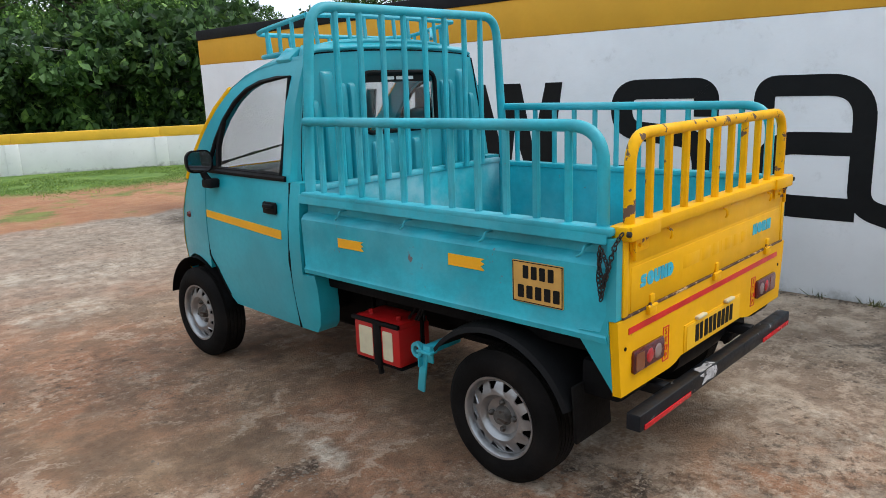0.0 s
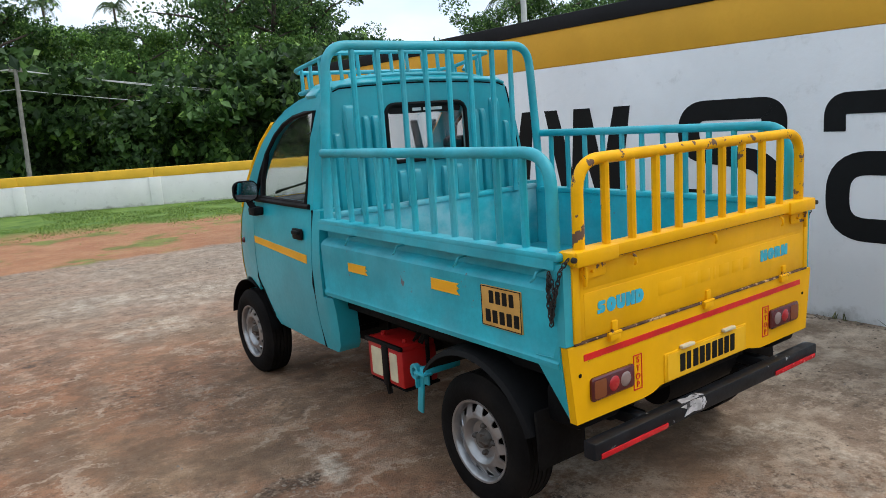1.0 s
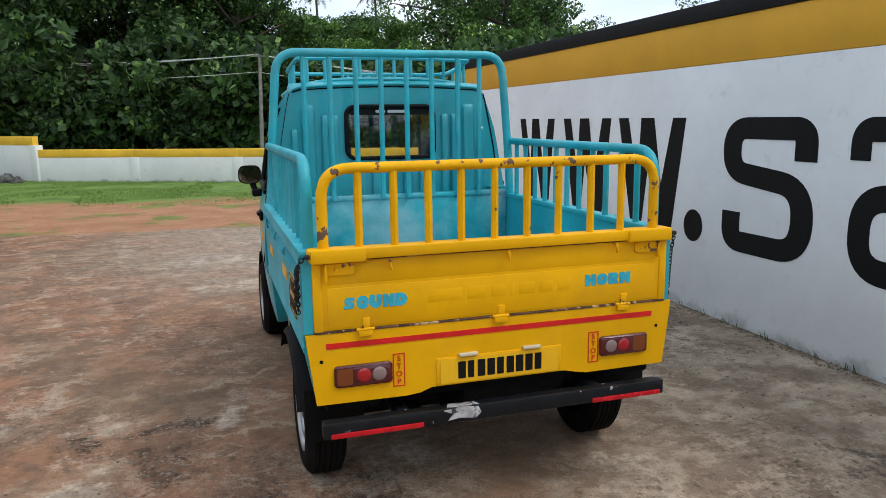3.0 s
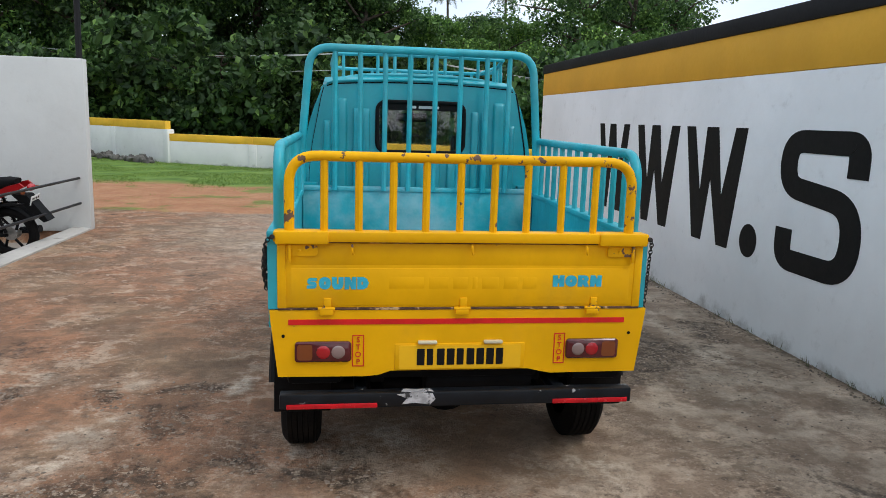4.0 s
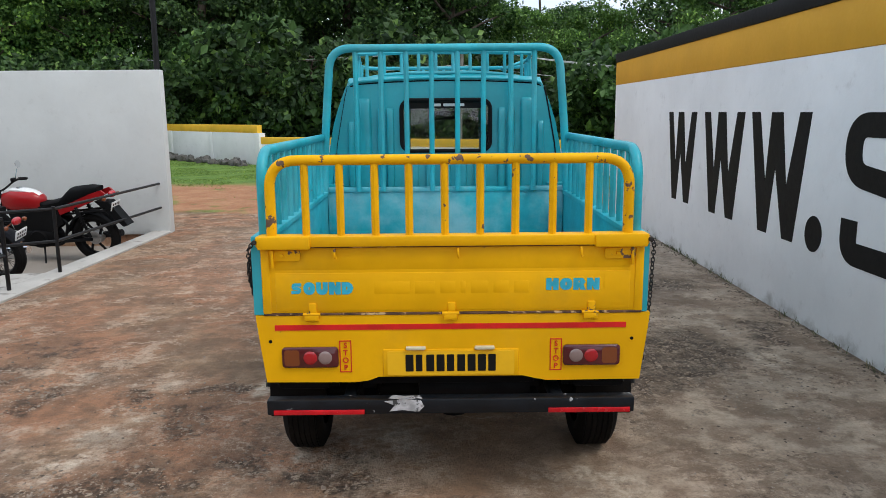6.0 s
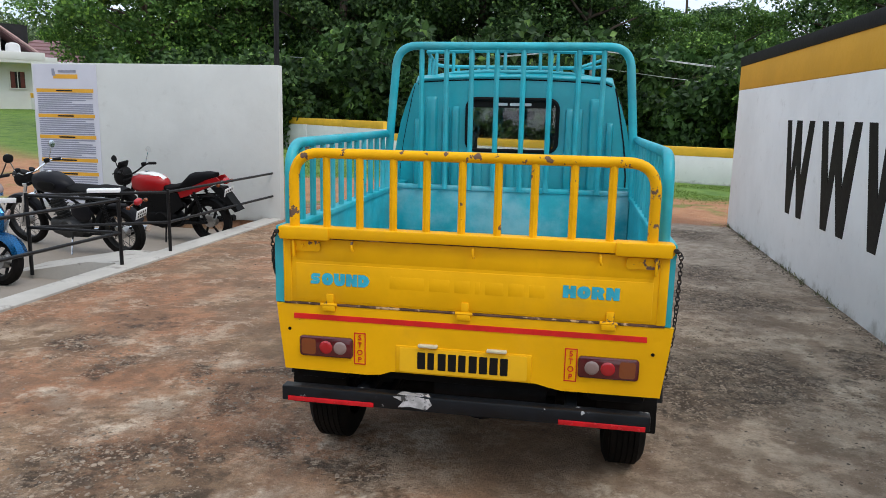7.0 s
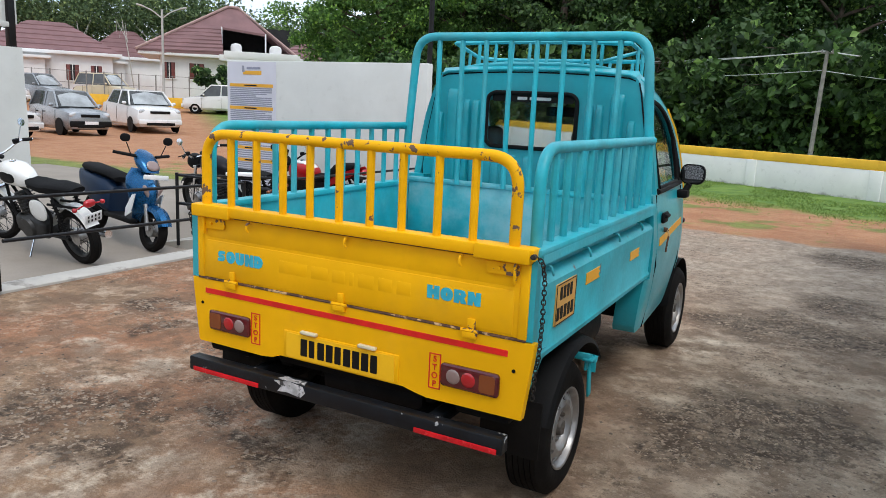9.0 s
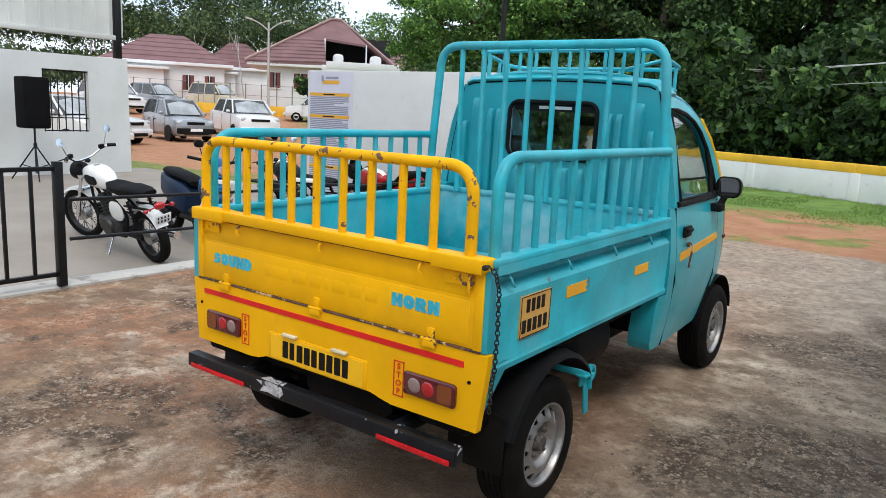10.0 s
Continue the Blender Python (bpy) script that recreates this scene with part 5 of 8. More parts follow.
    for i in range(6):
        a = random.Random(i)
        p = [(-0.62 + 0.04 * a.random(), 1.18 - 0.02 * i, 0.53), (-0.60, 1.05 + 0.03 * a.random(), 0.60 + 0.05 * a.random()), (-0.55 + 0.1 * a.random(), 0.93 + 0.05 * a.random(), 0.55 + 0.06 * a.random()), (-0.45, 0.85, 0.60)]
        tube(bm, fillet(p, 0.06, 4), 0.007, 6)
    part("cables", bm, BLACK, bat, "loose black cables")
    bm = bmesh.new()
    box(bm, (-0.59, 1.295, 0.303), (0.20, 0.31, 0.012), 0.003)
    for y in (1.13, 1.46):
        box(bm, (-0.56, y, 0.50), (0.02, 0.012, 0.40), 0.003)
    part("battery_tray", bm, CHASSIS, truck)


def build_truck():
    truck = thing("pickup_truck", "small teal pickup truck with a railed load bed and yellow tailgate", "truck", pose(-0.008, 0, 0, 0, 0, 0.32))
    build_wheels(truck)
    build_cab(truck)
    build_bed(truck)
    build_tail(truck)
    build_underside(truck)


build_truck()


# ---------------------------------------------------------------- far boundary wall, poles, cables
PALE = surf("pale_lilac_sheet", (0.58, 0.585, 0.66), rough=0.45, var=0.05, scale=2, bump=0.03)
POSTER_GREY = surf("grey_print", (0.25, 0.26, 0.33), rough=0.5, var=0.1, scale=20, bump=0.0)
POSTER_YELLOW = surf("yellow_print", (0.70, 0.36, 0.03), rough=0.5, var=0.06, bump=0.0)
POLE_GREY = surf("weathered_pole", (0.21, 0.20, 0.185), rough=0.8, var=0.25, scale=6, bump=0.2)
WIRE = surf("grey_cable", (0.55, 0.56, 0.56), rough=0.6, var=0.1, bump=0.0)
BLACK_STEEL = surf("black_enamel_steel", (0.007, 0.007, 0.008), rough=0.4, var=0.3, scale=9, dust=(0.02, 0.018, 0.016), spec=0.25)


def build_far_wall():
    runs = [((7.5, 13.45), (-5.6, 19.95), 0.86, 0.21), ((-5.6, 19.95), (-16.0, 30.4), 1.22, 0.24), ((-16.0, 30.4), (-47.0, 47.0), 1.0, 0.3)]
    for i, (a, b, h, top) in enumerate(runs):
        a, b = Vector(a), Vector(b)
        n = max(1, round((b - a).length / 2.9))
        wall = None
        turn = Matrix.Rotation(math.atan2(b.y - a.y, b.x - a.x), 3, "Z")
        for k in range(n):
            p, q = a.lerp(b, k / n), a.lerp(b, (k + 1) / n)
            c = (p + q) / 2
            g = land_height(c.x, c.y)
            ln = (q - p).length
            bm = bmesh.new()
            box(bm, (c.x, c.y, g + (h - top) / 2 - 0.05), (ln, 0.16, h - top + 0.1), 0.006, turn)
            if wall is None:
                wall = thing("wall_far", "low white boundary wall with a yellow painted top", "wall", kind="structure", bm=bm, material=FENCE_WHITE)
            else:
                part("wall_panel", bm, FENCE_WHITE, wall)
            bm = bmesh.new()
            box(bm, (c.x, c.y, g + h - top / 2), (ln, 0.175, top), 0.01, turn)
            part("coping", bm, FENCE_YELLOW, wall, "yellow painted wall top")
            if i < 2:
                bm = bmesh.new()
                box(bm, (p.x, p.y, g + (h - top) / 2 - 0.05), (0.26, 0.22, h - top + 0.1), 0.012, turn)
                part("pier", bm, FENCE_WHITE, wall)


def sagging(a, b, sag, n=24):
    a, b = Vector(a), Vector(b)
    return [a.lerp(b, k / n) - Vector((0, 0, sag * 4 * (k / n) * (1 - k / n))) for k in range(n + 1)]


def build_poles():
    tops = []
    for x, y, h, lean in ((0.6, 23.3, 3.75, 1.5), (-14.5, 31.0, 3.9, -1), (17.5, 29.0, 2.9, 1)):
        bm = bmesh.new()
        tube(bm, [(0, 0, -0.2), (0, 0, h)], 0.075, 10, 0.055)
        box(bm, (0, 0, h - 0.06), (0.36, 0.05, 0.05), 0.008)
        for dx in (-0.14, 0.14):
            lathe(bm, [(0.02, 0), (0.03, 0.03), (0.018, 0.05), (0.028, 0.07), (0.0, 0.09)], Matrix.Translation((dx, 0, h - 0.04)), 8)
        thing("utility_pole", "weathered grey utility pole behind the boundary wall", "pole", pose(x, y, land_height(x, y), 0, lean), group="utility poles", bm=bm, material=POLE_GREY)
        tops.append(Vector((x, y, land_height(x, y) + h)))
    for drop, sag in ((0.02, 0.28), (0.0, 0.36), (0.58, 0.30)):
        for a, b in ((tops[0], tops[1]), (tops[0], tops[2])):
            bm = bmesh.new()
            tube(bm, sagging(a - Vector((0, 0, drop)), b - Vector((0, 0, drop)), sag), 0.014 if drop < 0.5 else 0.010, 6)
            thing("overhead_cable", "grey overhead cable strung between utility poles", "cable", group="overhead cables", bm=bm, material=WIRE)


build_far_wall()
build_poles()


# ---------------------------------------------------------------- parking platform, short walls, railings, gate
FLOOR_LOW = -0.18                                   # the parking floor beside the kerb lies lower than the yard


def floor_height(x):
    """The parking floor climbs gently from the kerb towards the building."""
    return max(FLOOR_LOW, min(0.05, FLOOR_LOW + 0.115 * (-5.6 - x)))


def build_platform():
    bm = bmesh.new()
    prof = [(-3.99, FLOOR_LOW), (-5.4, FLOOR_LOW), (-5.7, floor_height(-5.7)), (-7.5, floor_height(-7.5)), (-7.8, 0.05), (-12.65, 0.05)]
    ring_ = prof + [(-12.65, -0.36), (-3.99, -0.36)]
    loft(bm, [[Vector((x, y, z)) for x, z in ring_] for y in (-9.0, 7.1)])
    thing("pavement", "grey screed parking floor below a pale kerb", "pavement", kind="structure", bm=bm, material=SLAB)
    bm = bmesh.new()
    loft(bm, [[Vector((x + lean, y, z)) for x, z in ((-0.12, -0.3), (-0.12, 0.022), (-0.10, 0.032), (0.10, 0.030), (0.125, 0.018), (0.13, -0.1))] for y, lean in ((-9.0, -4.09), (1.0, -3.985), (7.1, -3.815))])
    thing("kerb", "pale concrete kerb along the parking floor", "kerb", kind="structure", bm=bm, material=KERB)
    bm = bmesh.new()
    loft(bm, [[Vector((x, y, z)) for x, z in ((-3.97, 0.026), (-4.35, 0.020), (-5.35, FLOOR_LOW + 0.012), (-5.35, -0.22), (-3.97, -0.22))] for y in (3.66, 4.34)])
    thing("ramp", "pale concrete ramp going down between the railings", "ramp", kind="structure", bm=bm, material=KERB)


def build_notice_wall():
    bm = bmesh.new()
    box(bm, (-5.59, 7.04, 1.06), (3.80, 0.15, 2.16), 0.012)
    wall = thing("wall_notice", "plain pale plastered garden wall with a printed notice", "wall", kind="structure", bm=bm, material=WALL_PLAIN)
    f = lambda u, v, d: Vector((-7.46 + u, 6.957 + d, 0.12 + v))
    bm = bmesh.new()
    plate(bm, rrect(0.0, 0.0, 1.02, 2.0, 0.004, 2), f, 0.006)
    sign = thing("notice_board", "tall pale printed notice with yellow headings on the wall", "notice board", bm=bm, material=PALE)
    g = lambda u, v, d: f(u, v, d - 0.003)
    for v in (1.63, 1.27, 0.965, 0.63, 0.43, 0.205):
        bm = bmesh.new()
        plate(bm, [(0.04, v - 0.026), (0.96, v - 0.026), (0.96, v + 0.026), (0.04, v + 0.026)], g, 0.002)
        h = part("heading_band", bm, POSTER_YELLOW, sign, "yellow heading band")
        bm = bmesh.new()
        plate(bm, [(0.36, v - 0.01), (0.62, v - 0.01), (0.62, v + 0.01), (0.36, v + 0.01)], lambda u, w, d: f(u, w, d - 0.005), 0.002)
        part("heading_bar", bm, INK, h)
    rs = random.Random(71)
    for top, low in ((1.60, 1.30), (1.24, 0.995), (0.935, 0.66), (0.60, 0.46), (0.40, 0.235), (0.175, 0.03)):
        n = max(2, int((top - low) / 0.030))
        for i in range(n):
            v = top - (top - low) * (i + 0.5) / n
            w = 0.94 if rs.random() < 0.7 else rs.uniform(0.5, 0.9)
            bm = bmesh.new()
            plate(bm, [(0.05, v - 0.009), (w, v - 0.009), (w, v + 0.009), (0.05, v + 0.009)], g, 0.002)
            part("text_bar", bm, POSTER_GREY, sign)
    bm = bmesh.new()
    plate(bm, [(0.33, 1.80), (0.72, 1.80), (0.72, 1.86), (0.33, 1.86)], g, 0.002)
    part("logo_bar", bm, POSTER_YELLOW, sign, "yellow logo block")
    bm = bmesh.new()
    plate(bm, [(0.31, 1.84), (0.37, 1.84), (0.35, 1.94), (0.31, 1.94)], lambda u, w, d: f(u, w, d - 0.005), 0.002)
    plate(bm, [(0.41, 1.885), (0.70, 1.885), (0.70, 1.92), (0.41, 1.92)], lambda u, w, d: f(u, w, d - 0.005), 0.002)
    part("logo_mark", bm, POSTER_GREY, sign)
    bm = bmesh.new()
    tube(bm, [(0, 0, 0), (0, 0, 5.4)], 0.038, 10)
    thing("lamp_post", "thin black steel post behind the garden wall", "post", pose(-3.83, 7.22, 0, 0, 0.5), bm=bm, material=BLACK_STEEL)


def build_street_pole():
    bm = bmesh.new()
    tube(bm, [(0, 0, 0), (0, 0, 8.6)], 0.11, 14, 0.085)
    lathe(bm, [(0.16, 0), (0.16, 0.5), (0.11, 0.56)], Matrix.Identity(4), 14)
    x, y = polar(-37.5, 24)
    thing("steel_pole", "pale grey tubular steel pole behind the lettered wall", "pole", pose(x, y, 0), bm=bm, material=surf("galvanised_pole", (0.50, 0.51, 0.52), rough=0.5, metal=0.2, var=0.1, scale=2))


def build_railings():
    A, B, C, W = Vector((-3.93, 3.60, 0)), Vector((-3.86, 4.36, 0)), Vector((-4.95, 3.62, 0)), Vector((-3.80, 6.95, 0))
    P = Vector((-3.86, 0.99, 0))

    def run(name, label, ends, posts):
        ob = thing(name, label, "railing", group="kerb railings")
        for p in posts:
            bm = bmesh.new()
            tube(bm, [p + Vector((0, 0, -0.14 if p == C else 0.0)), p + Vector((0, 0, 0.69))], 0.0185, 10)
            part("post", bm, BLACK_STEEL, ob)
        for a, b in ends:
            for z in (0.665, 0.345):
                bm = bmesh.new()
                za = z + (0.06 if a == P else 0)
                tube(bm, [a + Vector((0, 0, za)), b + Vector((0, 0, z))], 0.0155, 10)
                part("rail", bm, BLACK_STEEL, ob)
        return ob

    run("railing", "black two-rail pipe railing along the kerb by the gate", ((P, A),), (A,))
    run("railing", "black two-rail pipe railing turning in beside the ramp", ((A, C), (C, B), (B, W)), (B, C))


def build_rail_board():
    bm = bmesh.new()
    turn = Matrix.Rotation(math.atan2(0.66, 1.12), 3, "Z")
    box(bm, (-4.36, 4.005, 0.699), (0.31, 0.13, 0.036), 0.006, turn)
    thing("white_board", "small white board lying on the black railing", "board", bm=bm, material=WHITE_INK)


def build_gate():
    x = -3.86
    gate = thing("metal_gate", "black welded steel gate with upright bars", "gate")
    y0, y1 = -1.15, 0.91
    for y, w in ((y1, 0.065), (y0, 0.065)):
        bm = bmesh.new()
        box(bm, (x, y, 0.53), (w, w, 1.0), 0.006)
        part("gate_post", bm, BLACK_STEEL, gate)
    for z in (0.975, 0.13):
        bm = bmesh.new()
        box(bm, (x, (y0 + y1) / 2, z), (0.035, y1 - y0, 0.035), 0.004)
        part("cross_bar", bm, BLACK_STEEL, gate)
    n = 10
    for i in range(1, n):
        bm = bmesh.new()
        box(bm, (x, y0 + (y1 - y0) * i / n, 0.55), (0.026, 0.026, 0.82), 0.003)
        part("bar", bm, BLACK_STEEL, gate)


def build_window_wall():
    """Plastered wall with a barred opening, a sheet canopy over it and a loudspeaker on a stand."""
    x = -12.0
    bm = bmesh.new()
    f = lambda u, v, d: Vector((x - d, u, v))
    plate(bm, [(-3.0, -0.02), (6.40, -0.02), (6.36, 2.27), (-3.0, 2.22)], f, 0.16, [[(4.70, 0.84), (5.56, 0.84), (5.56, 1.98), (4.70, 1.98)]])
    wall = thing("wall_west", "plain pale plastered wall with a barred opening", "wall", kind="structure", bm=bm, material=WALL_PLAIN)
    grille = thing("window_1", "black steel grille in an open wall window", "window", kind="structure")
    for z in (0.86, 1.10, 1.96):
        bm = bmesh.new()
        box(bm, (x - 0.05, 5.13, z), (0.022, 0.86, 0.022), 0.003)
        part("cross_bar", bm, BLACK_STEEL, grille)
    for i in range(7):
        bm = bmesh.new()
        box(bm, (x - 0.05, 4.74 + 0.13 * i, 1.41), (0.018, 0.018, 1.14), 0.003)
        part("bar", bm, BLACK_STEEL, grille)
    bm = bmesh.new()
    box(bm, (x - 0.10, 6.22, 2.9), (0.13, 0.13, 1.4), 0.01)
    canopy = thing("canopy", "pale ribbed metal sheet canopy on black steel posts", "canopy", bm=bm, material=BLACK_STEEL)
    SHEET_GREY = surf("pale_ribbed_sheet", (0.55, 0.56, 0.53), rough=0.5, var=0.08, scale=1.2, bump=0.05)
    bm = bmesh.new()
    prof, y = [], -3.0
    while y < 6.1:
        prof += [(y, 0.0), (y + 0.20, 0.0), (y + 0.215, 0.03), (y + 0.245, 0.03)]
        y += 0.26
    loft(bm, [[Vector((x - 0.12 + d, yy, z)) for yy, d in prof] for z in (2.68, 3.9)], cap=False, close=False)
    part("ribbed_sheet", bm, SHEET_GREY, canopy, "pale ribbed metal sheet")
    bm = bmesh.new()
    box(bm, (x - 0.06, 1.55, 2.66), (0.10, 9.2, 0.09), 0.01)
    part("edge_beam", bm, SHEET_GREY, canopy)
    bm = bmesh.new()
    box(bm, (-0.02, 0, 1.32), (0.36, 0.44, 0.86), 0.04, seg=3)
    box(bm, (0.165, 0, 1.32), (0.02, 0.38, 0.78), 0.008)
    spk = thing("loudspeaker", "black cloth-covered loudspeaker on a tripod stand", "loudspeaker", pose(-11.19, 4.15, 0.05), bm=bm, material=surf("black_speaker_cloth", (0.006, 0.006, 0.0065), rough=0.9, var=0.2, grain=90, bump=0.3, spec=0.1))
    stand = thing("speaker_stand", "black tripod stand under the loudspeaker", "stand", pose(-11.19, 4.15, 0.05))
    bm = bmesh.new()
    tube(bm, [(0, 0, 0.12), (0, 0, 0.92)], 0.018, 8)
    part("pole", bm, BLACK_STEEL, stand)
    bm = bmesh.new()
    tube(bm, [(0, 0, 0.56), (0, 0, 0.64)], 0.032, 8)
    part("collar", bm, BLACK_STEEL, stand)
    for i in range(3):
        a = radians(100 + 120 * i)
        bm = bmesh.new()
        tube(bm, [(0, 0, 0.60), (0.42 * math.cos(a), 0.42 * math.sin(a), 0.012)], 0.013, 6)
        tube(bm, [(0, 0, 0.20), (0.24 * math.cos(a), 0.24 * math.sin(a), 0.26)], 0.009, 6)
        part("leg", bm, BLACK_STEEL, stand)


build_platform()
build_notice_wall()
build_street_pole()
build_railings()
build_rail_board()
build_gate()
build_window_wall()


# ---------------------------------------------------------------- motorcycles and scooter
def ring(bm, r, w, m, seg=36, sides=10):
    """A torus round local z of m."""
    tube(bm, [m @ Vector((r * math.cos(t), r * math.sin(t), 0)) for t in steps(0, 2 * math.pi, seg)[:-1]], w, sides, closed=True)


def blob(bm, c, size, m=None, seg=14, power=2.4):
    """A rounded, slightly boxy solid."""
    rings = []
    for i in range(1, seg):
        t = math.pi * i / seg - math.pi / 2
        k = abs(math.cos(t)) ** (2 / power)
        row = []
        for j in range(18):
            a = 2 * math.pi * j / 18
            e = lambda q: math.copysign(abs(q) ** (2 / power), q)
            p = Vector((size[0] / 2 * math.copysign(abs(math.sin(t)) ** (2 / power), math.sin(t)), size[1] / 2 * k * e(math.cos(a)), size[2] / 2 * k * e(math.sin(a))))
            row.append(Vector(c) + (m @ p if m else p))
        rings.append(row)
    loft(bm, rings)


WHITE_GLOSS = surf("white_gloss_paint", (0.72, 0.72, 0.70), rough=0.25, var=0.05, scale=4, bump=0.0, coat=0.5)
ENGINE = surf("dull_engine_alloy", (0.045, 0.045, 0.045), rough=0.5, metal=0.6, var=0.3, scale=10)
SIDEWAYS = Matrix.Rotation(math.pi / 2, 4, "X")      # local z along y


def two_wheel(bike, x, r, width, spokes, rim_mat, drum=0.07):
    at = Matrix.Translation((x, 0, r)) @ SIDEWAYS
    bm = bmesh.new()
    lathe(bm, [(0.0, -0.05), (drum, -0.05), (drum, 0.05), (0.0, 0.05)], at, 18)
    hub = part("wheel", bm, STEEL, bike, "spoked wheel" if spokes > 8 else "cast wheel")
    bm = bmesh.new()
    prof = [(r - width * 0.8, -width * 0.36), (r - width * 0.45, -width * 0.5), (r - width * 0.12, -width * 0.36), (r, 0.0), (r - width * 0.12, width * 0.36), (r - width * 0.45, width * 0.5), (r - width * 0.8, width * 0.36)]
    lathe(bm, prof, at, 40)
    part("tyre", bm, RUBBER, hub)
    bm = bmesh.new()
    ri = r - width * 0.8
    lathe(bm, [(ri + 0.006, -width * 0.36), (ri - 0.012, -width * 0.3), (ri - 0.018, 0), (ri - 0.012, width * 0.3), (ri + 0.006, width * 0.36)], at, 40)
    part("rim", bm, rim_mat, hub)
    bm = bmesh.new()
    for i in range(spokes):
        a = 2 * math.pi * i / spokes
        s = 0.035 * (1 if i % 2 else -1)
        tube(bm, [at @ Vector((drum * math.cos(a + 0.5 * (i % 3 - 1)), drum * math.sin(a + 0.5 * (i % 3 - 1)), s)), at @ Vector(((ri - 0.01) * math.cos(a), (ri - 0.01) * math.sin(a), 0))], 0.003 if spokes > 8 else 0.016, 5)
    part("spokes", bm, rim_mat, hub, kind="stuff")
    return hub


def motorcycle(label, m, tank, side, seat=None, chrome=True, sporty=False, lean=7.0, steer=0.0, rise=0.0):
    """A roadster that faces local +x, on its side stand."""
    bike = thing("motorcycle", label, "motorcycle", m @ Matrix.Rotation(radians(-lean), 4, "X"), group="parked two-wheelers")
    seat = seat or surf("black_seat", (0.005, 0.005, 0.0055), rough=0.7, var=0.2, spec=0.1)
    shine = CHROME if chrome else BLACK
    spokes, rim_mat = (30, ENGINE) if chrome else (6, BLACK)
    turn = Matrix.Translation((0.52, 0, 0)) @ Matrix.Rotation(radians(steer), 4, "Z") @ Matrix.Translation((-0.52, 0, 0))
    front = [two_wheel(bike, 0.69, 0.30, 0.09, spokes, rim_mat, 0.075)]
    two_wheel(bike, -0.69, 0.30, 0.11, spokes, rim_mat, 0.08)
    bm = bmesh.new()
    for s in (-1, 1):
        tube(bm, [(0.69, s * 0.085, 0.30), (0.50, s * 0.085, 0.78)], 0.024, 10, 0.019)
    box(bm, (0.495, 0, 0.79), (0.07, 0.22, 0.04), 0.012)
    box(bm, (0.56, 0, 0.62), (0.07, 0.20, 0.035), 0.01)
    front.append(part("front_fork", bm, shine, bike))
    for a0, a1, x, r, w in ((35, 150, 0.69, 0.335, 0.11), (10, 150, -0.69, 0.345, 0.15)):
        bm = bmesh.new()
        rows = []
        for a in steps(a0, a1, 16):
            row = []
            for y, k in ((-w / 2, -0.035), (-w * 0.36, -0.006), (0, 0.0), (w * 0.36, -0.006), (w / 2, -0.035)):
                row.append(Vector((x + (r + k) * math.cos(radians(a)), y, 0.30 + (r + k) * math.sin(radians(a)))))
            rows.append(row)
        loft(bm, rows, cap=False, close=False)
        guard = part("mudguard", bm, side, bike)
        if x > 0:
            front.append(guard)
    bm = bmesh.new()
    for y in (-0.07, 0.07):
        tube(bm, fillet([(0.44, 0, 0.80), (0.30, y, 0.42), (0.10, y, 0.20), (-0.30, y, 0.22), (-0.40, y, 0.50), (-0.05, y, 0.70), (0.42, 0, 0.74)], 0.08, 4), 0.017, 8)
        tube(bm, [(-0.30, y, 0.26), (-0.69, y * 1.5, 0.30)], 0.02, 8)
        tube(bm, [(-0.38, y, 0.60), (-0.92, y * 1.1, 0.66)], 0.014, 8)
    part("frame", bm, BLACK, bike)
    bm = bmesh.new()
    blob(bm, (0.02, 0, 0.30), (0.52, 0.26, 0.24), power=3.2)
    metal_ = ENGINE if chrome else CHASSIS
    block = part("engine", bm, metal_, bike)
    bm = bmesh.new()
    prof = [(0.0, 0.0), (0.075, 0.0)]
    for k in range(7):
        z = 0.03 + 0.036 * k
        prof += [(0.075, z), (0.106, z + 0.003), (0.106, z + 0.011), (0.075, z + 0.014)]
    prof += [(0.075, 0.275), (0.06, 0.29), (0.0, 0.29)]
    lathe(bm, prof, Matrix.Translation((0.09, 0, 0.36)) @ Matrix.Rotation(radians(18), 4, "Y"), 18)
    part("cylinder", bm, metal_, block, "finned engine cylinder")
    for y, q in ((-0.12, 1), (0.12, -1)):
        bm = bmesh.new()
        lathe(bm, [(0.0, 0.0), (0.112, 0.0), (0.10, 0.03 * q), (0.0, 0.035 * q)], Matrix.Translation((-0.02, y, 0.30)) @ SIDEWAYS, 20)
        part("crankcase_cover", bm, metal_, block)
    bm = bmesh.new()
    rows = []
    for x, w, z0, z1 in ((0.44, 0.05, 0.78, 0.84), (0.40, 0.17, 0.72, 0.91), (0.28, 0.25, 0.70, 0.95), (0.12, 0.26, 0.70, 0.945), (0.0, 0.21, 0.70, 0.90), (-0.08, 0.14, 0.71, 0.85), (-0.11, 0.05, 0.74, 0.80)):
        if sporty:
            z0, z1, w = z0 - 0.07, z1 - 0.03 * (x > 0.05) - 0.03, w * 1.12
        zc, h = (z0 + z1) / 2, (z1 - z0) / 2
        rows.append([Vector((x, w / 2 * math.copysign(abs(math.cos(t)) ** 0.75, math.cos(t)), zc + h * math.copysign(abs(math.sin(t)) ** 0.75, math.sin(t)))) for t in steps(0, 2 * math.pi, 22)[:-1]])
    loft(bm, rows)
    body = part("fuel_tank", bm, tank, bike, "glossy painted tank")
    bm = bmesh.new()
    lathe(bm, [(0.032, 0.0), (0.03, 0.012), (0.0, 0.014)], Matrix.Translation((0.20, 0, 0.905 if sporty else 0.945)), 16)
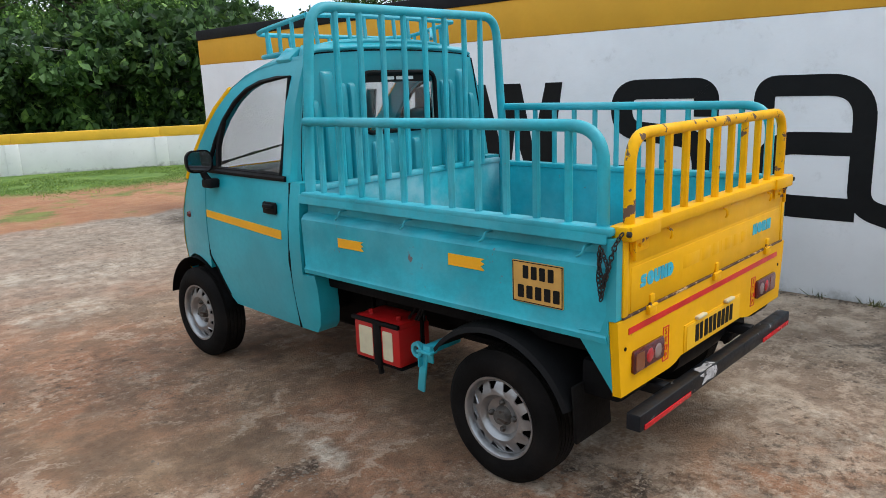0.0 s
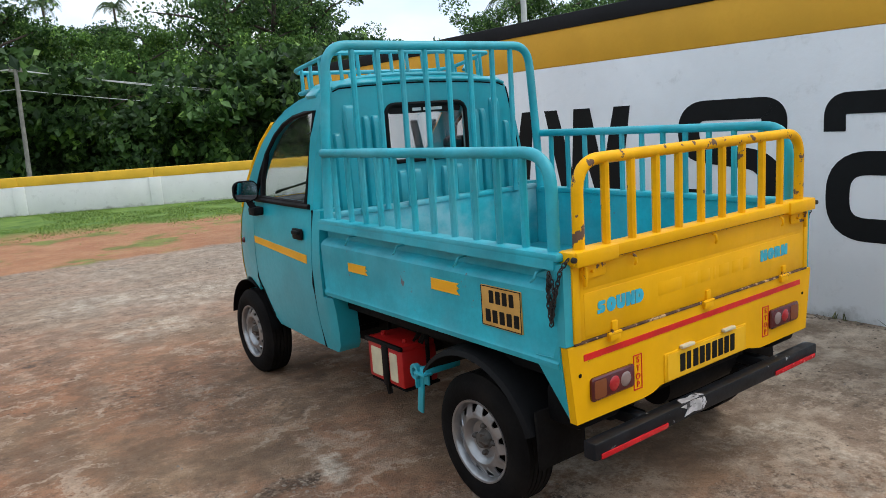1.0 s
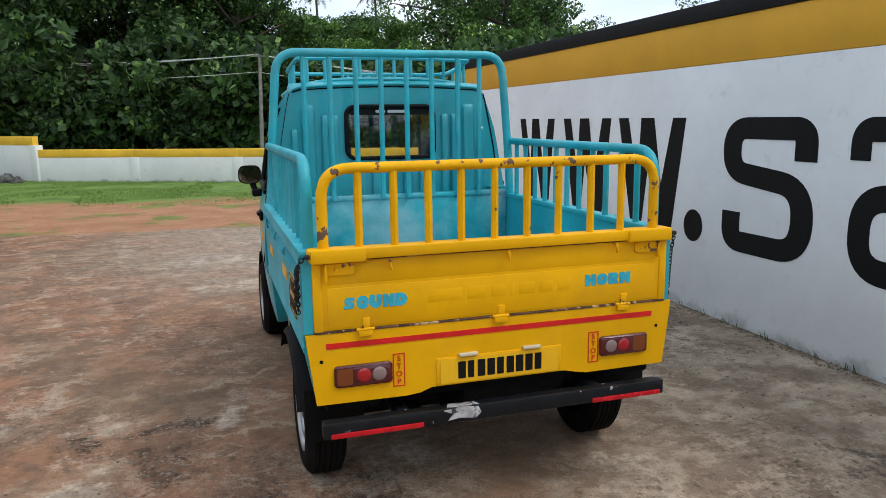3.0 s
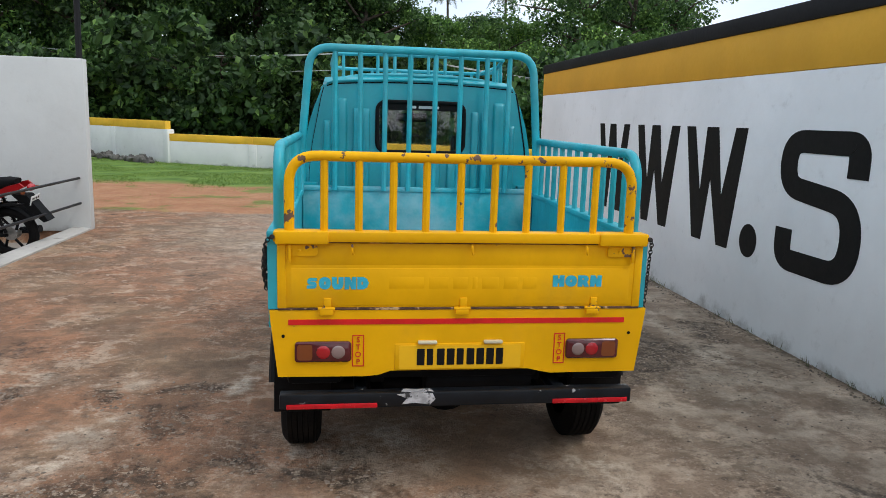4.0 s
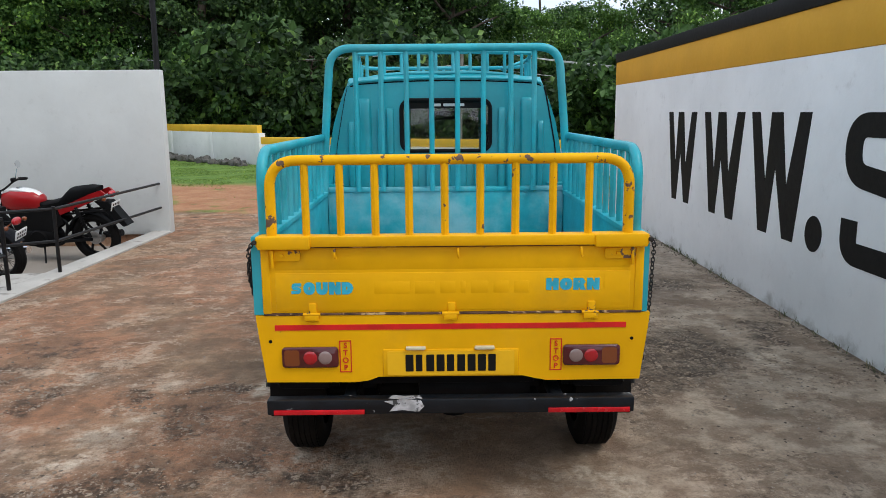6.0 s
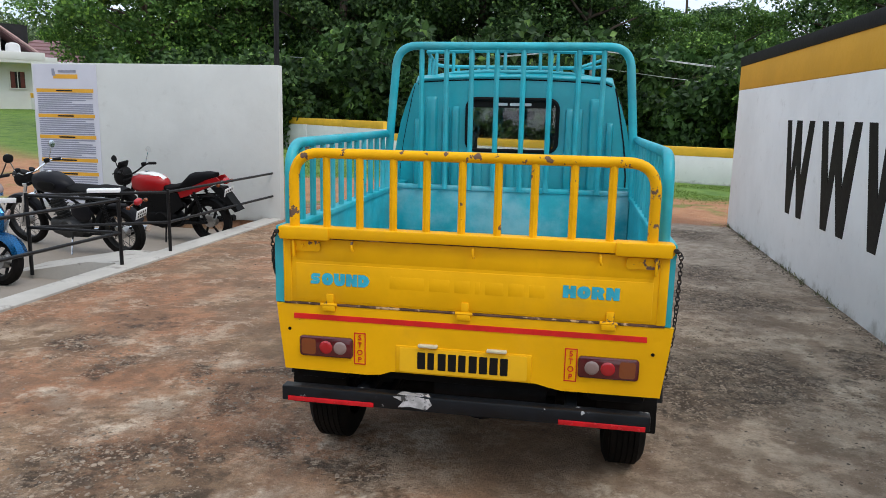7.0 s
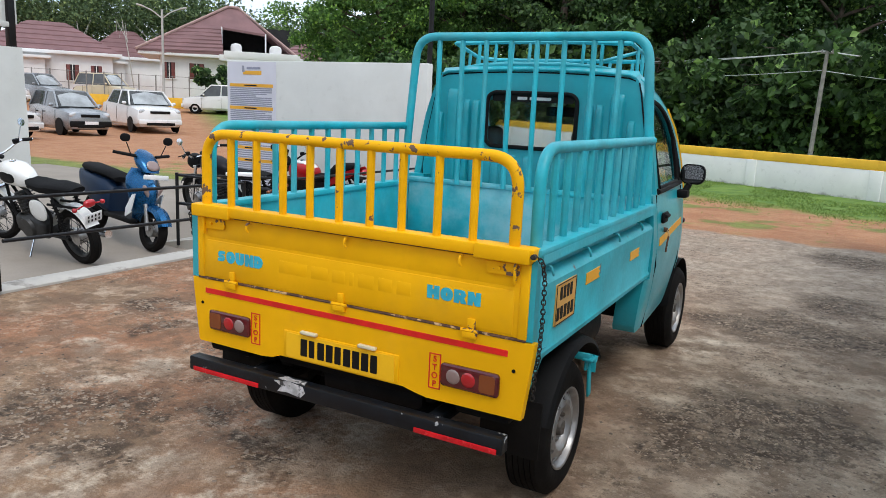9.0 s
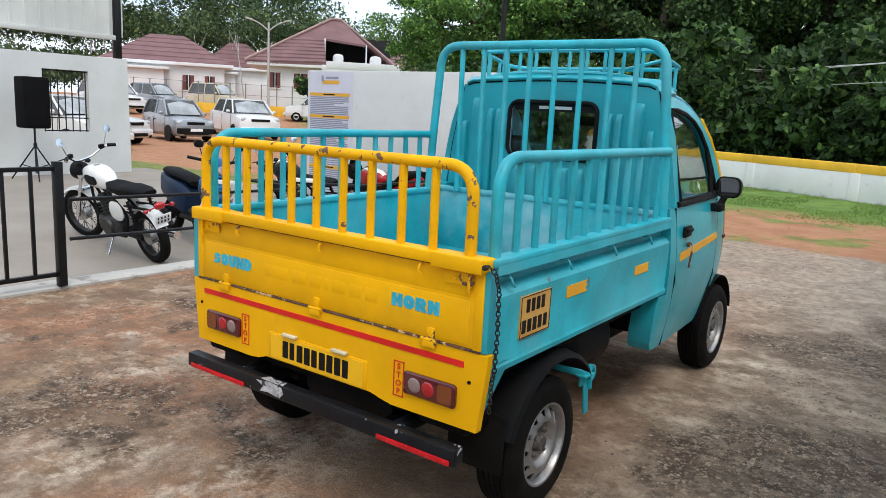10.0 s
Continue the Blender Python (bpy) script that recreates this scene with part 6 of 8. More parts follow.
    part("filler_cap", bm, CHROME, body)
    if sporty:
        bm = bmesh.new()
        rows = []
        for x, w, z in ((0.40, 0.09, 0.868), (0.34, 0.13, 0.900), (0.26, 0.15, 0.908), (0.12, 0.15, 0.902), (0.0, 0.12, 0.872), (-0.07, 0.08, 0.834)):
            rows.append([Vector((x, w * a, z - 0.06 * abs(a) ** 2.2)) for a in steps(-0.5, 0.5, 8)] + [Vector((x, w * a, z - 0.06 * abs(a) ** 2.2 - 0.03)) for a in steps(0.5, -0.5, 8)])
        loft(bm, rows)
        part("tank_panel", bm, WHITE_GLOSS, body, "white panel on the tank")
    if chrome:
        for s in (-1, 1):
            bm = bmesh.new()
            blob(bm, (0.17, s * 0.118, 0.81), (0.26, 0.03, 0.12))
            part("knee_pad", bm, BLACK, body)
    bm = bmesh.new()
    rows = []
    tail = 0.10 if sporty else 0.0
    low = tail * 0.7
    for x, w, z0, z1 in ((-0.06, 0.14, 0.76 - low, 0.82 - low), (-0.16, 0.24, 0.73 - low, 0.815 - low), (-0.36, 0.27, 0.72 - low * 0.6, 0.815 + tail * 0.2 - low * 0.6), (-0.50, 0.26, 0.73, 0.84 + tail * 0.8), (-0.72, 0.22, 0.75 + tail * 0.6, 0.845 + tail), (-0.84, 0.15, 0.78 + tail, 0.835 + tail)):
        zc, h = (z0 + z1) / 2, (z1 - z0) / 2
        rows.append([Vector((x, w / 2 * math.copysign(abs(math.cos(t)) ** 0.6, math.cos(t)), zc + h * math.copysign(abs(math.sin(t)) ** 0.7, math.sin(t)))) for t in steps(0, 2 * math.pi, 18)[:-1]])
    loft(bm, rows)
    part("seat", bm, seat, bike, "black padded dual seat")
    for s in (-1, 1):
        bm = bmesh.new()
        if sporty:
            plate(bm, [(-0.34, 0.60), (-0.30, 0.72), (-0.55, 0.80), (-0.90, 0.90), (-0.95, 0.86), (-0.62, 0.70)], lambda u, v, d: Vector((u, s * (0.11 - 0.03 * max(0, -u - 0.5) - d), v)), 0.02)
        else:
            blob(bm, (-0.26, s * 0.115, 0.53), (0.28, 0.045, 0.22))
        part("side_cover", bm, tank if sporty else side, bike)
        if sporty:
            bm = bmesh.new()
            plate(bm, [(0.30, 0.40), (0.34, 0.66), (0.10, 0.68), (-0.30, 0.66), (-0.36, 0.50), (-0.12, 0.34)], lambda u, v, d: Vector((u, s * (0.10 - d), v)), 0.015)
            part("frame_cover", bm, PLASTIC, bike)
        bm = bmesh.new()
        tube(bm, [(-0.69, s * 0.12, 0.33), (-0.56, s * 0.12, 0.70)], 0.018, 8)
        for k in range(9):
            c = Vector((-0.67, s * 0.12, 0.40)).lerp(Vector((-0.575, s * 0.12, 0.655)), k / 8)
            lathe(bm, [(0.0, -0.006), (0.032, -0.006), (0.032, 0.006), (0.0, 0.006)], Matrix.Translation(c) @ Matrix.Rotation(radians(19), 4, "Y"), 10)
        part("shock_absorber", bm, BLACK, bike)
    bm = bmesh.new()
    tube(bm, fillet([(0.20, -0.05, 0.56), (0.30, -0.10, 0.40), (0.10, -0.13, 0.20), (-0.30, -0.15, 0.22)], 0.1, 5), 0.02, 10)
    tube(bm, [(-0.28, -0.15, 0.22), (-0.55, -0.16, 0.26), (-0.93, -0.16, 0.31)], 0.036, 14, 0.042)
    part("exhaust", bm, shine if chrome else BLACK, bike)
    bm = bmesh.new()
    tube(bm, fillet([(0.34, 0.36, 0.99), (0.42, 0.26, 1.00), (0.50, 0.10, 0.90), (0.50, -0.10, 0.90), (0.42, -0.26, 1.00), (0.34, -0.36, 0.99)], 0.06, 5), 0.012, 8)
    bars = part("handlebar", bm, shine, bike)
    bars.matrix_basis = Matrix.Translation((0, 0, rise))
    front.append(bars)
    for s in (-1, 1):
        bm = bmesh.new()
        tube(bm, [(0.345, s * 0.35, 0.99), (0.405, s * 0.28, 1.0)], 0.019, 8)
        box(bm, (0.43, s * 0.22, 1.0), (0.05, 0.06, 0.05), 0.012)
        tube(bm, [(0.40, s * 0.30, 1.0), (0.45, s * 0.36, 0.985)], 0.007, 6)
        part("grip", bm, PLASTIC, bars)
        bm = bmesh.new()
        tube(bm, [(0.43, s * 0.25, 1.0), (0.41, s * 0.31, 1.15)], 0.006, 6)
        lathe(bm, [(0.0, -0.02), (0.036, -0.012), (0.044, 0.004), (0.0, 0.006)], Matrix.Translation((0.41, s * 0.325, 1.18)) @ Matrix.Rotation(radians(-80), 4, "Y"), 18)
        part("mirror", bm, CHROME if chrome or s < 0 else BLACK, bars, "round handlebar mirror")
    bm = bmesh.new()
    if sporty:
        blob(bm, (0.60, 0, 0.83), (0.20, 0.24, 0.26))
        box(bm, (0.58, 0, 0.98), (0.03, 0.18, 0.10), 0.012, Matrix.Rotation(radians(-25), 3, "Y"))
    else:
        lathe(bm, [(0.0, -0.12), (0.06, -0.11), (0.095, -0.05), (0.105, 0.02), (0.10, 0.04), (0.0, 0.05)], Matrix.Translation((0.60, 0, 0.83)) @ Matrix.Rotation(math.pi / 2, 4, "Y"), 24)
        for s in (-1, 1):
            lathe(bm, [(0.0, 0.0), (0.03, 0.01), (0.035, 0.03), (0.0, 0.034)], Matrix.Translation((0.52, s * 0.06, 0.91)) @ Matrix.Rotation(radians(-20), 4, "Y"), 14)
    lamp = part("headlamp", bm, BLACK, bike)
    bm = bmesh.new()
    lathe(bm, [(0.092, 0.0), (0.07, 0.02), (0.0, 0.03)], Matrix.Translation((0.645 if not sporty else 0.67, 0, 0.83)) @ Matrix.Rotation(math.pi / 2, 4, "Y"), 20)
    part("lens", bm, CHROME, lamp)
    front.append(lamp)
    for piece in front:
        piece.matrix_basis = turn @ piece.matrix_basis
    zt = 0.70 if not sporty else 0.84
    if sporty:
        bm = bmesh.new()
        plate(bm, [(-0.78, 0.76), (-0.95, 0.76), (-1.16, 0.47), (-1.10, 0.45)], lambda u, v, d: Vector((u, 0.07 - d, v)), 0.14)
        part("rear_flap", bm, PLASTIC, bike, "black drooping rear flap")
    bm = bmesh.new()
    blob(bm, (-0.98, 0, zt), (0.07, 0.12, 0.08))
    part("tail_lamp", bm, LAMP_BRIGHT, bike, "red tail lamp")
    for s in (-1, 1):
        bm = bmesh.new()
        tube(bm, [(-0.93, 0, zt - 0.02), (-0.95, s * 0.13, zt - 0.03)], 0.008, 6)
        blob(bm, (-0.96, s * 0.15, zt - 0.03), (0.05, 0.045, 0.045))
        part("indicator", bm, LAMP_BRIGHT if chrome and tank is WHITE_GLOSS else LAMP_AMBER, bike, "small indicator lamp")
    bm = bmesh.new()
    box(bm, (-1.0, 0, zt - 0.14), (0.008, 0.18, 0.11), 0.003, Matrix.Rotation(radians(-18), 3, "Y"))
    num = part("number_plate", bm, WHITE_INK, bike, "white number plate with dark bars")
    tilt = Matrix.Rotation(radians(-18), 3, "Y")
    for r2, n in ((0.025, 4), (-0.03, 4)):
        for i in range(n):
            bm = bmesh.new()
            box(bm, Vector((-1.0, 0, zt - 0.14)) + tilt @ Vector((-0.006, -0.057 + 0.038 * i, r2 * 0.8)), (0.003, 0.016, 0.026), 0, tilt)
            part("plate_bar", bm, INK, num)
    bm = bmesh.new()
    tube(bm, [(-0.05, 0.10, 0.20), (-0.13, 0.24, 0.035)], 0.011, 8)
    part("side_stand", bm, shine, bike)
    return bike


def scooter(label, m, paint):
    sc = thing("scooter", label, "scooter", m @ Matrix.Rotation(radians(-6), 4, "X"), group="parked two-wheelers")
    two_wheel(sc, 0.62, 0.235, 0.10, 5, BLACK, 0.07)
    two_wheel(sc, -0.60, 0.235, 0.10, 5, BLACK, 0.07)
    bm = bmesh.new()
    for s in (-1, 1):
        tube(bm, [(0.62, s * 0.075, 0.235), (0.54, s * 0.075, 0.52)], 0.022, 8)
    part("front_fork", bm, STEEL, sc)
    bm = bmesh.new()
    rows = []
    for a in steps(20, 165, 14):
        rows.append([Vector((0.62 + (0.275 + k) * math.cos(radians(a)), y, 0.235 + (0.275 + k) * math.sin(radians(a)))) for y, k in ((-0.08, -0.06), (-0.06, -0.01), (0, 0.01), (0.06, -0.01), (0.08, -0.06))])
    loft(bm, rows, cap=False, close=False)
    part("mudguard", bm, paint, sc)
    bm = bmesh.new()
    rows = []
    for z, x, w, d in ((0.28, 0.38, 0.12, 0.02), (0.40, 0.42, 0.20, 0.09), (0.54, 0.44, 0.31, 0.17), (0.70, 0.41, 0.40, 0.19), (0.78, 0.37, 0.36, 0.15), (0.88, 0.33, 0.20, 0.06)):
        rows.append([Vector((x + d * (1 - abs(a) ** 1.25) - 0.05 * abs(a), w / 2 * a, z)) for a in steps(-1, 1, 14)] + [Vector((x - 0.06 - 0.04 * abs(a), w / 2 * a, z)) for a in steps(1, -1, 14)])
    loft(bm, rows)
    part("front_apron", bm, paint, sc, "glossy blue front apron")
    for s in (-1, 1):
        bm = bmesh.new()
        blob(bm, (0.535, s * 0.075, 0.655), (0.04, 0.055, 0.17), Matrix.Rotation(radians(s * -32), 3, "X"))
        part("indicator", bm, LAMP_CLEAR, sc, "clear front indicator")
        bm = bmesh.new()
        plate(bm, [(0.30, 0.34), (0.40, 0.40), (0.46, 0.62), (0.40, 0.60), (0.30, 0.44)], lambda u, v, d: Vector((u + 0.02, s * (0.178 - d), v)), 0.012)
        part("trim", bm, WHITE_INK, sc, "silver side trim")
    bm = bmesh.new()
    rows = []
    for k, w, d, z in ((0.0, 0.20, 0.16, 0.86), (0.25, 0.26, 0.20, 0.92), (0.55, 0.26, 0.19, 0.99), (0.8, 0.20, 0.14, 1.05), (1.0, 0.08, 0.06, 1.09)):
        cx = 0.44 - 0.20 * k
        rows.append([Vector((cx + d / 2 * math.cos(t), w / 2 * math.copysign(abs(math.sin(t)) ** 0.8, math.sin(t)), z)) for t in steps(0, 2 * math.pi, 18)[:-1]])
    loft(bm, rows)
    cowl = part("handlebar_cowl", bm, paint, sc, "blue handlebar cowl")
    bm = bmesh.new()
    blob(bm, (0.485, 0, 0.935), (0.04, 0.15, 0.12), Matrix.Rotation(radians(-30), 3, "Y"))
    part("headlamp", bm, LAMP_CLEAR, cowl)
    bm = bmesh.new()
    box(bm, (0.57, 0, 0.82), (0.02, 0.30, 0.05), 0.006)
    part("front_plate", bm, WHITE_INK, sc, "pale front number plate")
    for s in (-1, 1):
        bm = bmesh.new()
        tube(bm, [(0.33, s * 0.12, 1.02), (0.24, s * 0.34, 1.04)], 0.018, 8)
        part("grip", bm, PLASTIC, cowl)
        bm = bmesh.new()
        tube(bm, [(0.33, s * 0.18, 1.03), (0.32, s * 0.24, 1.16)], 0.006, 6)
        blob(bm, (0.32, s * 0.26, 1.21), (0.03, 0.12, 0.09))
        part("mirror", bm, PLASTIC, cowl, "black handlebar mirror")
    bm = bmesh.new()
    box(bm, (0.10, 0, 0.29), (0.56, 0.30, 0.06), 0.02)
    part("footboard", bm, PLASTIC, sc)
    bm = bmesh.new()
    rows = []
    for x, w, z0, z1 in ((-0.12, 0.24, 0.28, 0.60), (-0.22, 0.34, 0.30, 0.68), (-0.45, 0.38, 0.36, 0.71), (-0.70, 0.34, 0.46, 0.72), (-0.90, 0.18, 0.58, 0.72)):
        zc, h = (z0 + z1) / 2, (z1 - z0) / 2
        rows.append([Vector((x, w / 2 * math.copysign(abs(math.cos(t)) ** 0.6, math.cos(t)), zc + h * math.copysign(abs(math.sin(t)) ** 0.6, math.sin(t)))) for t in steps(0, 2 * math.pi, 20)[:-1]])
    loft(bm, rows)
    part("rear_body", bm, surf("navy_gloss_paint", (0.006, 0.018, 0.045), rough=0.4, var=0.15, bump=0.0, coat=0.0, spec=0.25), sc)
    bm = bmesh.new()
    rows = []
    for x, w, z0, z1 in ((-0.10, 0.20, 0.66, 0.72), (-0.2, 0.30, 0.69, 0.77), (-0.5, 0.34, 0.70, 0.79), (-0.75, 0.28, 0.71, 0.81), (-0.86, 0.16, 0.72, 0.79)):
        zc, h = (z0 + z1) / 2, (z1 - z0) / 2
        rows.append([Vector((x, w / 2 * math.copysign(abs(math.cos(t)) ** 0.6, math.cos(t)), zc + h * math.sin(t))) for t in steps(0, 2 * math.pi, 18)[:-1]])
    loft(bm, rows)
    part("seat", bm, surf("black_scooter_seat", (0.005, 0.005, 0.0055), rough=0.7, var=0.2, spec=0.1), sc, "black padded seat")
    bm = bmesh.new()
    box(bm, (-0.45, 0, 0.30), (0.34, 0.22, 0.14), 0.04)
    tube(bm, [(-0.35, -0.15, 0.24), (-0.80, -0.16, 0.30)], 0.04, 12)
    part("engine", bm, CHASSIS, sc)
    return sc


RED_GLOSS = surf("red_gloss_paint", (0.33, 0.007, 0.009), rough=0.3, var=0.1, scale=4, bump=0.0, coat=0.15, spec=0.3)
NAVY_GLOSS = surf("black_gloss_paint", (0.006, 0.006, 0.009), rough=0.45, var=0.2, scale=4, bump=0.0, coat=0.0, spec=0.2)
BLUE_GLOSS = surf("blue_metallic_paint", (0.005, 0.085, 0.215), rough=0.27, metal=0.7, var=0.2, scale=4, bump=0.0, coat=0.25)


def heading(rear, front):
    """A pose on the parking floor with the wheels at these places."""
    a, b = Vector((*rear, floor_height(rear[0]))), Vector((*front, floor_height(front[0])))
    turn = Matrix.Rotation(math.atan2(b.y - a.y, b.x - a.x), 4, "Z")
    return Matrix.Translation((a + b) / 2) @ turn @ Matrix.Rotation(-math.asin((b.z - a.z) / (b - a).length), 4, "Y")


motorcycle("white classic motorcycle with black tank panels on its side stand", heading((-5.04, 2.51), (-6.42, 2.56)), WHITE_GLOSS, WHITE_GLOSS, lean=13, steer=16, rise=0.06)
motorcycle("black cruiser motorcycle with chrome mudguards parked on the screed", heading((-4.78, 4.95), (-6.15, 5.10)), NAVY_GLOSS, NAVY_GLOSS, lean=12)
motorcycle("red and black street motorcycle parked by the garden wall", heading((-4.22, 6.02), (-5.59, 6.20)), RED_GLOSS, PLASTIC, chrome=False, sporty=True, lean=8, rise=-0.05)
scooter("metallic blue scooter with a black seat on its stand", heading((-6.26, 3.50), (-5.05, 3.32)), BLUE_GLOSS)


# ---------------------------------------------------------------- trees and woods
def leaf_material(name, dark, light, rough=0.55):
    m, nt, bsdf = shader(name)
    geo = nt.nodes.new("ShaderNodeNewGeometry")
    rnd = geo.outputs["Random Per Island"]
    co = geo.outputs["Position"]
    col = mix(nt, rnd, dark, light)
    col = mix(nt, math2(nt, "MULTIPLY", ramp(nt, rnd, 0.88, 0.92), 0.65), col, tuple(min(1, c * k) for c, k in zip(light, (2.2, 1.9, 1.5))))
    # noise darkens whole clumps, painting the crown's shade into the leaf colour
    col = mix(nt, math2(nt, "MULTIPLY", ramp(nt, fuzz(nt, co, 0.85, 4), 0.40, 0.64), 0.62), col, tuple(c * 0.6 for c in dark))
    nt.links.new(col, bsdf.inputs["Base Color"])
    bsdf.inputs["Roughness"].default_value = rough
    bsdf.inputs["Specular IOR Level"].default_value = 0.3
    thin = nt.nodes.new("ShaderNodeBsdfTranslucent")
    nt.links.new(col, thin.inputs["Color"])
    both = nt.nodes.new("ShaderNodeMixShader")
    both.inputs[0].default_value = 0.25
    nt.links.new(bsdf.outputs[0], both.inputs[1])
    nt.links.new(thin.outputs[0], both.inputs[2])
    nt.links.new(both.outputs[0], nt.nodes["Material Output"].inputs["Surface"])
    return m


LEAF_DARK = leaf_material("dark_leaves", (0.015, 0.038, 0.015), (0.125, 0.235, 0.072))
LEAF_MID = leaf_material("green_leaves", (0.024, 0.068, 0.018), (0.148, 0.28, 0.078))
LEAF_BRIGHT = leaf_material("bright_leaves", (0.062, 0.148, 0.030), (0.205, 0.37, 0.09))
# brighter copy of LEAF_MID, with sunlight on the crowns painted in
LEAF_SUNLIT = leaf_material("lush_leaves", (0.042, 0.12, 0.028), (0.23, 0.43, 0.10))
LEAF_FAR = leaf_material("far_leaves", (0.052, 0.098, 0.042), (0.20, 0.285, 0.125))
PALM = leaf_material("palm_fronds", (0.035, 0.07, 0.02), (0.09, 0.14, 0.04))
BARK = surf("brown_bark", (0.075, 0.055, 0.042), rough=0.9, var=0.35, scale=3, grain=18, bump=0.6)
BARK_PALE = surf("pale_bark", (0.42, 0.40, 0.36), rough=0.85, var=0.2, scale=3, grain=18, bump=0.4)


def leaf_mesh(name, centres, radii, counts, size, seed, material, flat=0.75, stretch=1.6):
    """Many small pointed leaves scattered in clumps."""
    rs = np.random.RandomState(seed)
    n = int(sum(counts))
    idx = np.repeat(np.arange(len(counts)), counts)
    c, r = np.asarray(centres)[idx], np.asarray(radii)[idx]
    d = rs.normal(size=(n, 3))
    d /= np.linalg.norm(d, axis=1)[:, None]
    pos = c + d * (r * rs.uniform(0.15, 1.0, n) ** 0.55)[:, None] * np.array([1, 1, flat])
    u = rs.normal(size=(n, 3))
    u /= np.linalg.norm(u, axis=1)[:, None]
    w = np.cross(u, rs.normal(size=(n, 3)))
    w /= np.linalg.norm(w, axis=1)[:, None]
    s = size * rs.uniform(0.6, 1.35, n)[:, None]
    nrm = np.cross(u, w)
    quad = np.stack([pos - u * s * stretch * 0.5, pos + w * s * 0.5 + nrm * s * 0.12, pos + u * s * stretch * 0.5, pos - w * s * 0.5 + nrm * s * 0.12], axis=1)
    me = bpy.data.meshes.new(name)
    me.from_pydata(quad.reshape(-1, 3).tolist(), [], np.arange(n * 4).reshape(-1, 4).tolist())
    me.materials.append(material)
    return me


def tree(kind_name, label, seed, height, spread, leafmat, leaf=0.16, clumps=46, per=150, bare=0.32, bark=None, group="boundary trees"):
    """A tapered trunk with limbs, and a crown of leaf clumps round the limb tips with gaps between."""
    rs = random.Random(seed)
    ob = thing(kind_name, label, "tree", group=group)
    bm = bmesh.new()
    tr = height * 0.022
    path = [Vector((0, 0, -0.2))]
    for k in range(1, 7):
        path.append(Vector((rs.uniform(-1, 1) * 0.03 * height, rs.uniform(-1, 1) * 0.03 * height, height * 0.85 * k / 6)))
    tube(bm, path, tr, 9, tr * 0.25)
    cents, rads, cnts = [], [], []
    n_limb = 15
    for i in range(n_limb):
        t = bare + (0.98 - bare) * (i + rs.random()) / n_limb
        base = path[min(5, int(t * 6))].lerp(path[min(6, int(t * 6) + 1)], t * 6 % 1)
        a = i * 2.4 + rs.random()
        reach = spread * (0.55 + 0.45 * rs.random()) * math.sin(math.pi * min(1, 0.18 + 0.82 * (1 - t) + 0.12)) ** 0.6
        tip = base + Vector((math.cos(a) * reach, math.sin(a) * reach, height * (0.06 + 0.10 * rs.random())))
        mid = base.lerp(tip, 0.5) + Vector((rs.uniform(-0.2, 0.2), rs.uniform(-0.2, 0.2), 0.12))
        tube(bm, [base, mid, tip], tr * 0.34, 6, tr * 0.08)
        for j in range(clumps // n_limb + 1):
            k = rs.uniform(0.35, 1.1)
            cents.append(tuple(base.lerp(tip, k) + Vector((rs.gauss(0, 0.13), rs.gauss(0, 0.13), rs.gauss(0, 0.10))) * spread))
            rads.append(spread * rs.uniform(0.14, 0.30))
            cnts.append(int(per * rs.uniform(0.5, 1.4)))
    part("trunk", bm, bark or BARK, ob)
    crown = new("crown", leaf_mesh("crown", cents, rads, cnts, leaf, seed, leafmat))
    crown.parent = ob
    return ob


def palm(seed, height, group="coconut palms"):
    rs = random.Random(seed)
    ob = thing("palm_tree", "tall coconut palm with drooping fronds", "tree", group=group)
    bm = bmesh.new()
    bend = rs.uniform(-0.5, 0.5)
    path = [Vector((bend * (k / 8) ** 2, 0, height * k / 8)) for k in range(9)]
    tube(bm, path, 0.17, 9, 0.10)
    part("trunk", bm, BARK, ob)
    top = path[-1]
    bm = bmesh.new()
    for i in range(17):
        a = i * 2.399
        up = rs.uniform(0.15, 1.75)
        ln = rs.uniform(1.5, 2.2) * (1.0 - 0.12 * up)
        spine = []
        for k in range(9):
            q = k / 8
            spine.append(top + Vector((math.cos(a) * ln * q, math.sin(a) * ln * q, ln * (up * q - (0.72 + 0.62 * up) * q ** 2.2))))
        sd = Vector((-math.sin(a), math.cos(a), 0))
        tube(bm, spine, 0.02, 4, 0.006)
        for k in range(1, 33):
            q = k / 33
            j = min(7, int(q * 8))
            c = spine[j].lerp(spine[j + 1], q * 8 - j)
            fl = 0.46 * math.sin(math.pi * (0.12 + 0.84 * q)) ** 0.7
            fwd = (spine[j + 1] - spine[j]).normalized()
            for s in (-1, 1):
                tip = c + sd * s * fl * 0.8 + fwd * fl * 0.4 - Vector((0, 0, fl * rs.uniform(0.35, 0.7)))
                w = fwd * 0.028
                bm.faces.new([bm.verts.new(c - w), bm.verts.new(c + w), bm.verts.new(tip)])
    part("fronds", bm, PALM, ob)
    return ob


def plant(ob, az, d, turn=0, scale=1.0, dz=0.0):
    x, y = polar(az, d)
    return copy_thing(ob, pose(x, y, land_height(x, y) + dz, 0, 0, turn) @ Matrix.Scale(scale, 4))


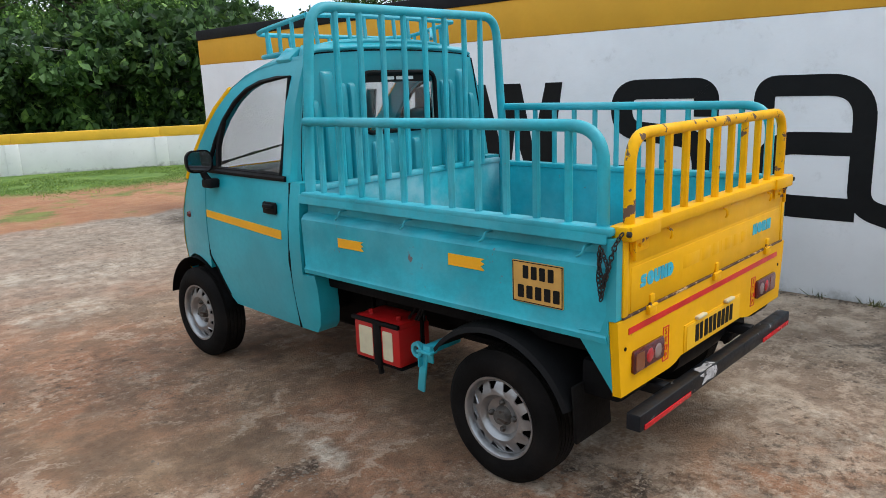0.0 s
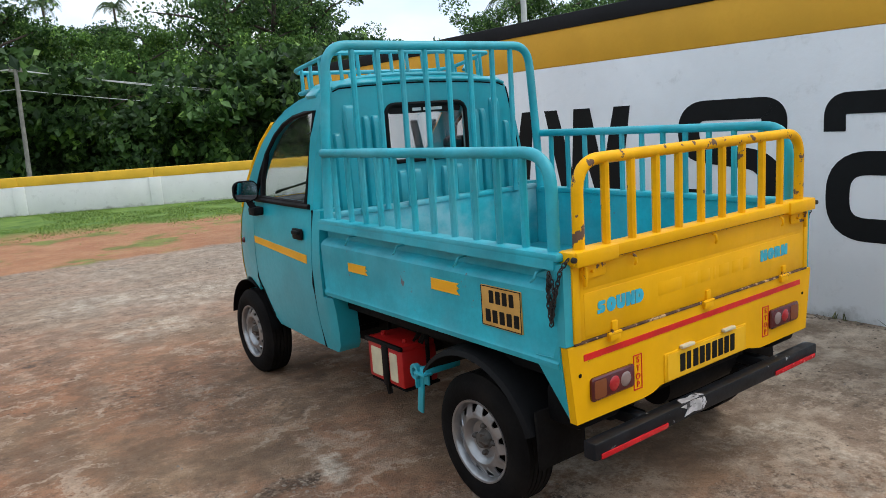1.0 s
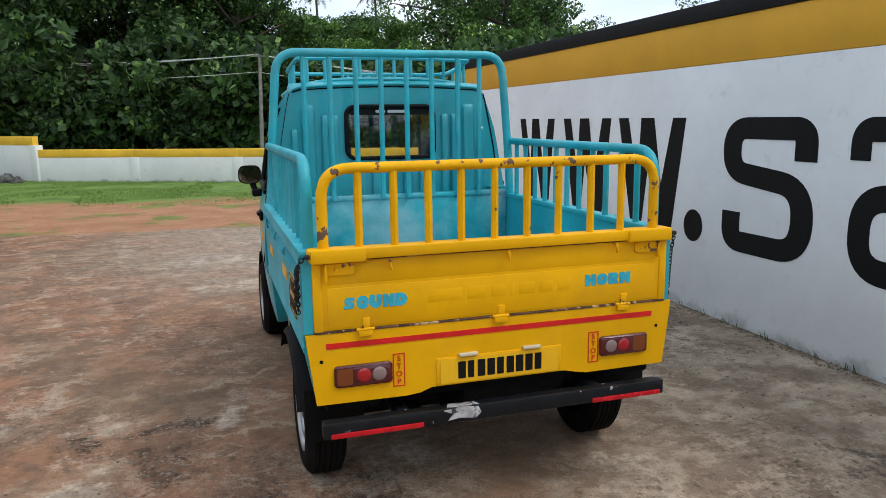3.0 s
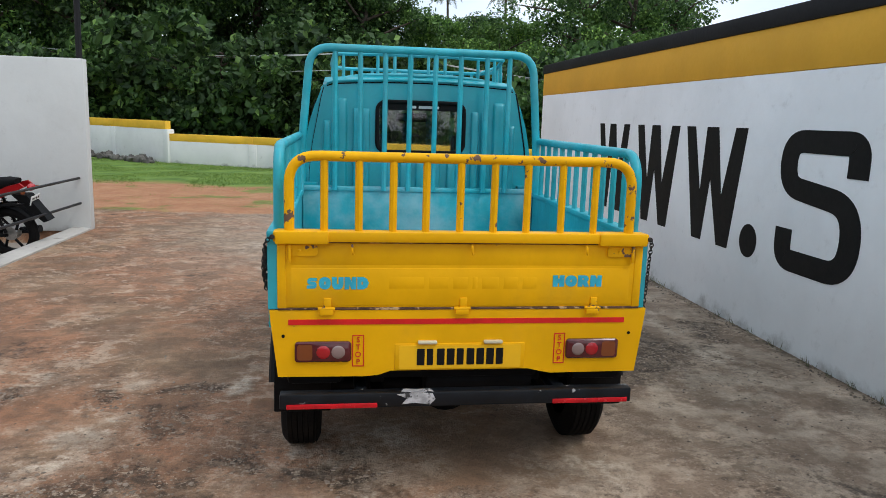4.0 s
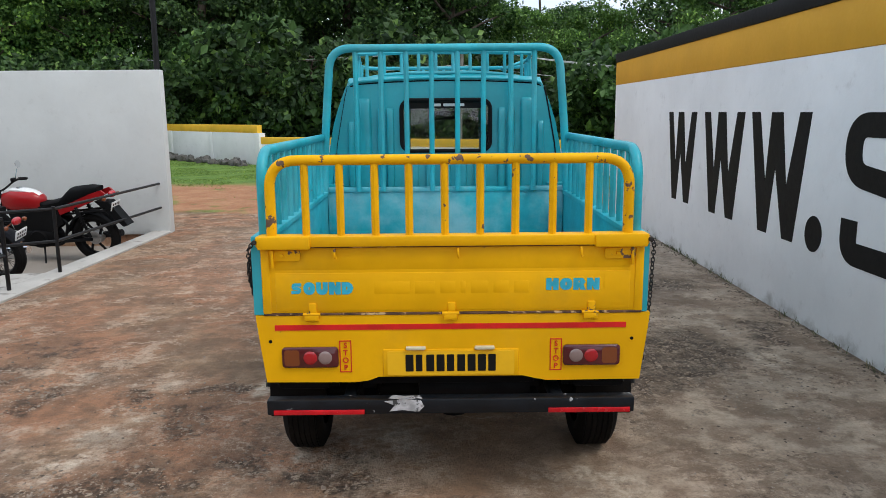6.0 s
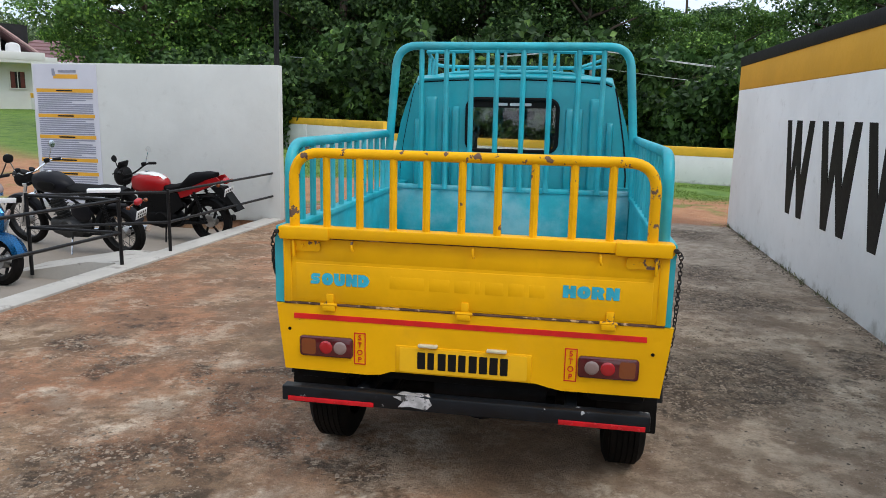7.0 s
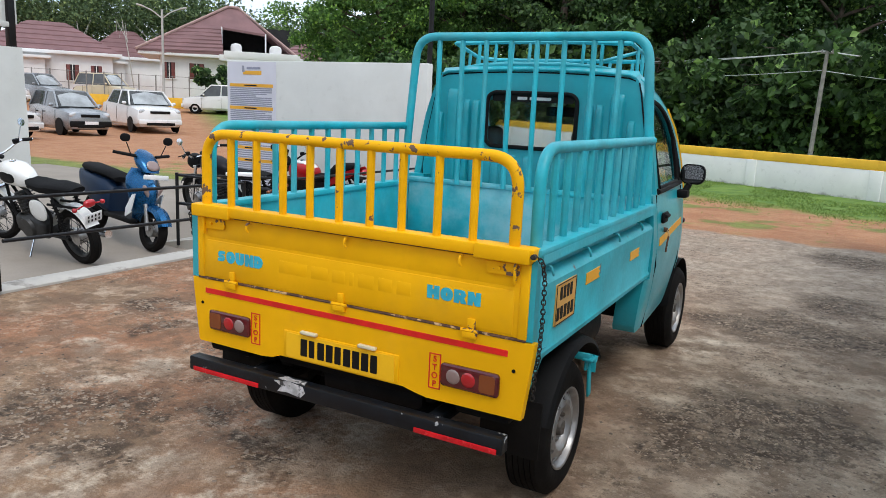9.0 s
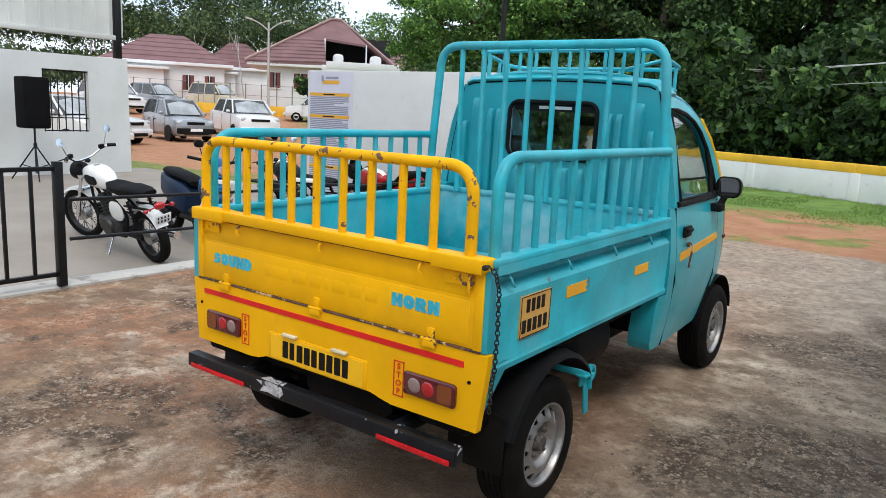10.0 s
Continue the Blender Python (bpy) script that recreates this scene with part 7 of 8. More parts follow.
def build_woods():
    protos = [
        tree("broadleaf_tree", "tall dark broadleaf tree beyond the yard", 11, 8.6, 3.2, LEAF_DARK, 0.088, 60, 330, 0.16),
        tree("broadleaf_tree", "dense green broadleaf tree beyond the yard", 12, 7.6, 3.0, LEAF_MID, 0.086, 60, 320, 0.14),
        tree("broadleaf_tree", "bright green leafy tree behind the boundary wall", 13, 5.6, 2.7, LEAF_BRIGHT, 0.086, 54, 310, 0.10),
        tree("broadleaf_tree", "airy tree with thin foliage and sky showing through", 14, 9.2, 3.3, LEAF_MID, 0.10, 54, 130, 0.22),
        tree("broadleaf_tree", "tree with yellow-green leaf clusters painted sunlit behind the wall", 17, 8.2, 3.3, LEAF_SUNLIT, 0.098, 60, 290, 0.14),
        tree("shrub", "dark leafy shrub growing beyond the yard", 15, 2.3, 1.7, LEAF_DARK, 0.12, 40, 140, 0.02, group="boundary shrubs"),
        tree("shrub", "bright leafy shrub growing beyond the yard", 16, 2.0, 1.6, LEAF_MID, 0.12, 36, 130, 0.02, group="boundary shrubs"),
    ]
    dark, mid, bright, airy, sunlit, shrub, shrub2 = protos
    rows = [
        # az, distance, scale, which
        (34.6, 35, 0.98, sunlit), (31.2, 32, 1.10, sunlit), (27.5, 34, 1.2, mid), (24.8, 32, 1.12, sunlit), (21.0, 34, 1.25, dark), (17.5, 32, 1.15, dark), (14.0, 35, 1.3, dark), (10.5, 35, 1.28, mid), (7.0, 34, 1.25, dark), (3.8, 35, 1.2, mid), (2.2, 36, 1.18, dark), (-0.6, 34, 1.20, airy), (-2.4, 37, 0.92, mid),
        (-4.6, 36, 1.00, bright), (-6.8, 35, 1.06, bright), (-9.0, 36, 1.12, bright), (-11.2, 35, 1.08, bright), (-13.2, 36, 1.02, bright), (-8.0, 41, 0.86, mid), (-12.0, 41, 0.84, mid), (-15.2, 36, 0.88, bright),
        (-17.6, 36, 0.96, airy), (-19.4, 35, 1.14, bright), (-21.2, 38, 1.02, airy), (-24.2, 39, 0.84, airy), (-22.5, 34, 0.98, bright), (-27.6, 38, 0.72, mid), (-33.5, 36, 0.70, bright), (-38, 37, 0.8, mid), (-43, 37, 0.85, mid), (-48, 37, 0.85, mid),
        (-20.5, 45, 1.10, airy), (-24.0, 44, 0.95, airy), (11.5, 39, 1.3, airy), (18.5, 41, 1.35, dark), (29, 41, 1.3, mid),
    ]
    rows = [(az, d + 4.0, k * 1.045, proto) for az, d, k, proto in rows]      # clear of the overhead cables
    # unseen trees and shrubs added behind the camera, for panes and mirrors to reflect
    # the tall ones stand in for a building and darken the reflections
    rows += [(az, 44 + 3 * (i % 2), (1.15 if az < 166 else 0.46) + 0.05 * (i % 3), (mid, dark)[i % 2]) for i, az in enumerate(range(104, 236, 6))]
    rows += [(az, 42 + (i % 3), 1.35, (shrub, shrub2)[i % 2]) for i, az in enumerate(range(112, 232, 3))]
    rs = random.Random(5)
    used = set()
    for az, d, s, proto in rows:
        if proto not in used:
            used.add(proto)
            px, py = polar(az, d)
            proto.matrix_world = pose(px, py, land_height(px, py), 0, 0, rs.uniform(0, 360)) @ Matrix.Scale(s, 4)
        else:
            plant(proto, az, d, rs.uniform(0, 360), s * rs.uniform(0.95, 1.05))
    for i in range(56):
        proto = shrub2 if i % 3 == 0 else shrub
        az = 33 - i * 1.45 + rs.uniform(-0.6, 0.6)
        d = 28.2 + 0.10 * max(0, az) + rs.uniform(0.0, 3.5)
        if proto not in used:
            used.add(proto)
            px, py = polar(az, d)
            proto.matrix_world = pose(px, py, land_height(px, py), 0, 0, 0)
        else:
            plant(proto, az, d, rs.uniform(0, 360), rs.uniform(0.9, 1.5))
    p1 = palm(3, 13.3)
    p1.matrix_world = pose(9.6, 70.0, 0)
    p2 = palm(4, 13.0)
    p2.matrix_world = pose(15.2, 70.0, 0, 0, 0, 40)
    p3 = palm(5, 6.3)
    p3.matrix_world = pose(12.4, 38.1, 0, 0, 0, 200)
    copy_thing(p3, pose(30.2, 33.6, 0, 0, 0, 120) @ Matrix.Scale(1.3, 4))

    # far wooded slope behind the houses and the yard
    rr = np.random.RandomState(9)
    cents, rads, cnts = [], [], []
    for az in np.arange(-52, 76, 1.5):
        for k in range(11):
            d = rr.uniform(76, 120)
            a = az + rr.uniform(-0.9, 0.9)
            top = (21.0 if az > 44.6 else 8.4 if az > 36 else 7.0) * (0.72 + 0.34 * rr.rand()) + (d - 76) * 0.07
            cx, cy = polar(a, d)
            for j in range(4 if az > 36 else 3):
                cents.append((cx + rr.normal() * 1.2, cy + rr.normal() * 1.2, top * (0.22 + 0.26 * j)))
                rads.append(rr.uniform(1.6, 2.9))
                cnts.append(220 if az > 34 else 45)
    woods = new("woods", leaf_mesh("woods", cents, rads, cnts, 0.24, 21, LEAF_FAR))
    tagged(woods, "distant wooded slope of mixed green trees", "woods", kind="stuff")
    bm = bmesh.new()
    for i in range(16):
        a = 38 + 24 * rr.rand()
        cx, cy = polar(a, rr.uniform(71, 90))
        h = rr.uniform(7.0, 9.5)
        lean = rr.normal(size=2) * 0.5
        tube(bm, [(cx, cy, 1.0), (cx + lean[0], cy + lean[1], h * 0.6), (cx + lean[0] * 2.0, cy + lean[1] * 2.0, h)], 0.065, 6, 0.025)
        for q in range(2):
            z = h * rr.uniform(0.6, 0.9)
            b = Vector((cx + lean[0] * 1.2, cy + lean[1] * 1.2, z))
            tube(bm, [b, b + Vector((rr.normal() * 0.7, rr.normal() * 0.7, 1.8))], 0.035, 5, 0.012)
    thing("pale_trunks", "pale bare trunks among the distant woods", "tree trunks", kind="stuff", bm=bm, material=BARK_PALE)


build_woods()


# ---------------------------------------------------------------- houses across the car park
ROOF = surf("mauve_roof_tile", (0.20, 0.105, 0.108), rough=0.7, var=0.14, scale=1.0, grain=10, bump=0.2, per=0.25)
HOUSE_WHITE = surf("white_house_render", (0.70, 0.70, 0.70), rough=0.8, var=0.05, scale=0.8, grain=14, bump=0.1)
SHUTTER = surf("red_brown_shutter", (0.15, 0.035, 0.03), rough=0.5, var=0.2)
# near-black that paints the shade of rooms and attic
SHADE_INSIDE = surf("dark_room", (0.02, 0.02, 0.022), rough=0.9, var=0.2)


def slope(bm, pts, th=0.16):
    """A thick roof face over a loop of points."""
    up = [Vector(p) for p in pts]
    low = [p - Vector((0, 0, th)) for p in up]
    a, b = [bm.verts.new(p) for p in up], [bm.verts.new(p) for p in low]
    bm.faces.new(a)
    bm.faces.new(b[::-1])
    for i in range(len(a)):
        j = (i + 1) % len(a)
        bm.faces.new((a[i], a[j], b[j], b[i]))


def courses(parent, quad, n, name="tile_course"):
    """Raised tile courses across a roof face: quad is low left, low right, top right, top left."""
    a, b, c, d = [Vector(p) for p in quad]
    for i in range(n):
        t = i / n
        p, q = a.lerp(d, t), b.lerp(c, t)
        p2, q2 = a.lerp(d, t + 0.9 / n), b.lerp(c, t + 0.9 / n)
        bm = bmesh.new()
        lift, lo = Vector((0, 0, 0.075)), Vector((0, 0, 0.012))
        vs = [bm.verts.new(v) for v in (p + lift, q + lift, q2 + lo, p2 + lo, p, q)]
        bm.faces.new(vs[:4])
        bm.faces.new((vs[0], vs[4], vs[5], vs[1]))
        part(name, bm, ROOF, parent)


def house_window(parent, x, y, z, w, h):
    bm = bmesh.new()
    for dx, dz, sx, sz in ((0, h / 2, w + 0.16, 0.08), (0, -h / 2, w + 0.16, 0.08), (-w / 2, 0, 0.08, h), (w / 2, 0, 0.08, h), (0, 0, 0.05, h)):
        box(bm, (x + dx, y - 0.04, z + dz), (sx, 0.10, sz), 0.01)
    win = part("window", bm, HOUSE_WHITE, parent)
    bm = bmesh.new()
    box(bm, (x, y - 0.02, z), (w, 0.05, h), 0.01)
    part("pane", bm, SHADE_INSIDE, win)
    for k in (-0.3, 0.3):
        bm = bmesh.new()
        box(bm, (x + k * w, y - 0.06, z), (w * 0.26, 0.04, h * 0.96), 0.01)
        part("shutter", bm, SHUTTER, win, "red-brown window shutter")


def build_main_house():
    hx, hy = polar(45.1, 55, (2, -2))
    g = 1.2
    h = thing("house", "white two-storey house with a mauve tiled roof and open attic", "house", pose(hx, hy, 0, 0, 0, 45.1), group="houses")
    bm = bmesh.new()
    box(bm, (-1.9, 4.2, (g + 4.2) / 2 - 0.3), (5.2, 7.6, 4.2 - g + 0.6), 0.03)
    box(bm, (2.4, 4.6, (g + 4.2) / 2 - 0.3), (5.6, 7.4, 4.2 - g + 0.6), 0.03)
    part("wall", bm, HOUSE_WHITE, h)
    bm = bmesh.new()
    box(bm, (-3.0, 3.6, 4.28), (5.7, 7.6, 0.22), 0.03)
    box(bm, (2.5, 3.2, 4.22), (6.2, 7.2, 0.42), 0.03)
    box(bm, (2.3, -0.35, 4.45), (5.2, 0.14, 0.5), 0.02)
    part("eave_slab", bm, HOUSE_WHITE, h, "white concrete eave and balcony slab")
    bm = bmesh.new()
    slope(bm, [(-5.9, -0.2, 4.42), (-0.33, -0.2, 4.57), (-0.48, 1.3, 6.4), (0.0, 3.0, 7.9)])
    slope(bm, [(-5.9, -0.2, 4.42), (0.0, 3.0, 7.9), (0.0, 5.0, 7.9), (-5.9, 8.2, 4.42)])
    slope(bm, [(-0.48, 1.3, 6.4), (2.64, 1.3, 6.1), (0.8, 3.0, 7.85), (0.0, 3.0, 7.9)])
    slope(bm, [(0.8, 3.0, 7.85), (5.35, 1.2, 4.2), (5.35, 8.2, 4.2), (0.8, 5.0, 7.85), (0.0, 5.0, 7.9), (0.0, 3.0, 7.9)])
    slope(bm, [(-5.9, 8.2, 4.42), (0.0, 5.0, 7.9), (0.8, 5.0, 7.85), (5.35, 8.2, 4.2)])
    roof = part("roof", bm, ROOF, h, "mauve tiled hip roof")
    courses(roof, [(-5.9, -0.22, 4.44), (-0.33, -0.22, 4.59), (-0.48, 1.28, 6.42), (-2.55, 1.6, 6.42)], 7)
    bm = bmesh.new()
    tube(bm, [(0.8, 2.95, 7.9), (5.4, 1.1, 4.25)], 0.09, 6)
    tube(bm, [(0.0, 2.95, 7.97), (-5.95, -0.25, 4.5)], 0.10, 6)
    tube(bm, [(0.0, 3.0, 7.98), (0.8, 3.0, 7.95)], 0.10, 6)
    part("ridge", bm, surf("pale_ridge", (0.36, 0.24, 0.22), rough=0.7), roof)
    # the open attic's shadow is painted on as a near-black wall
    bm = bmesh.new()
    box(bm, (2.2, 6.0, 5.6), (5.0, 0.1, 2.6), 0)
    part("attic_back_wall", bm, SHADE_INSIDE, h)
    for x, z1 in ((-0.42, 6.4), (2.60, 6.1)):
        bm = bmesh.new()
        box(bm, (x, 1.25, (4.4 + z1) / 2), (0.10, 0.10, z1 - 4.4), 0.01)
        part("attic_post", bm, HOUSE_WHITE, h)
    for x, r in ((0.55, 0.38), (3.25, 0.42)):
        bm = bmesh.new()
        lathe(bm, [(0.0, 0), (r, 0), (r, 0.62), (r * 0.8, 0.78), (0.12, 0.84), (0.0, 0.84)], Matrix.Translation((x, 0.6, 4.45)), 16)
        part("water_tank", bm, HOUSE_WHITE, h, "white rooftop water tank")
    house_window(h, -3.9, 0.40, 3.2, 0.85, 1.15)
    house_window(h, -2.1, 0.40, 3.2, 1.05, 1.15)
    house_window(h, 1.2, 0.90, 3.0, 0.9, 1.1)
    house_window(h, 3.4, 0.90, 3.0, 0.9, 1.1)


def hip_house(label, az, d, w, depth, eave, peak, ridge, g, windows):
    x, y = polar(az, d, (2, -2))
    h = thing("house", label, "house", pose(x, y, 0, 0, 0, az), group="houses")
    bm = bmesh.new()
    box(bm, (0, depth / 2, (g + eave) / 2 - 0.2), (w - 1.2, depth - 0.8, eave - g + 0.4), 0.03)
    box(bm, (-w * 0.18, -0.6, (g + eave - 0.7) / 2 - 0.2), (w * 0.30, 2.4, eave - 0.7 - g + 0.4), 0.03)
    part("wall", bm, HOUSE_WHITE, h)
    bm = bmesh.new()
    box(bm, (0, depth / 2, eave - 0.12), (w + 0.2, depth + 0.2, 0.26), 0.03)
    box(bm, (-w * 0.18, -0.8, eave - 0.62), (w * 0.38, 2.8, 0.2), 0.03)
    part("eave_slab", bm, HOUSE_WHITE, h, "white concrete eave band")
    L, R = (-w / 2, 0, eave), (w / 2, 0, eave)
    LB, RB = (-w / 2, depth, eave), (w / 2, depth, eave)
    P, Q = (-ridge / 2, depth / 2, peak), (ridge / 2, depth / 2, peak)
    bm = bmesh.new()
    slope(bm, [L, R, Q, P])
    slope(bm, [RB, LB, P, Q])
    slope(bm, [LB, L, P])
    slope(bm, [R, RB, Q])
    roof = part("roof", bm, ROOF, h, "mauve tiled hip roof")
    courses(roof, [L, R, Q, P], 6)
    for wx, wz, ww, wh in windows:
        house_window(h, wx, 0.36, wz, ww, wh)
    return h


build_main_house()
hip_house("white bungalow with a mauve tiled hip roof", 56.6, 66, 10.2, 8.0, 4.5, 6.9, 2.6, 1.5, ((1.6, 2.9, 1.0, 1.3), (3.3, 2.8, 0.9, 1.5)))
hip_house("white bungalow partly hidden behind another house", 51.8, 74, 7.0, 8.0, 4.7, 7.2, 1.5, 1.5, ((-1.0, 3.0, 1.0, 1.3),))
hip_house("low white bungalow with a mauve roof at the wood's edge", 39.2, 72, 8.0, 8.0, 5.0, 7.0, 2.0, 1.5, ((0.0, 3.0, 1.0, 1.3),))


def build_wire_fence():
    """Thin posts and a sagging mesh line in front of the houses."""
    f = thing("wire_fence", "thin grey post-and-wire fence before the houses", "fence")
    a, b = Vector(polar(62, 50, (2, -2))), Vector(polar(44.5, 48, (2, -2)))
    n = 16
    tops = []
    for i in range(n + 1):
        p = a.lerp(b, i / n)
        g = land_height(p.x, p.y)
        bm = bmesh.new()
        tube(bm, [(p.x, p.y, g), (p.x, p.y, g + 1.9)], 0.035, 6)
        part("post", bm, POLE_GREY, f)
        tops.append(Vector((p.x, p.y, g)))
    for z in (0.6, 1.2, 1.85):
        bm = bmesh.new()
        tube(bm, [t + Vector((0, 0, z)) for t in tops], 0.012, 5)
        part("wire", bm, POLE_GREY, f)
    for p, q in zip(tops, tops[1:]):
        c = (p + q) / 2
        bm = bmesh.new()
        box(bm, (c.x, c.y, c.z + 0.30), ((q - p).length + 0.02, 0.14, 0.62), 0.01, Matrix.Rotation(math.atan2(q.y - p.y, q.x - p.x), 3, "Z"))
        part("footing_wall", bm, FENCE_YELLOW, f, "low yellow footing wall")


build_wire_fence()
bush_x, bush_y = polar(45.6, 46, (2, -2))
bush = tree("shrub", "round dark garden bush beside the house", 31, 2.6, 1.35, LEAF_DARK, 0.17, 40, 150, 0.05, group="")
bush.matrix_world = pose(bush_x, bush_y, land_height(bush_x, bush_y))


def street_lamp():
    lamp = thing("street_lamp", "pale grey street lamp with two short arms before a house", "street lamp")
    steel = surf("pale_lamp_steel", (0.45, 0.44, 0.42), rough=0.5, metal=0.2, var=0.1)
    bm = bmesh.new()
    tube(bm, [(0, 0, 0), (0, 0, 5.6)], 0.085, 10, 0.06)
    part("pole", bm, steel, lamp)
    for side in (-1, 1):
        bm = bmesh.new()
        tube(bm, fillet([(0, 0, 5.1), (side * 0.5, 0, 5.5), (side * 1.0, 0, 5.7)], 0.2, 4), 0.035, 8)
        part("arm", bm, steel, lamp)
        bm = bmesh.new()
        box(bm, (side * 1.15, 0, 5.74), (0.42, 0.2, 0.09), 0.03, Matrix.Rotation(radians(-12 * side), 3, "Y"))
        part("lamp_head", bm, steel, lamp)
    x, y = polar(49.6, 47, (2, -2))
    lamp.matrix_world = pose(x, y, land_height(x, y), 0, 0, 45)


street_lamp()


# ---------------------------------------------------------------- parked cars
CAR_GLASS = surf("dark_car_glass", (0.05, 0.056, 0.06), rough=0.12, var=0.3, scale=2, bump=0.0, coat=0.4, spec=0.4)
CAR_LAMP = surf("clear_car_lamp", (0.55, 0.56, 0.57), rough=0.12, metal=0.3, var=0.2, scale=9, bump=0.0, coat=0.6)
# pale base puts the sky's reflection into the screen colour
CAR_SCREEN = surf("sky_lit_car_screen", (0.30, 0.325, 0.34), rough=0.08, var=0.35, scale=1.5, bump=0.0, coat=0.6, spec=0.6)
CAR_WHITE = surf("white_car_paint", (0.72, 0.72, 0.72), rough=0.25, var=0.04, scale=2, bump=0.0, coat=0.5)
CAR_SILVER = surf("silver_car_paint", (0.30, 0.32, 0.345), rough=0.28, metal=0.4, var=0.06, scale=2, bump=0.0, coat=0.5)
CAR_CREAM = surf("cream_car_paint", (0.60, 0.52, 0.36), rough=0.3, var=0.05, scale=2, bump=0.0, coat=0.5)


def car(label, m, paint, L=3.7, Wd=1.62, H=1.48, hood=0.86, boot=0.9, sedan=False, dark_bumper=False):
    """A small car that faces local +x: lower body, glasshouse, wheels, lamps, plates."""
    c = thing("car", label, "car", m, group="parked cars")
    f, b = L / 2, -L / 2
    bm = bmesh.new()
    rows = []
    stations = [(f, 0.42, hood - 0.22, 0.80), (f - 0.06, 0.24, hood - 0.12, 0.93), (f - 0.35, 0.20, hood - 0.05, 0.99), (f - 0.95, 0.20, hood + 0.02, 1.0), (0.1, 0.20, hood + 0.08, 1.0), (b + 0.9, 0.20, boot + 0.06, 1.0), (b + 0.25, 0.24, boot + 0.02, 0.97), (b + 0.05, 0.28, boot - 0.10, 0.92), (b, 0.42, boot - 0.25, 0.82)]
    for x, z0, z1, k in stations:
        w = Wd / 2 * k
        zc = z0 + (z1 - z0) * 0.55
        rows.append([Vector((x, s * y * w, z)) for s, y, z in ((1, 0.86, z0), (1, 0.98, z0 + 0.12), (1, 1.0, zc), (1, 0.95, z1 - 0.03), (1, 0.80, z1), (1, 0.4, z1 + 0.025), (-1, 0.4, z1 + 0.025), (-1, 0.80, z1), (-1, 0.95, z1 - 0.03), (-1, 1.0, zc), (-1, 0.98, z0 + 0.12), (-1, 0.86, z0))])
    loft(bm, rows)
    part("body", bm, paint, c)
    zb = hood + 0.04
    x0, x1 = f - 0.92, (b + 0.62 if sedan else b + 0.10)
    r0, r1 = f - 1.52, (b + 1.05 if sedan else b + 0.42)
    bm = bmesh.new()
    w0, w1 = Wd / 2 * 0.93, Wd / 2 * 0.74
    low = [(x0, 0.86), (x0 - 0.12, 1.0), (0, 1.0), (x1 + 0.1, 1.0), (x1, 0.9)]
    top = [(r0, 0.94), (r0 - 0.08, 1.0), (0, 1.0), (r1 + 0.06, 1.0), (r1, 0.94)]
    ring_low = [Vector((x, w0 * k, zb)) for x, k in low] + [Vector((x, -w0 * k, zb)) for x, k in reversed(low)]
    ring_top = [Vector((x, w1 * k, H - 0.06)) for x, k in top] + [Vector((x, -w1 * k, H - 0.06)) for x, k in reversed(top)]
    loft(bm, [ring_low, ring_top])
    part("glasshouse", bm, CAR_GLASS, c, "dark window glass")
    bm = bmesh.new()
    foot_, head_ = [(x0 + 0.012, -0.80), (x0 + 0.03, 0.0), (x0 + 0.012, 0.80)], [(r0 + 0.012, -0.86), (r0 + 0.03, 0.0), (r0 + 0.012, 0.86)]
    line = [[Vector((x, w0 * k, zb + 0.04)) for x, k in foot_], [Vector((x, w1 * k, H - 0.085)) for x, k in head_]]
    loft(bm, [line[0] + [p - Vector((0.01, 0, 0.004)) for p in reversed(line[0])], line[1] + [p - Vector((0.01, 0, 0.004)) for p in reversed(line[1])]])
    part("windscreen", bm, CAR_SCREEN, c, "windscreen with the sky reflection painted in pale grey")
    bm = bmesh.new()
    loft(bm, [[p * 1 for p in ring_top], [Vector((p.x * 0.99, p.y * 0.97, H - 0.015)) for p in ring_top], [Vector((p.x * 0.85, p.y * 0.75, H)) for p in ring_top]])
    part("roof", bm, paint, c)
    mid = (x0 + x1) / 2 + 0.1
    for s in (-1, 1):
        for (xa, za), (xb, zc) in (((x0 + 0.02, zb), (r0, H - 0.05)), ((mid, zb), (mid - 0.03, H - 0.05)), ((x1 + 0.05, zb), (r1 + 0.02, H - 0.05))):
            bm = bmesh.new()
            tube(bm, [(xa, s * w0 * 0.995, za), (xb, s * w1 * 0.995, zc)], 0.035, 6)
            part("pillar", bm, paint, c)
        for xd in (x0 - 0.10, mid - 0.02, b + 0.85):
            bm = bmesh.new()
            tube(bm, [(xd, s * Wd * 0.494, hood - 0.04), (xd, s * Wd * 0.503, 0.62), (xd, s * Wd * 0.494, 0.32)], 0.007, 5)
            part("door_gap", bm, PLASTIC, c)
        for xd in (mid + 0.10, b + 0.97):
            bm = bmesh.new()
            box(bm, (xd, s * Wd * 0.503, hood - 0.13), (0.16, 0.03, 0.035), 0.01)
            part("door_handle", bm, PLASTIC if dark_bumper else paint, c)
        bm = bmesh.new()
        blob(bm, (x0 - 0.22, s * (Wd / 2 + 0.06), zb + 0.08), (0.10, 0.17, 0.12))
        part("mirror", bm, paint, c)
        bm = bmesh.new()
        blob(bm, (f - 0.10, s * Wd * 0.345, hood - 0.19), (0.16, 0.36, 0.19), Matrix.Rotation(radians(s * -16), 3, "Z"))
        part("headlamp", bm, CAR_LAMP, c, "clear headlamp")
        bm = bmesh.new()
        blob(bm, (b + 0.08, s * Wd * 0.40, boot - 0.16), (0.10, 0.16, 0.24))
        part("tail_lamp", bm, LAMP_RED, c, "red tail lamp")
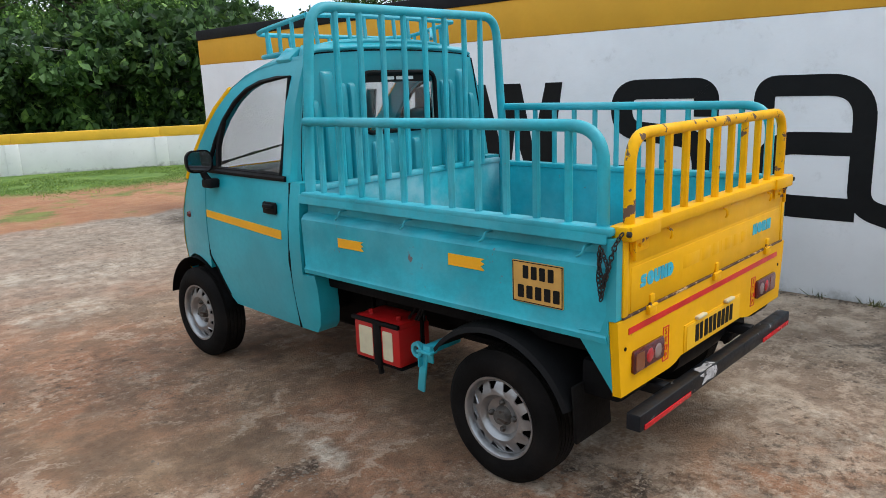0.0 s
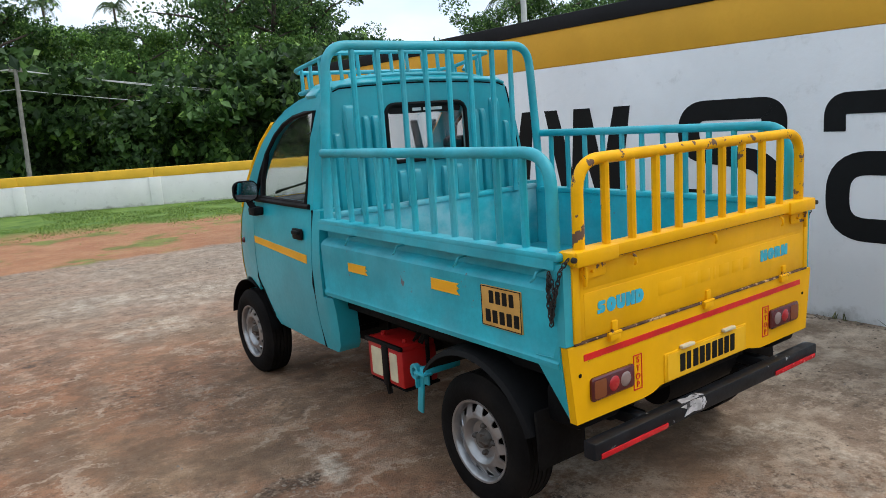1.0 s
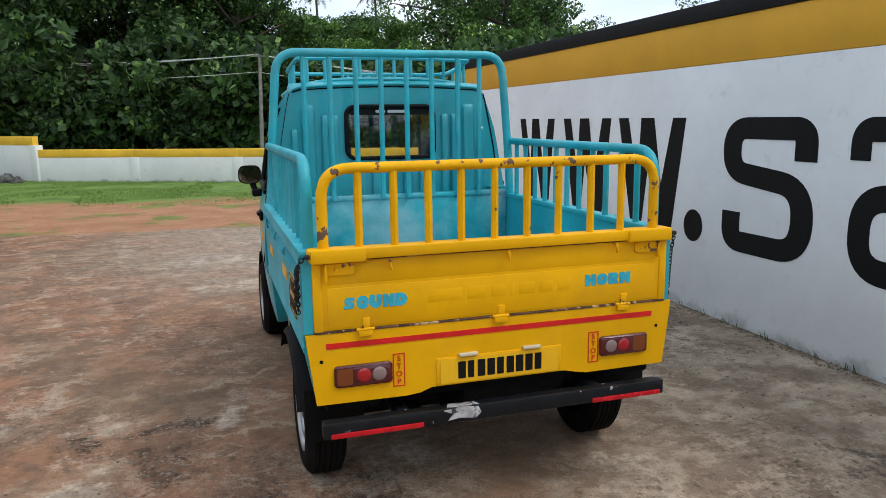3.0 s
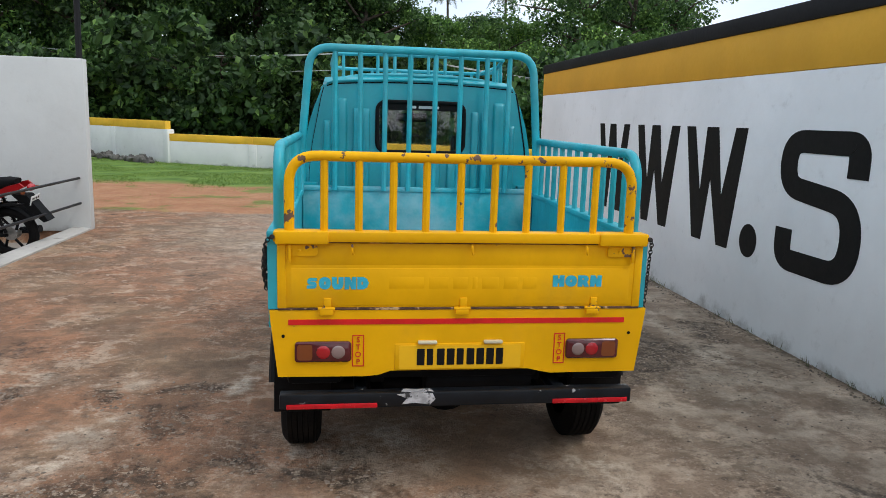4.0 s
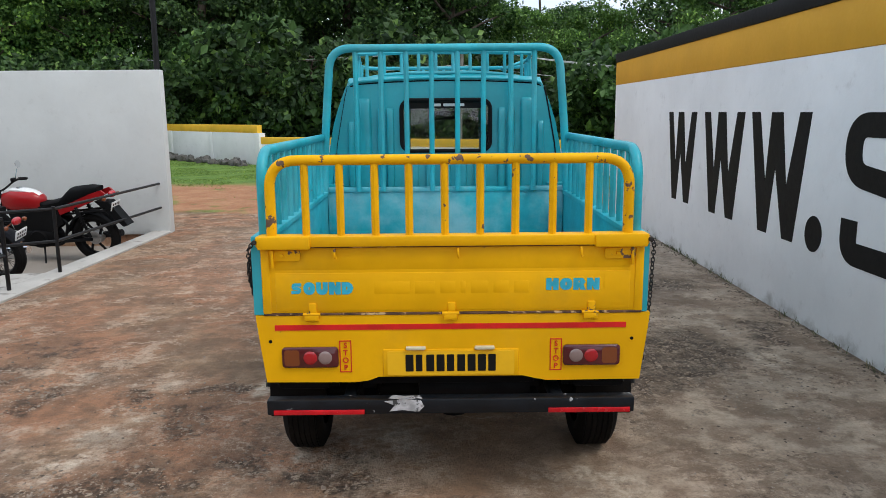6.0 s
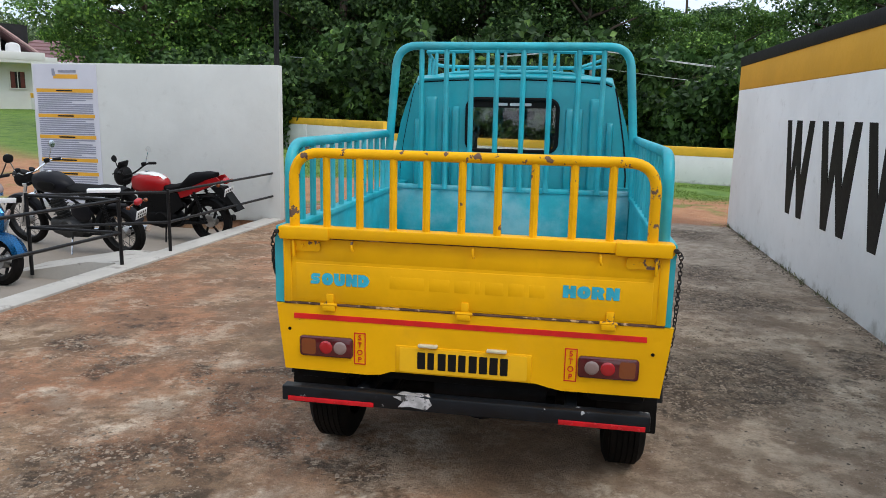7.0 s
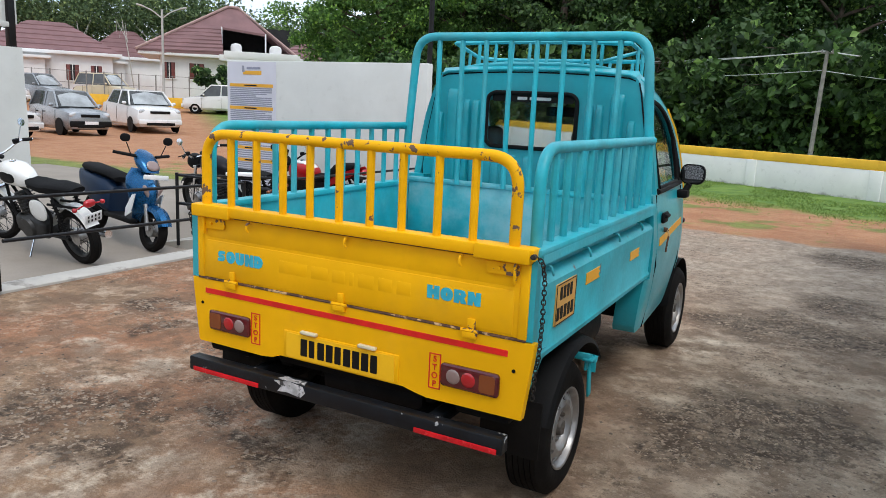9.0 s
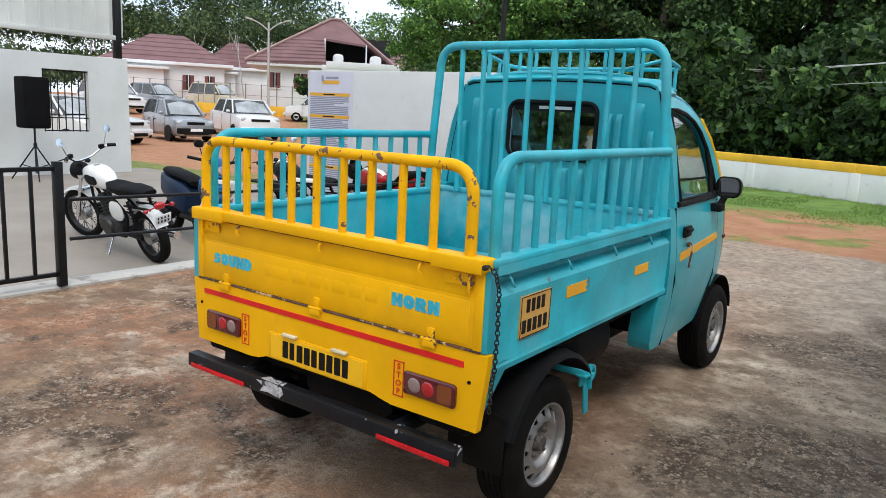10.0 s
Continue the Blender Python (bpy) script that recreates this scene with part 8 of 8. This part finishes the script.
        for wx in (f - 0.68, b + 0.62):
            at = Matrix.Translation((wx, s * (Wd / 2 - 0.085), 0.27)) @ SIDEWAYS
            bm = bmesh.new()
            lathe(bm, [(0.165, -0.085), (0.25, -0.085), (0.27, -0.05), (0.27, 0.05), (0.25, 0.085), (0.165, 0.085)], at, 24)
            wheel = part("wheel", bm, RUBBER, c)
            bm = bmesh.new()
            lathe(bm, [(0.0, -0.05 * s), (0.12, -0.065 * s), (0.168, -0.08 * s)], at, 20)
            part("rim", bm, RIM, wheel)
            bm = bmesh.new()
            lathe(bm, [(0.0, 0.0), (0.31, 0.0), (0.31, 0.02), (0.0, 0.02)], Matrix.Translation((wx, s * (Wd / 2 - 0.012) - 0.01, 0.29)) @ SIDEWAYS, 24)
            part("wheel_arch", bm, PLASTIC, c)
    for bx in (f + 0.01, b - 0.01):
        bm = bmesh.new()
        box(bm, (bx, 0, 0.41), (0.10, Wd * 0.92, 0.20), 0.04, seg=3)
        part("bumper", bm, PLASTIC if dark_bumper else paint, c)
    bm = bmesh.new()
    box(bm, (f + 0.005, 0, hood - 0.21), (0.05, Wd * 0.42, 0.10), 0.015)
    box(bm, (f + 0.05, 0, 0.34), (0.03, Wd * 0.6, 0.11), 0.01)
    part("grille", bm, PLASTIC, c, "black front grille")
    bm = bmesh.new()
    box(bm, (f + 0.068, 0, 0.45), (0.012, 0.46, 0.11), 0.003)
    part("number_plate", bm, WHITE_INK, c, "white number plate")
    return c


def parked(x, y, turn):
    return pose(x, y, land_height(x, y), 0, 0, turn)


car("silver-grey old hatchback with black bumpers on red earth", parked(-23.2, 15.0, -12), CAR_SILVER, 3.5, 1.55, 1.54, 0.90, 0.98, dark_bumper=True)
car("white saloon car parked beside a silver hatchback", parked(-24.3, 19.0, -20), CAR_WHITE, 4.4, 1.86, 1.64, 1.0, 1.08, sedan=True)
car("white hatchback seen from its side near the far wall", parked(-30.2, 29.0, 222), CAR_WHITE, 3.5, 1.62, 1.62, 0.92, 1.0)
car("white hatchback at the end of the parked row", parked(-24.4, 11.6, 0), CAR_WHITE, 3.7, 1.65, 1.5, 0.9, 0.95)
car("cream pickup cab parked in the back row", parked(-38.5, 28.2, 10), CAR_CREAM, 3.8, 1.62, 1.75, 1.0, 0.9)
car("white estate car parked in the back row", parked(-38.0, 20.8, 4), CAR_WHITE, 4.2, 1.75, 1.7, 0.95, 1.0)
car("silver hatchback parked in the back row", parked(-39.0, 24.2, 6), CAR_SILVER, 3.7, 1.62, 1.6, 0.9, 0.95)
car("white van parked at the back of the car park", parked(-36.5, 15.0, 0), CAR_WHITE, 3.9, 1.7, 1.8, 0.95, 1.0)
car("white saloon seen through the barred wall opening", parked(-20.0, 8.9, 12), CAR_WHITE, 4.2, 1.75, 1.52, 0.92, 1.0, sedan=True)
car("white hatchback seen through the barred wall opening", parked(-22.0, 10.9, 20), CAR_WHITE, 3.7, 1.65, 1.5, 0.9, 0.95)


# ---------------------------------------------------------------- grass, stones and litter
def scatter_grass():
    rs = np.random.RandomState(3)
    n = 60000
    x = rs.uniform(-13, 7.5, n)
    edge = 12.3 - 0.22 * x + rs.normal(size=n) * 0.4
    far = np.where(x > -5.6, 17.2 - 0.5 * x, 14.35 - x) - 0.1
    y = edge + (far - edge) * rs.uniform(0, 1, n)
    keep = (far > edge)
    clump = np.array([noise.noise(Vector((a * 0.8, b * 0.8, 0))) for a, b in zip(x[:n], y[:n])]) > -0.12
    keep &= clump
    x, y = x[keep], y[keep]
    px = rs.uniform(-7, 2.4, 120)
    py = rs.uniform(9.0, 11.8, 120)
    pk = np.array([noise.noise(Vector((a * 1.1, b * 1.1, 7))) for a, b in zip(px, py)]) > 0.22
    x, y = np.append(x, px[pk]), np.append(y, py[pk])
    n = len(x)
    h, a = rs.uniform(0.012, 0.042, n), rs.uniform(0, 6.28, n)
    w = 0.008
    base = np.stack([x, y, np.zeros(n)], 1)
    side = np.stack([np.cos(a) * w, np.sin(a) * w, np.zeros(n)], 1)
    tip = base + np.stack([rs.normal(size=n) * 0.03, rs.normal(size=n) * 0.03, h], 1)
    tri = np.stack([base - side, base + side, tip], 1)
    me = bpy.data.meshes.new("grass")
    me.from_pydata(tri.reshape(-1, 3).tolist(), [], np.arange(n * 3).reshape(-1, 3).tolist())
    me.materials.append(leaf_material("grass_blades", (0.12, 0.205, 0.035), (0.215, 0.32, 0.07)))
    tagged(new("grass", me), "short patchy green grass along the boundary wall", "grass", kind="stuff")


def scatter_stones():
    rs = random.Random(12)
    mats = (surf("grey_stone_chips", (0.27, 0.225, 0.185), rough=0.85, var=0.3, scale=12), surf("brown_dry_litter", (0.10, 0.075, 0.055), rough=0.9, var=0.4, scale=14))
    for name, label, mat_, n, size, flat in (("gravel", "scattered pale stone chips on the concrete", mats[0], 320, 0.0055, 0.5), ("litter", "dry leaf litter and crumbs on stained concrete", mats[1], 700, 0.0065, 0.2)):
        bm = bmesh.new()
        spots = [(-2.6, 0.4, 1.0), (1.9, 1.2, 0.7), (1.6, 0.3, 0.6), (2.3, 3.4, 0.5), (-3.1, 2.2, 0.7), (2.45, 6, 0.4), (-1.9, -0.3, 0.9), (2.4, -0.5, 0.8), (-2.4, 4.4, 0.9), (1.7, 2.4, 0.6)]
        for i in range(n):
            if rs.random() < 0.72:
                sx, sy, sr = rs.choice(spots)
                x, y = rs.gauss(sx, sr * 0.5), rs.gauss(sy, sr * 0.6)
            else:
                x, y = rs.uniform(-3.7, 2.6), rs.uniform(-2.5, 8.2)
            if x > 2.58 or x < -3.76:
                continue
            s = size * rs.uniform(0.5, 1.9)
            pts = [bm.verts.new((x + s * math.cos(a) * rs.uniform(0.6, 1.2), y + s * math.sin(a) * rs.uniform(0.6, 1.2), 0.0)) for a in (0, 1.57, 3.14, 4.71)]
            top = bm.verts.new((x + rs.uniform(-0.3, 0.3) * s, y, s * flat * 2))
            for k in range(4):
                bm.faces.new((pts[k], pts[(k + 1) % 4], top))
        thing(name, label, name, kind="stuff", bm=bm, material=mat_)


def scatter_rubble():
    """Crumbled crust on the mossy patches and dirt along the foot of the lettered wall."""
    rs = random.Random(44)
    crumbs, dirt = bmesh.new(), bmesh.new()

    def chip(bm, x, y, s, flat):
        a0 = rs.random() * 6.28
        low = [bm.verts.new((x + s * math.cos(a0 + a) * rs.uniform(0.6, 1.25), y + s * math.sin(a0 + a) * rs.uniform(0.6, 1.25), 0.0)) for a in (0, 1.26, 2.51, 3.77, 5.03)]
        top = [bm.verts.new((v.co.x * 0.8 + x * 0.2, v.co.y * 0.8 + y * 0.2, s * flat * rs.uniform(0.6, 1.3))) for v in low]
        bm.faces.new(top)
        for k in range(5):
            bm.faces.new((low[k], low[(k + 1) % 5], top[(k + 1) % 5], top[k]))

    for cx, cy, r in DARK_SPOTS:
        for i in range(int(1500 * r * r) + 16):
            x, y = rs.gauss(cx, r * 0.55), rs.gauss(cy, r * 0.55)
            chip(crumbs, x, y, rs.choice((0.003, 0.004, 0.006, 0.008, 0.012)) * rs.uniform(0.7, 1.3), 0.3)
    for i in range(2200):
        y = rs.uniform(-6.8, 8.6)
        x = WX - 0.006 - abs(rs.gauss(0, 0.055))
        chip(dirt, x, y, rs.choice((0.003, 0.004, 0.006, 0.010)) * rs.uniform(0.7, 1.3), 0.5)
    thing("crust_crumbs", "crumbled dark crust and stone chips on stained concrete", "rubble", kind="stuff", bm=crumbs, material=surf("dark_crust", (0.24, 0.185, 0.14), rough=0.9, var=0.5, scale=9, bump=0.4, wear=(0.36, 0.28, 0.21), wear_at=(0.55, 0.62), wear_scale=7))
    thing("wall_foot_dirt", "dirt and plaster crumbs along the wall foot", "dirt", kind="stuff", bm=dirt, material=surf("dry_dirt", (0.125, 0.098, 0.074), rough=0.95, var=0.5, scale=7, bump=0.3, wear=(0.40, 0.38, 0.35), wear_at=(0.60, 0.66), wear_scale=6))
    bm = bmesh.new()
    for i in range(46):
        y = rs.uniform(-2, 8.5)
        for k in range(rs.randint(4, 9)):
            b = Vector((WX - 0.012 - abs(rs.gauss(0, 0.02)), y + rs.gauss(0, 0.035), 0))
            d = Vector((rs.gauss(-0.02, 0.02), rs.gauss(0, 0.03), rs.uniform(0.02, 0.075)))
            sd = Vector((0, 0.005, 0)) if k % 2 else Vector((0.004, 0.003, 0))
            bm.faces.new([bm.verts.new(p) for p in (b - sd, b + sd, b + d * 0.6 + sd, b + d)])
    thing("wall_foot_weeds", "small dry weeds growing along the wall foot", "weeds", kind="stuff", bm=bm, material=leaf_material("dry_weeds", (0.06, 0.075, 0.025), (0.16, 0.17, 0.07)))


def stone_row():
    """Dark rough stones dumped along the foot of the far wall."""
    rs = random.Random(77)
    bm = bmesh.new()
    a, b = Vector((-5.75, 19.75, 0)), Vector((-9.9, 23.9, 0))
    side = Vector((-0.7, -0.7, 0))
    for i in range(110):
        p = a.lerp(b, rs.random()) + side * rs.uniform(0.05, 0.55)
        s = rs.uniform(0.06, 0.15)
        m = Matrix.Translation(p + Vector((0, 0, s * rs.uniform(0.2, 0.9)))) @ Matrix.Rotation(rs.random() * 6.28, 4, Vector((rs.random(), rs.random(), rs.random() + 0.1)).normalized()) @ Matrix.Diagonal((s * rs.uniform(0.8, 1.5), s, s * rs.uniform(0.6, 1.0), 1))
        made = bmesh.ops.create_icosphere(bm, subdivisions=1, radius=1.0, matrix=m)["verts"]
        for v in made:
            v.co += Vector((rs.gauss(0, 1), rs.gauss(0, 1), rs.gauss(0, 1))) * s * 0.12
    thing("stone_row", "dark rough stones heaped along the far wall foot", "stones", kind="stuff", bm=bm, material=surf("dark_field_stone", (0.10, 0.095, 0.085), rough=0.9, var=0.45, scale=4, bump=0.5))


scatter_grass()
stone_row()
scatter_stones()
scatter_rubble()
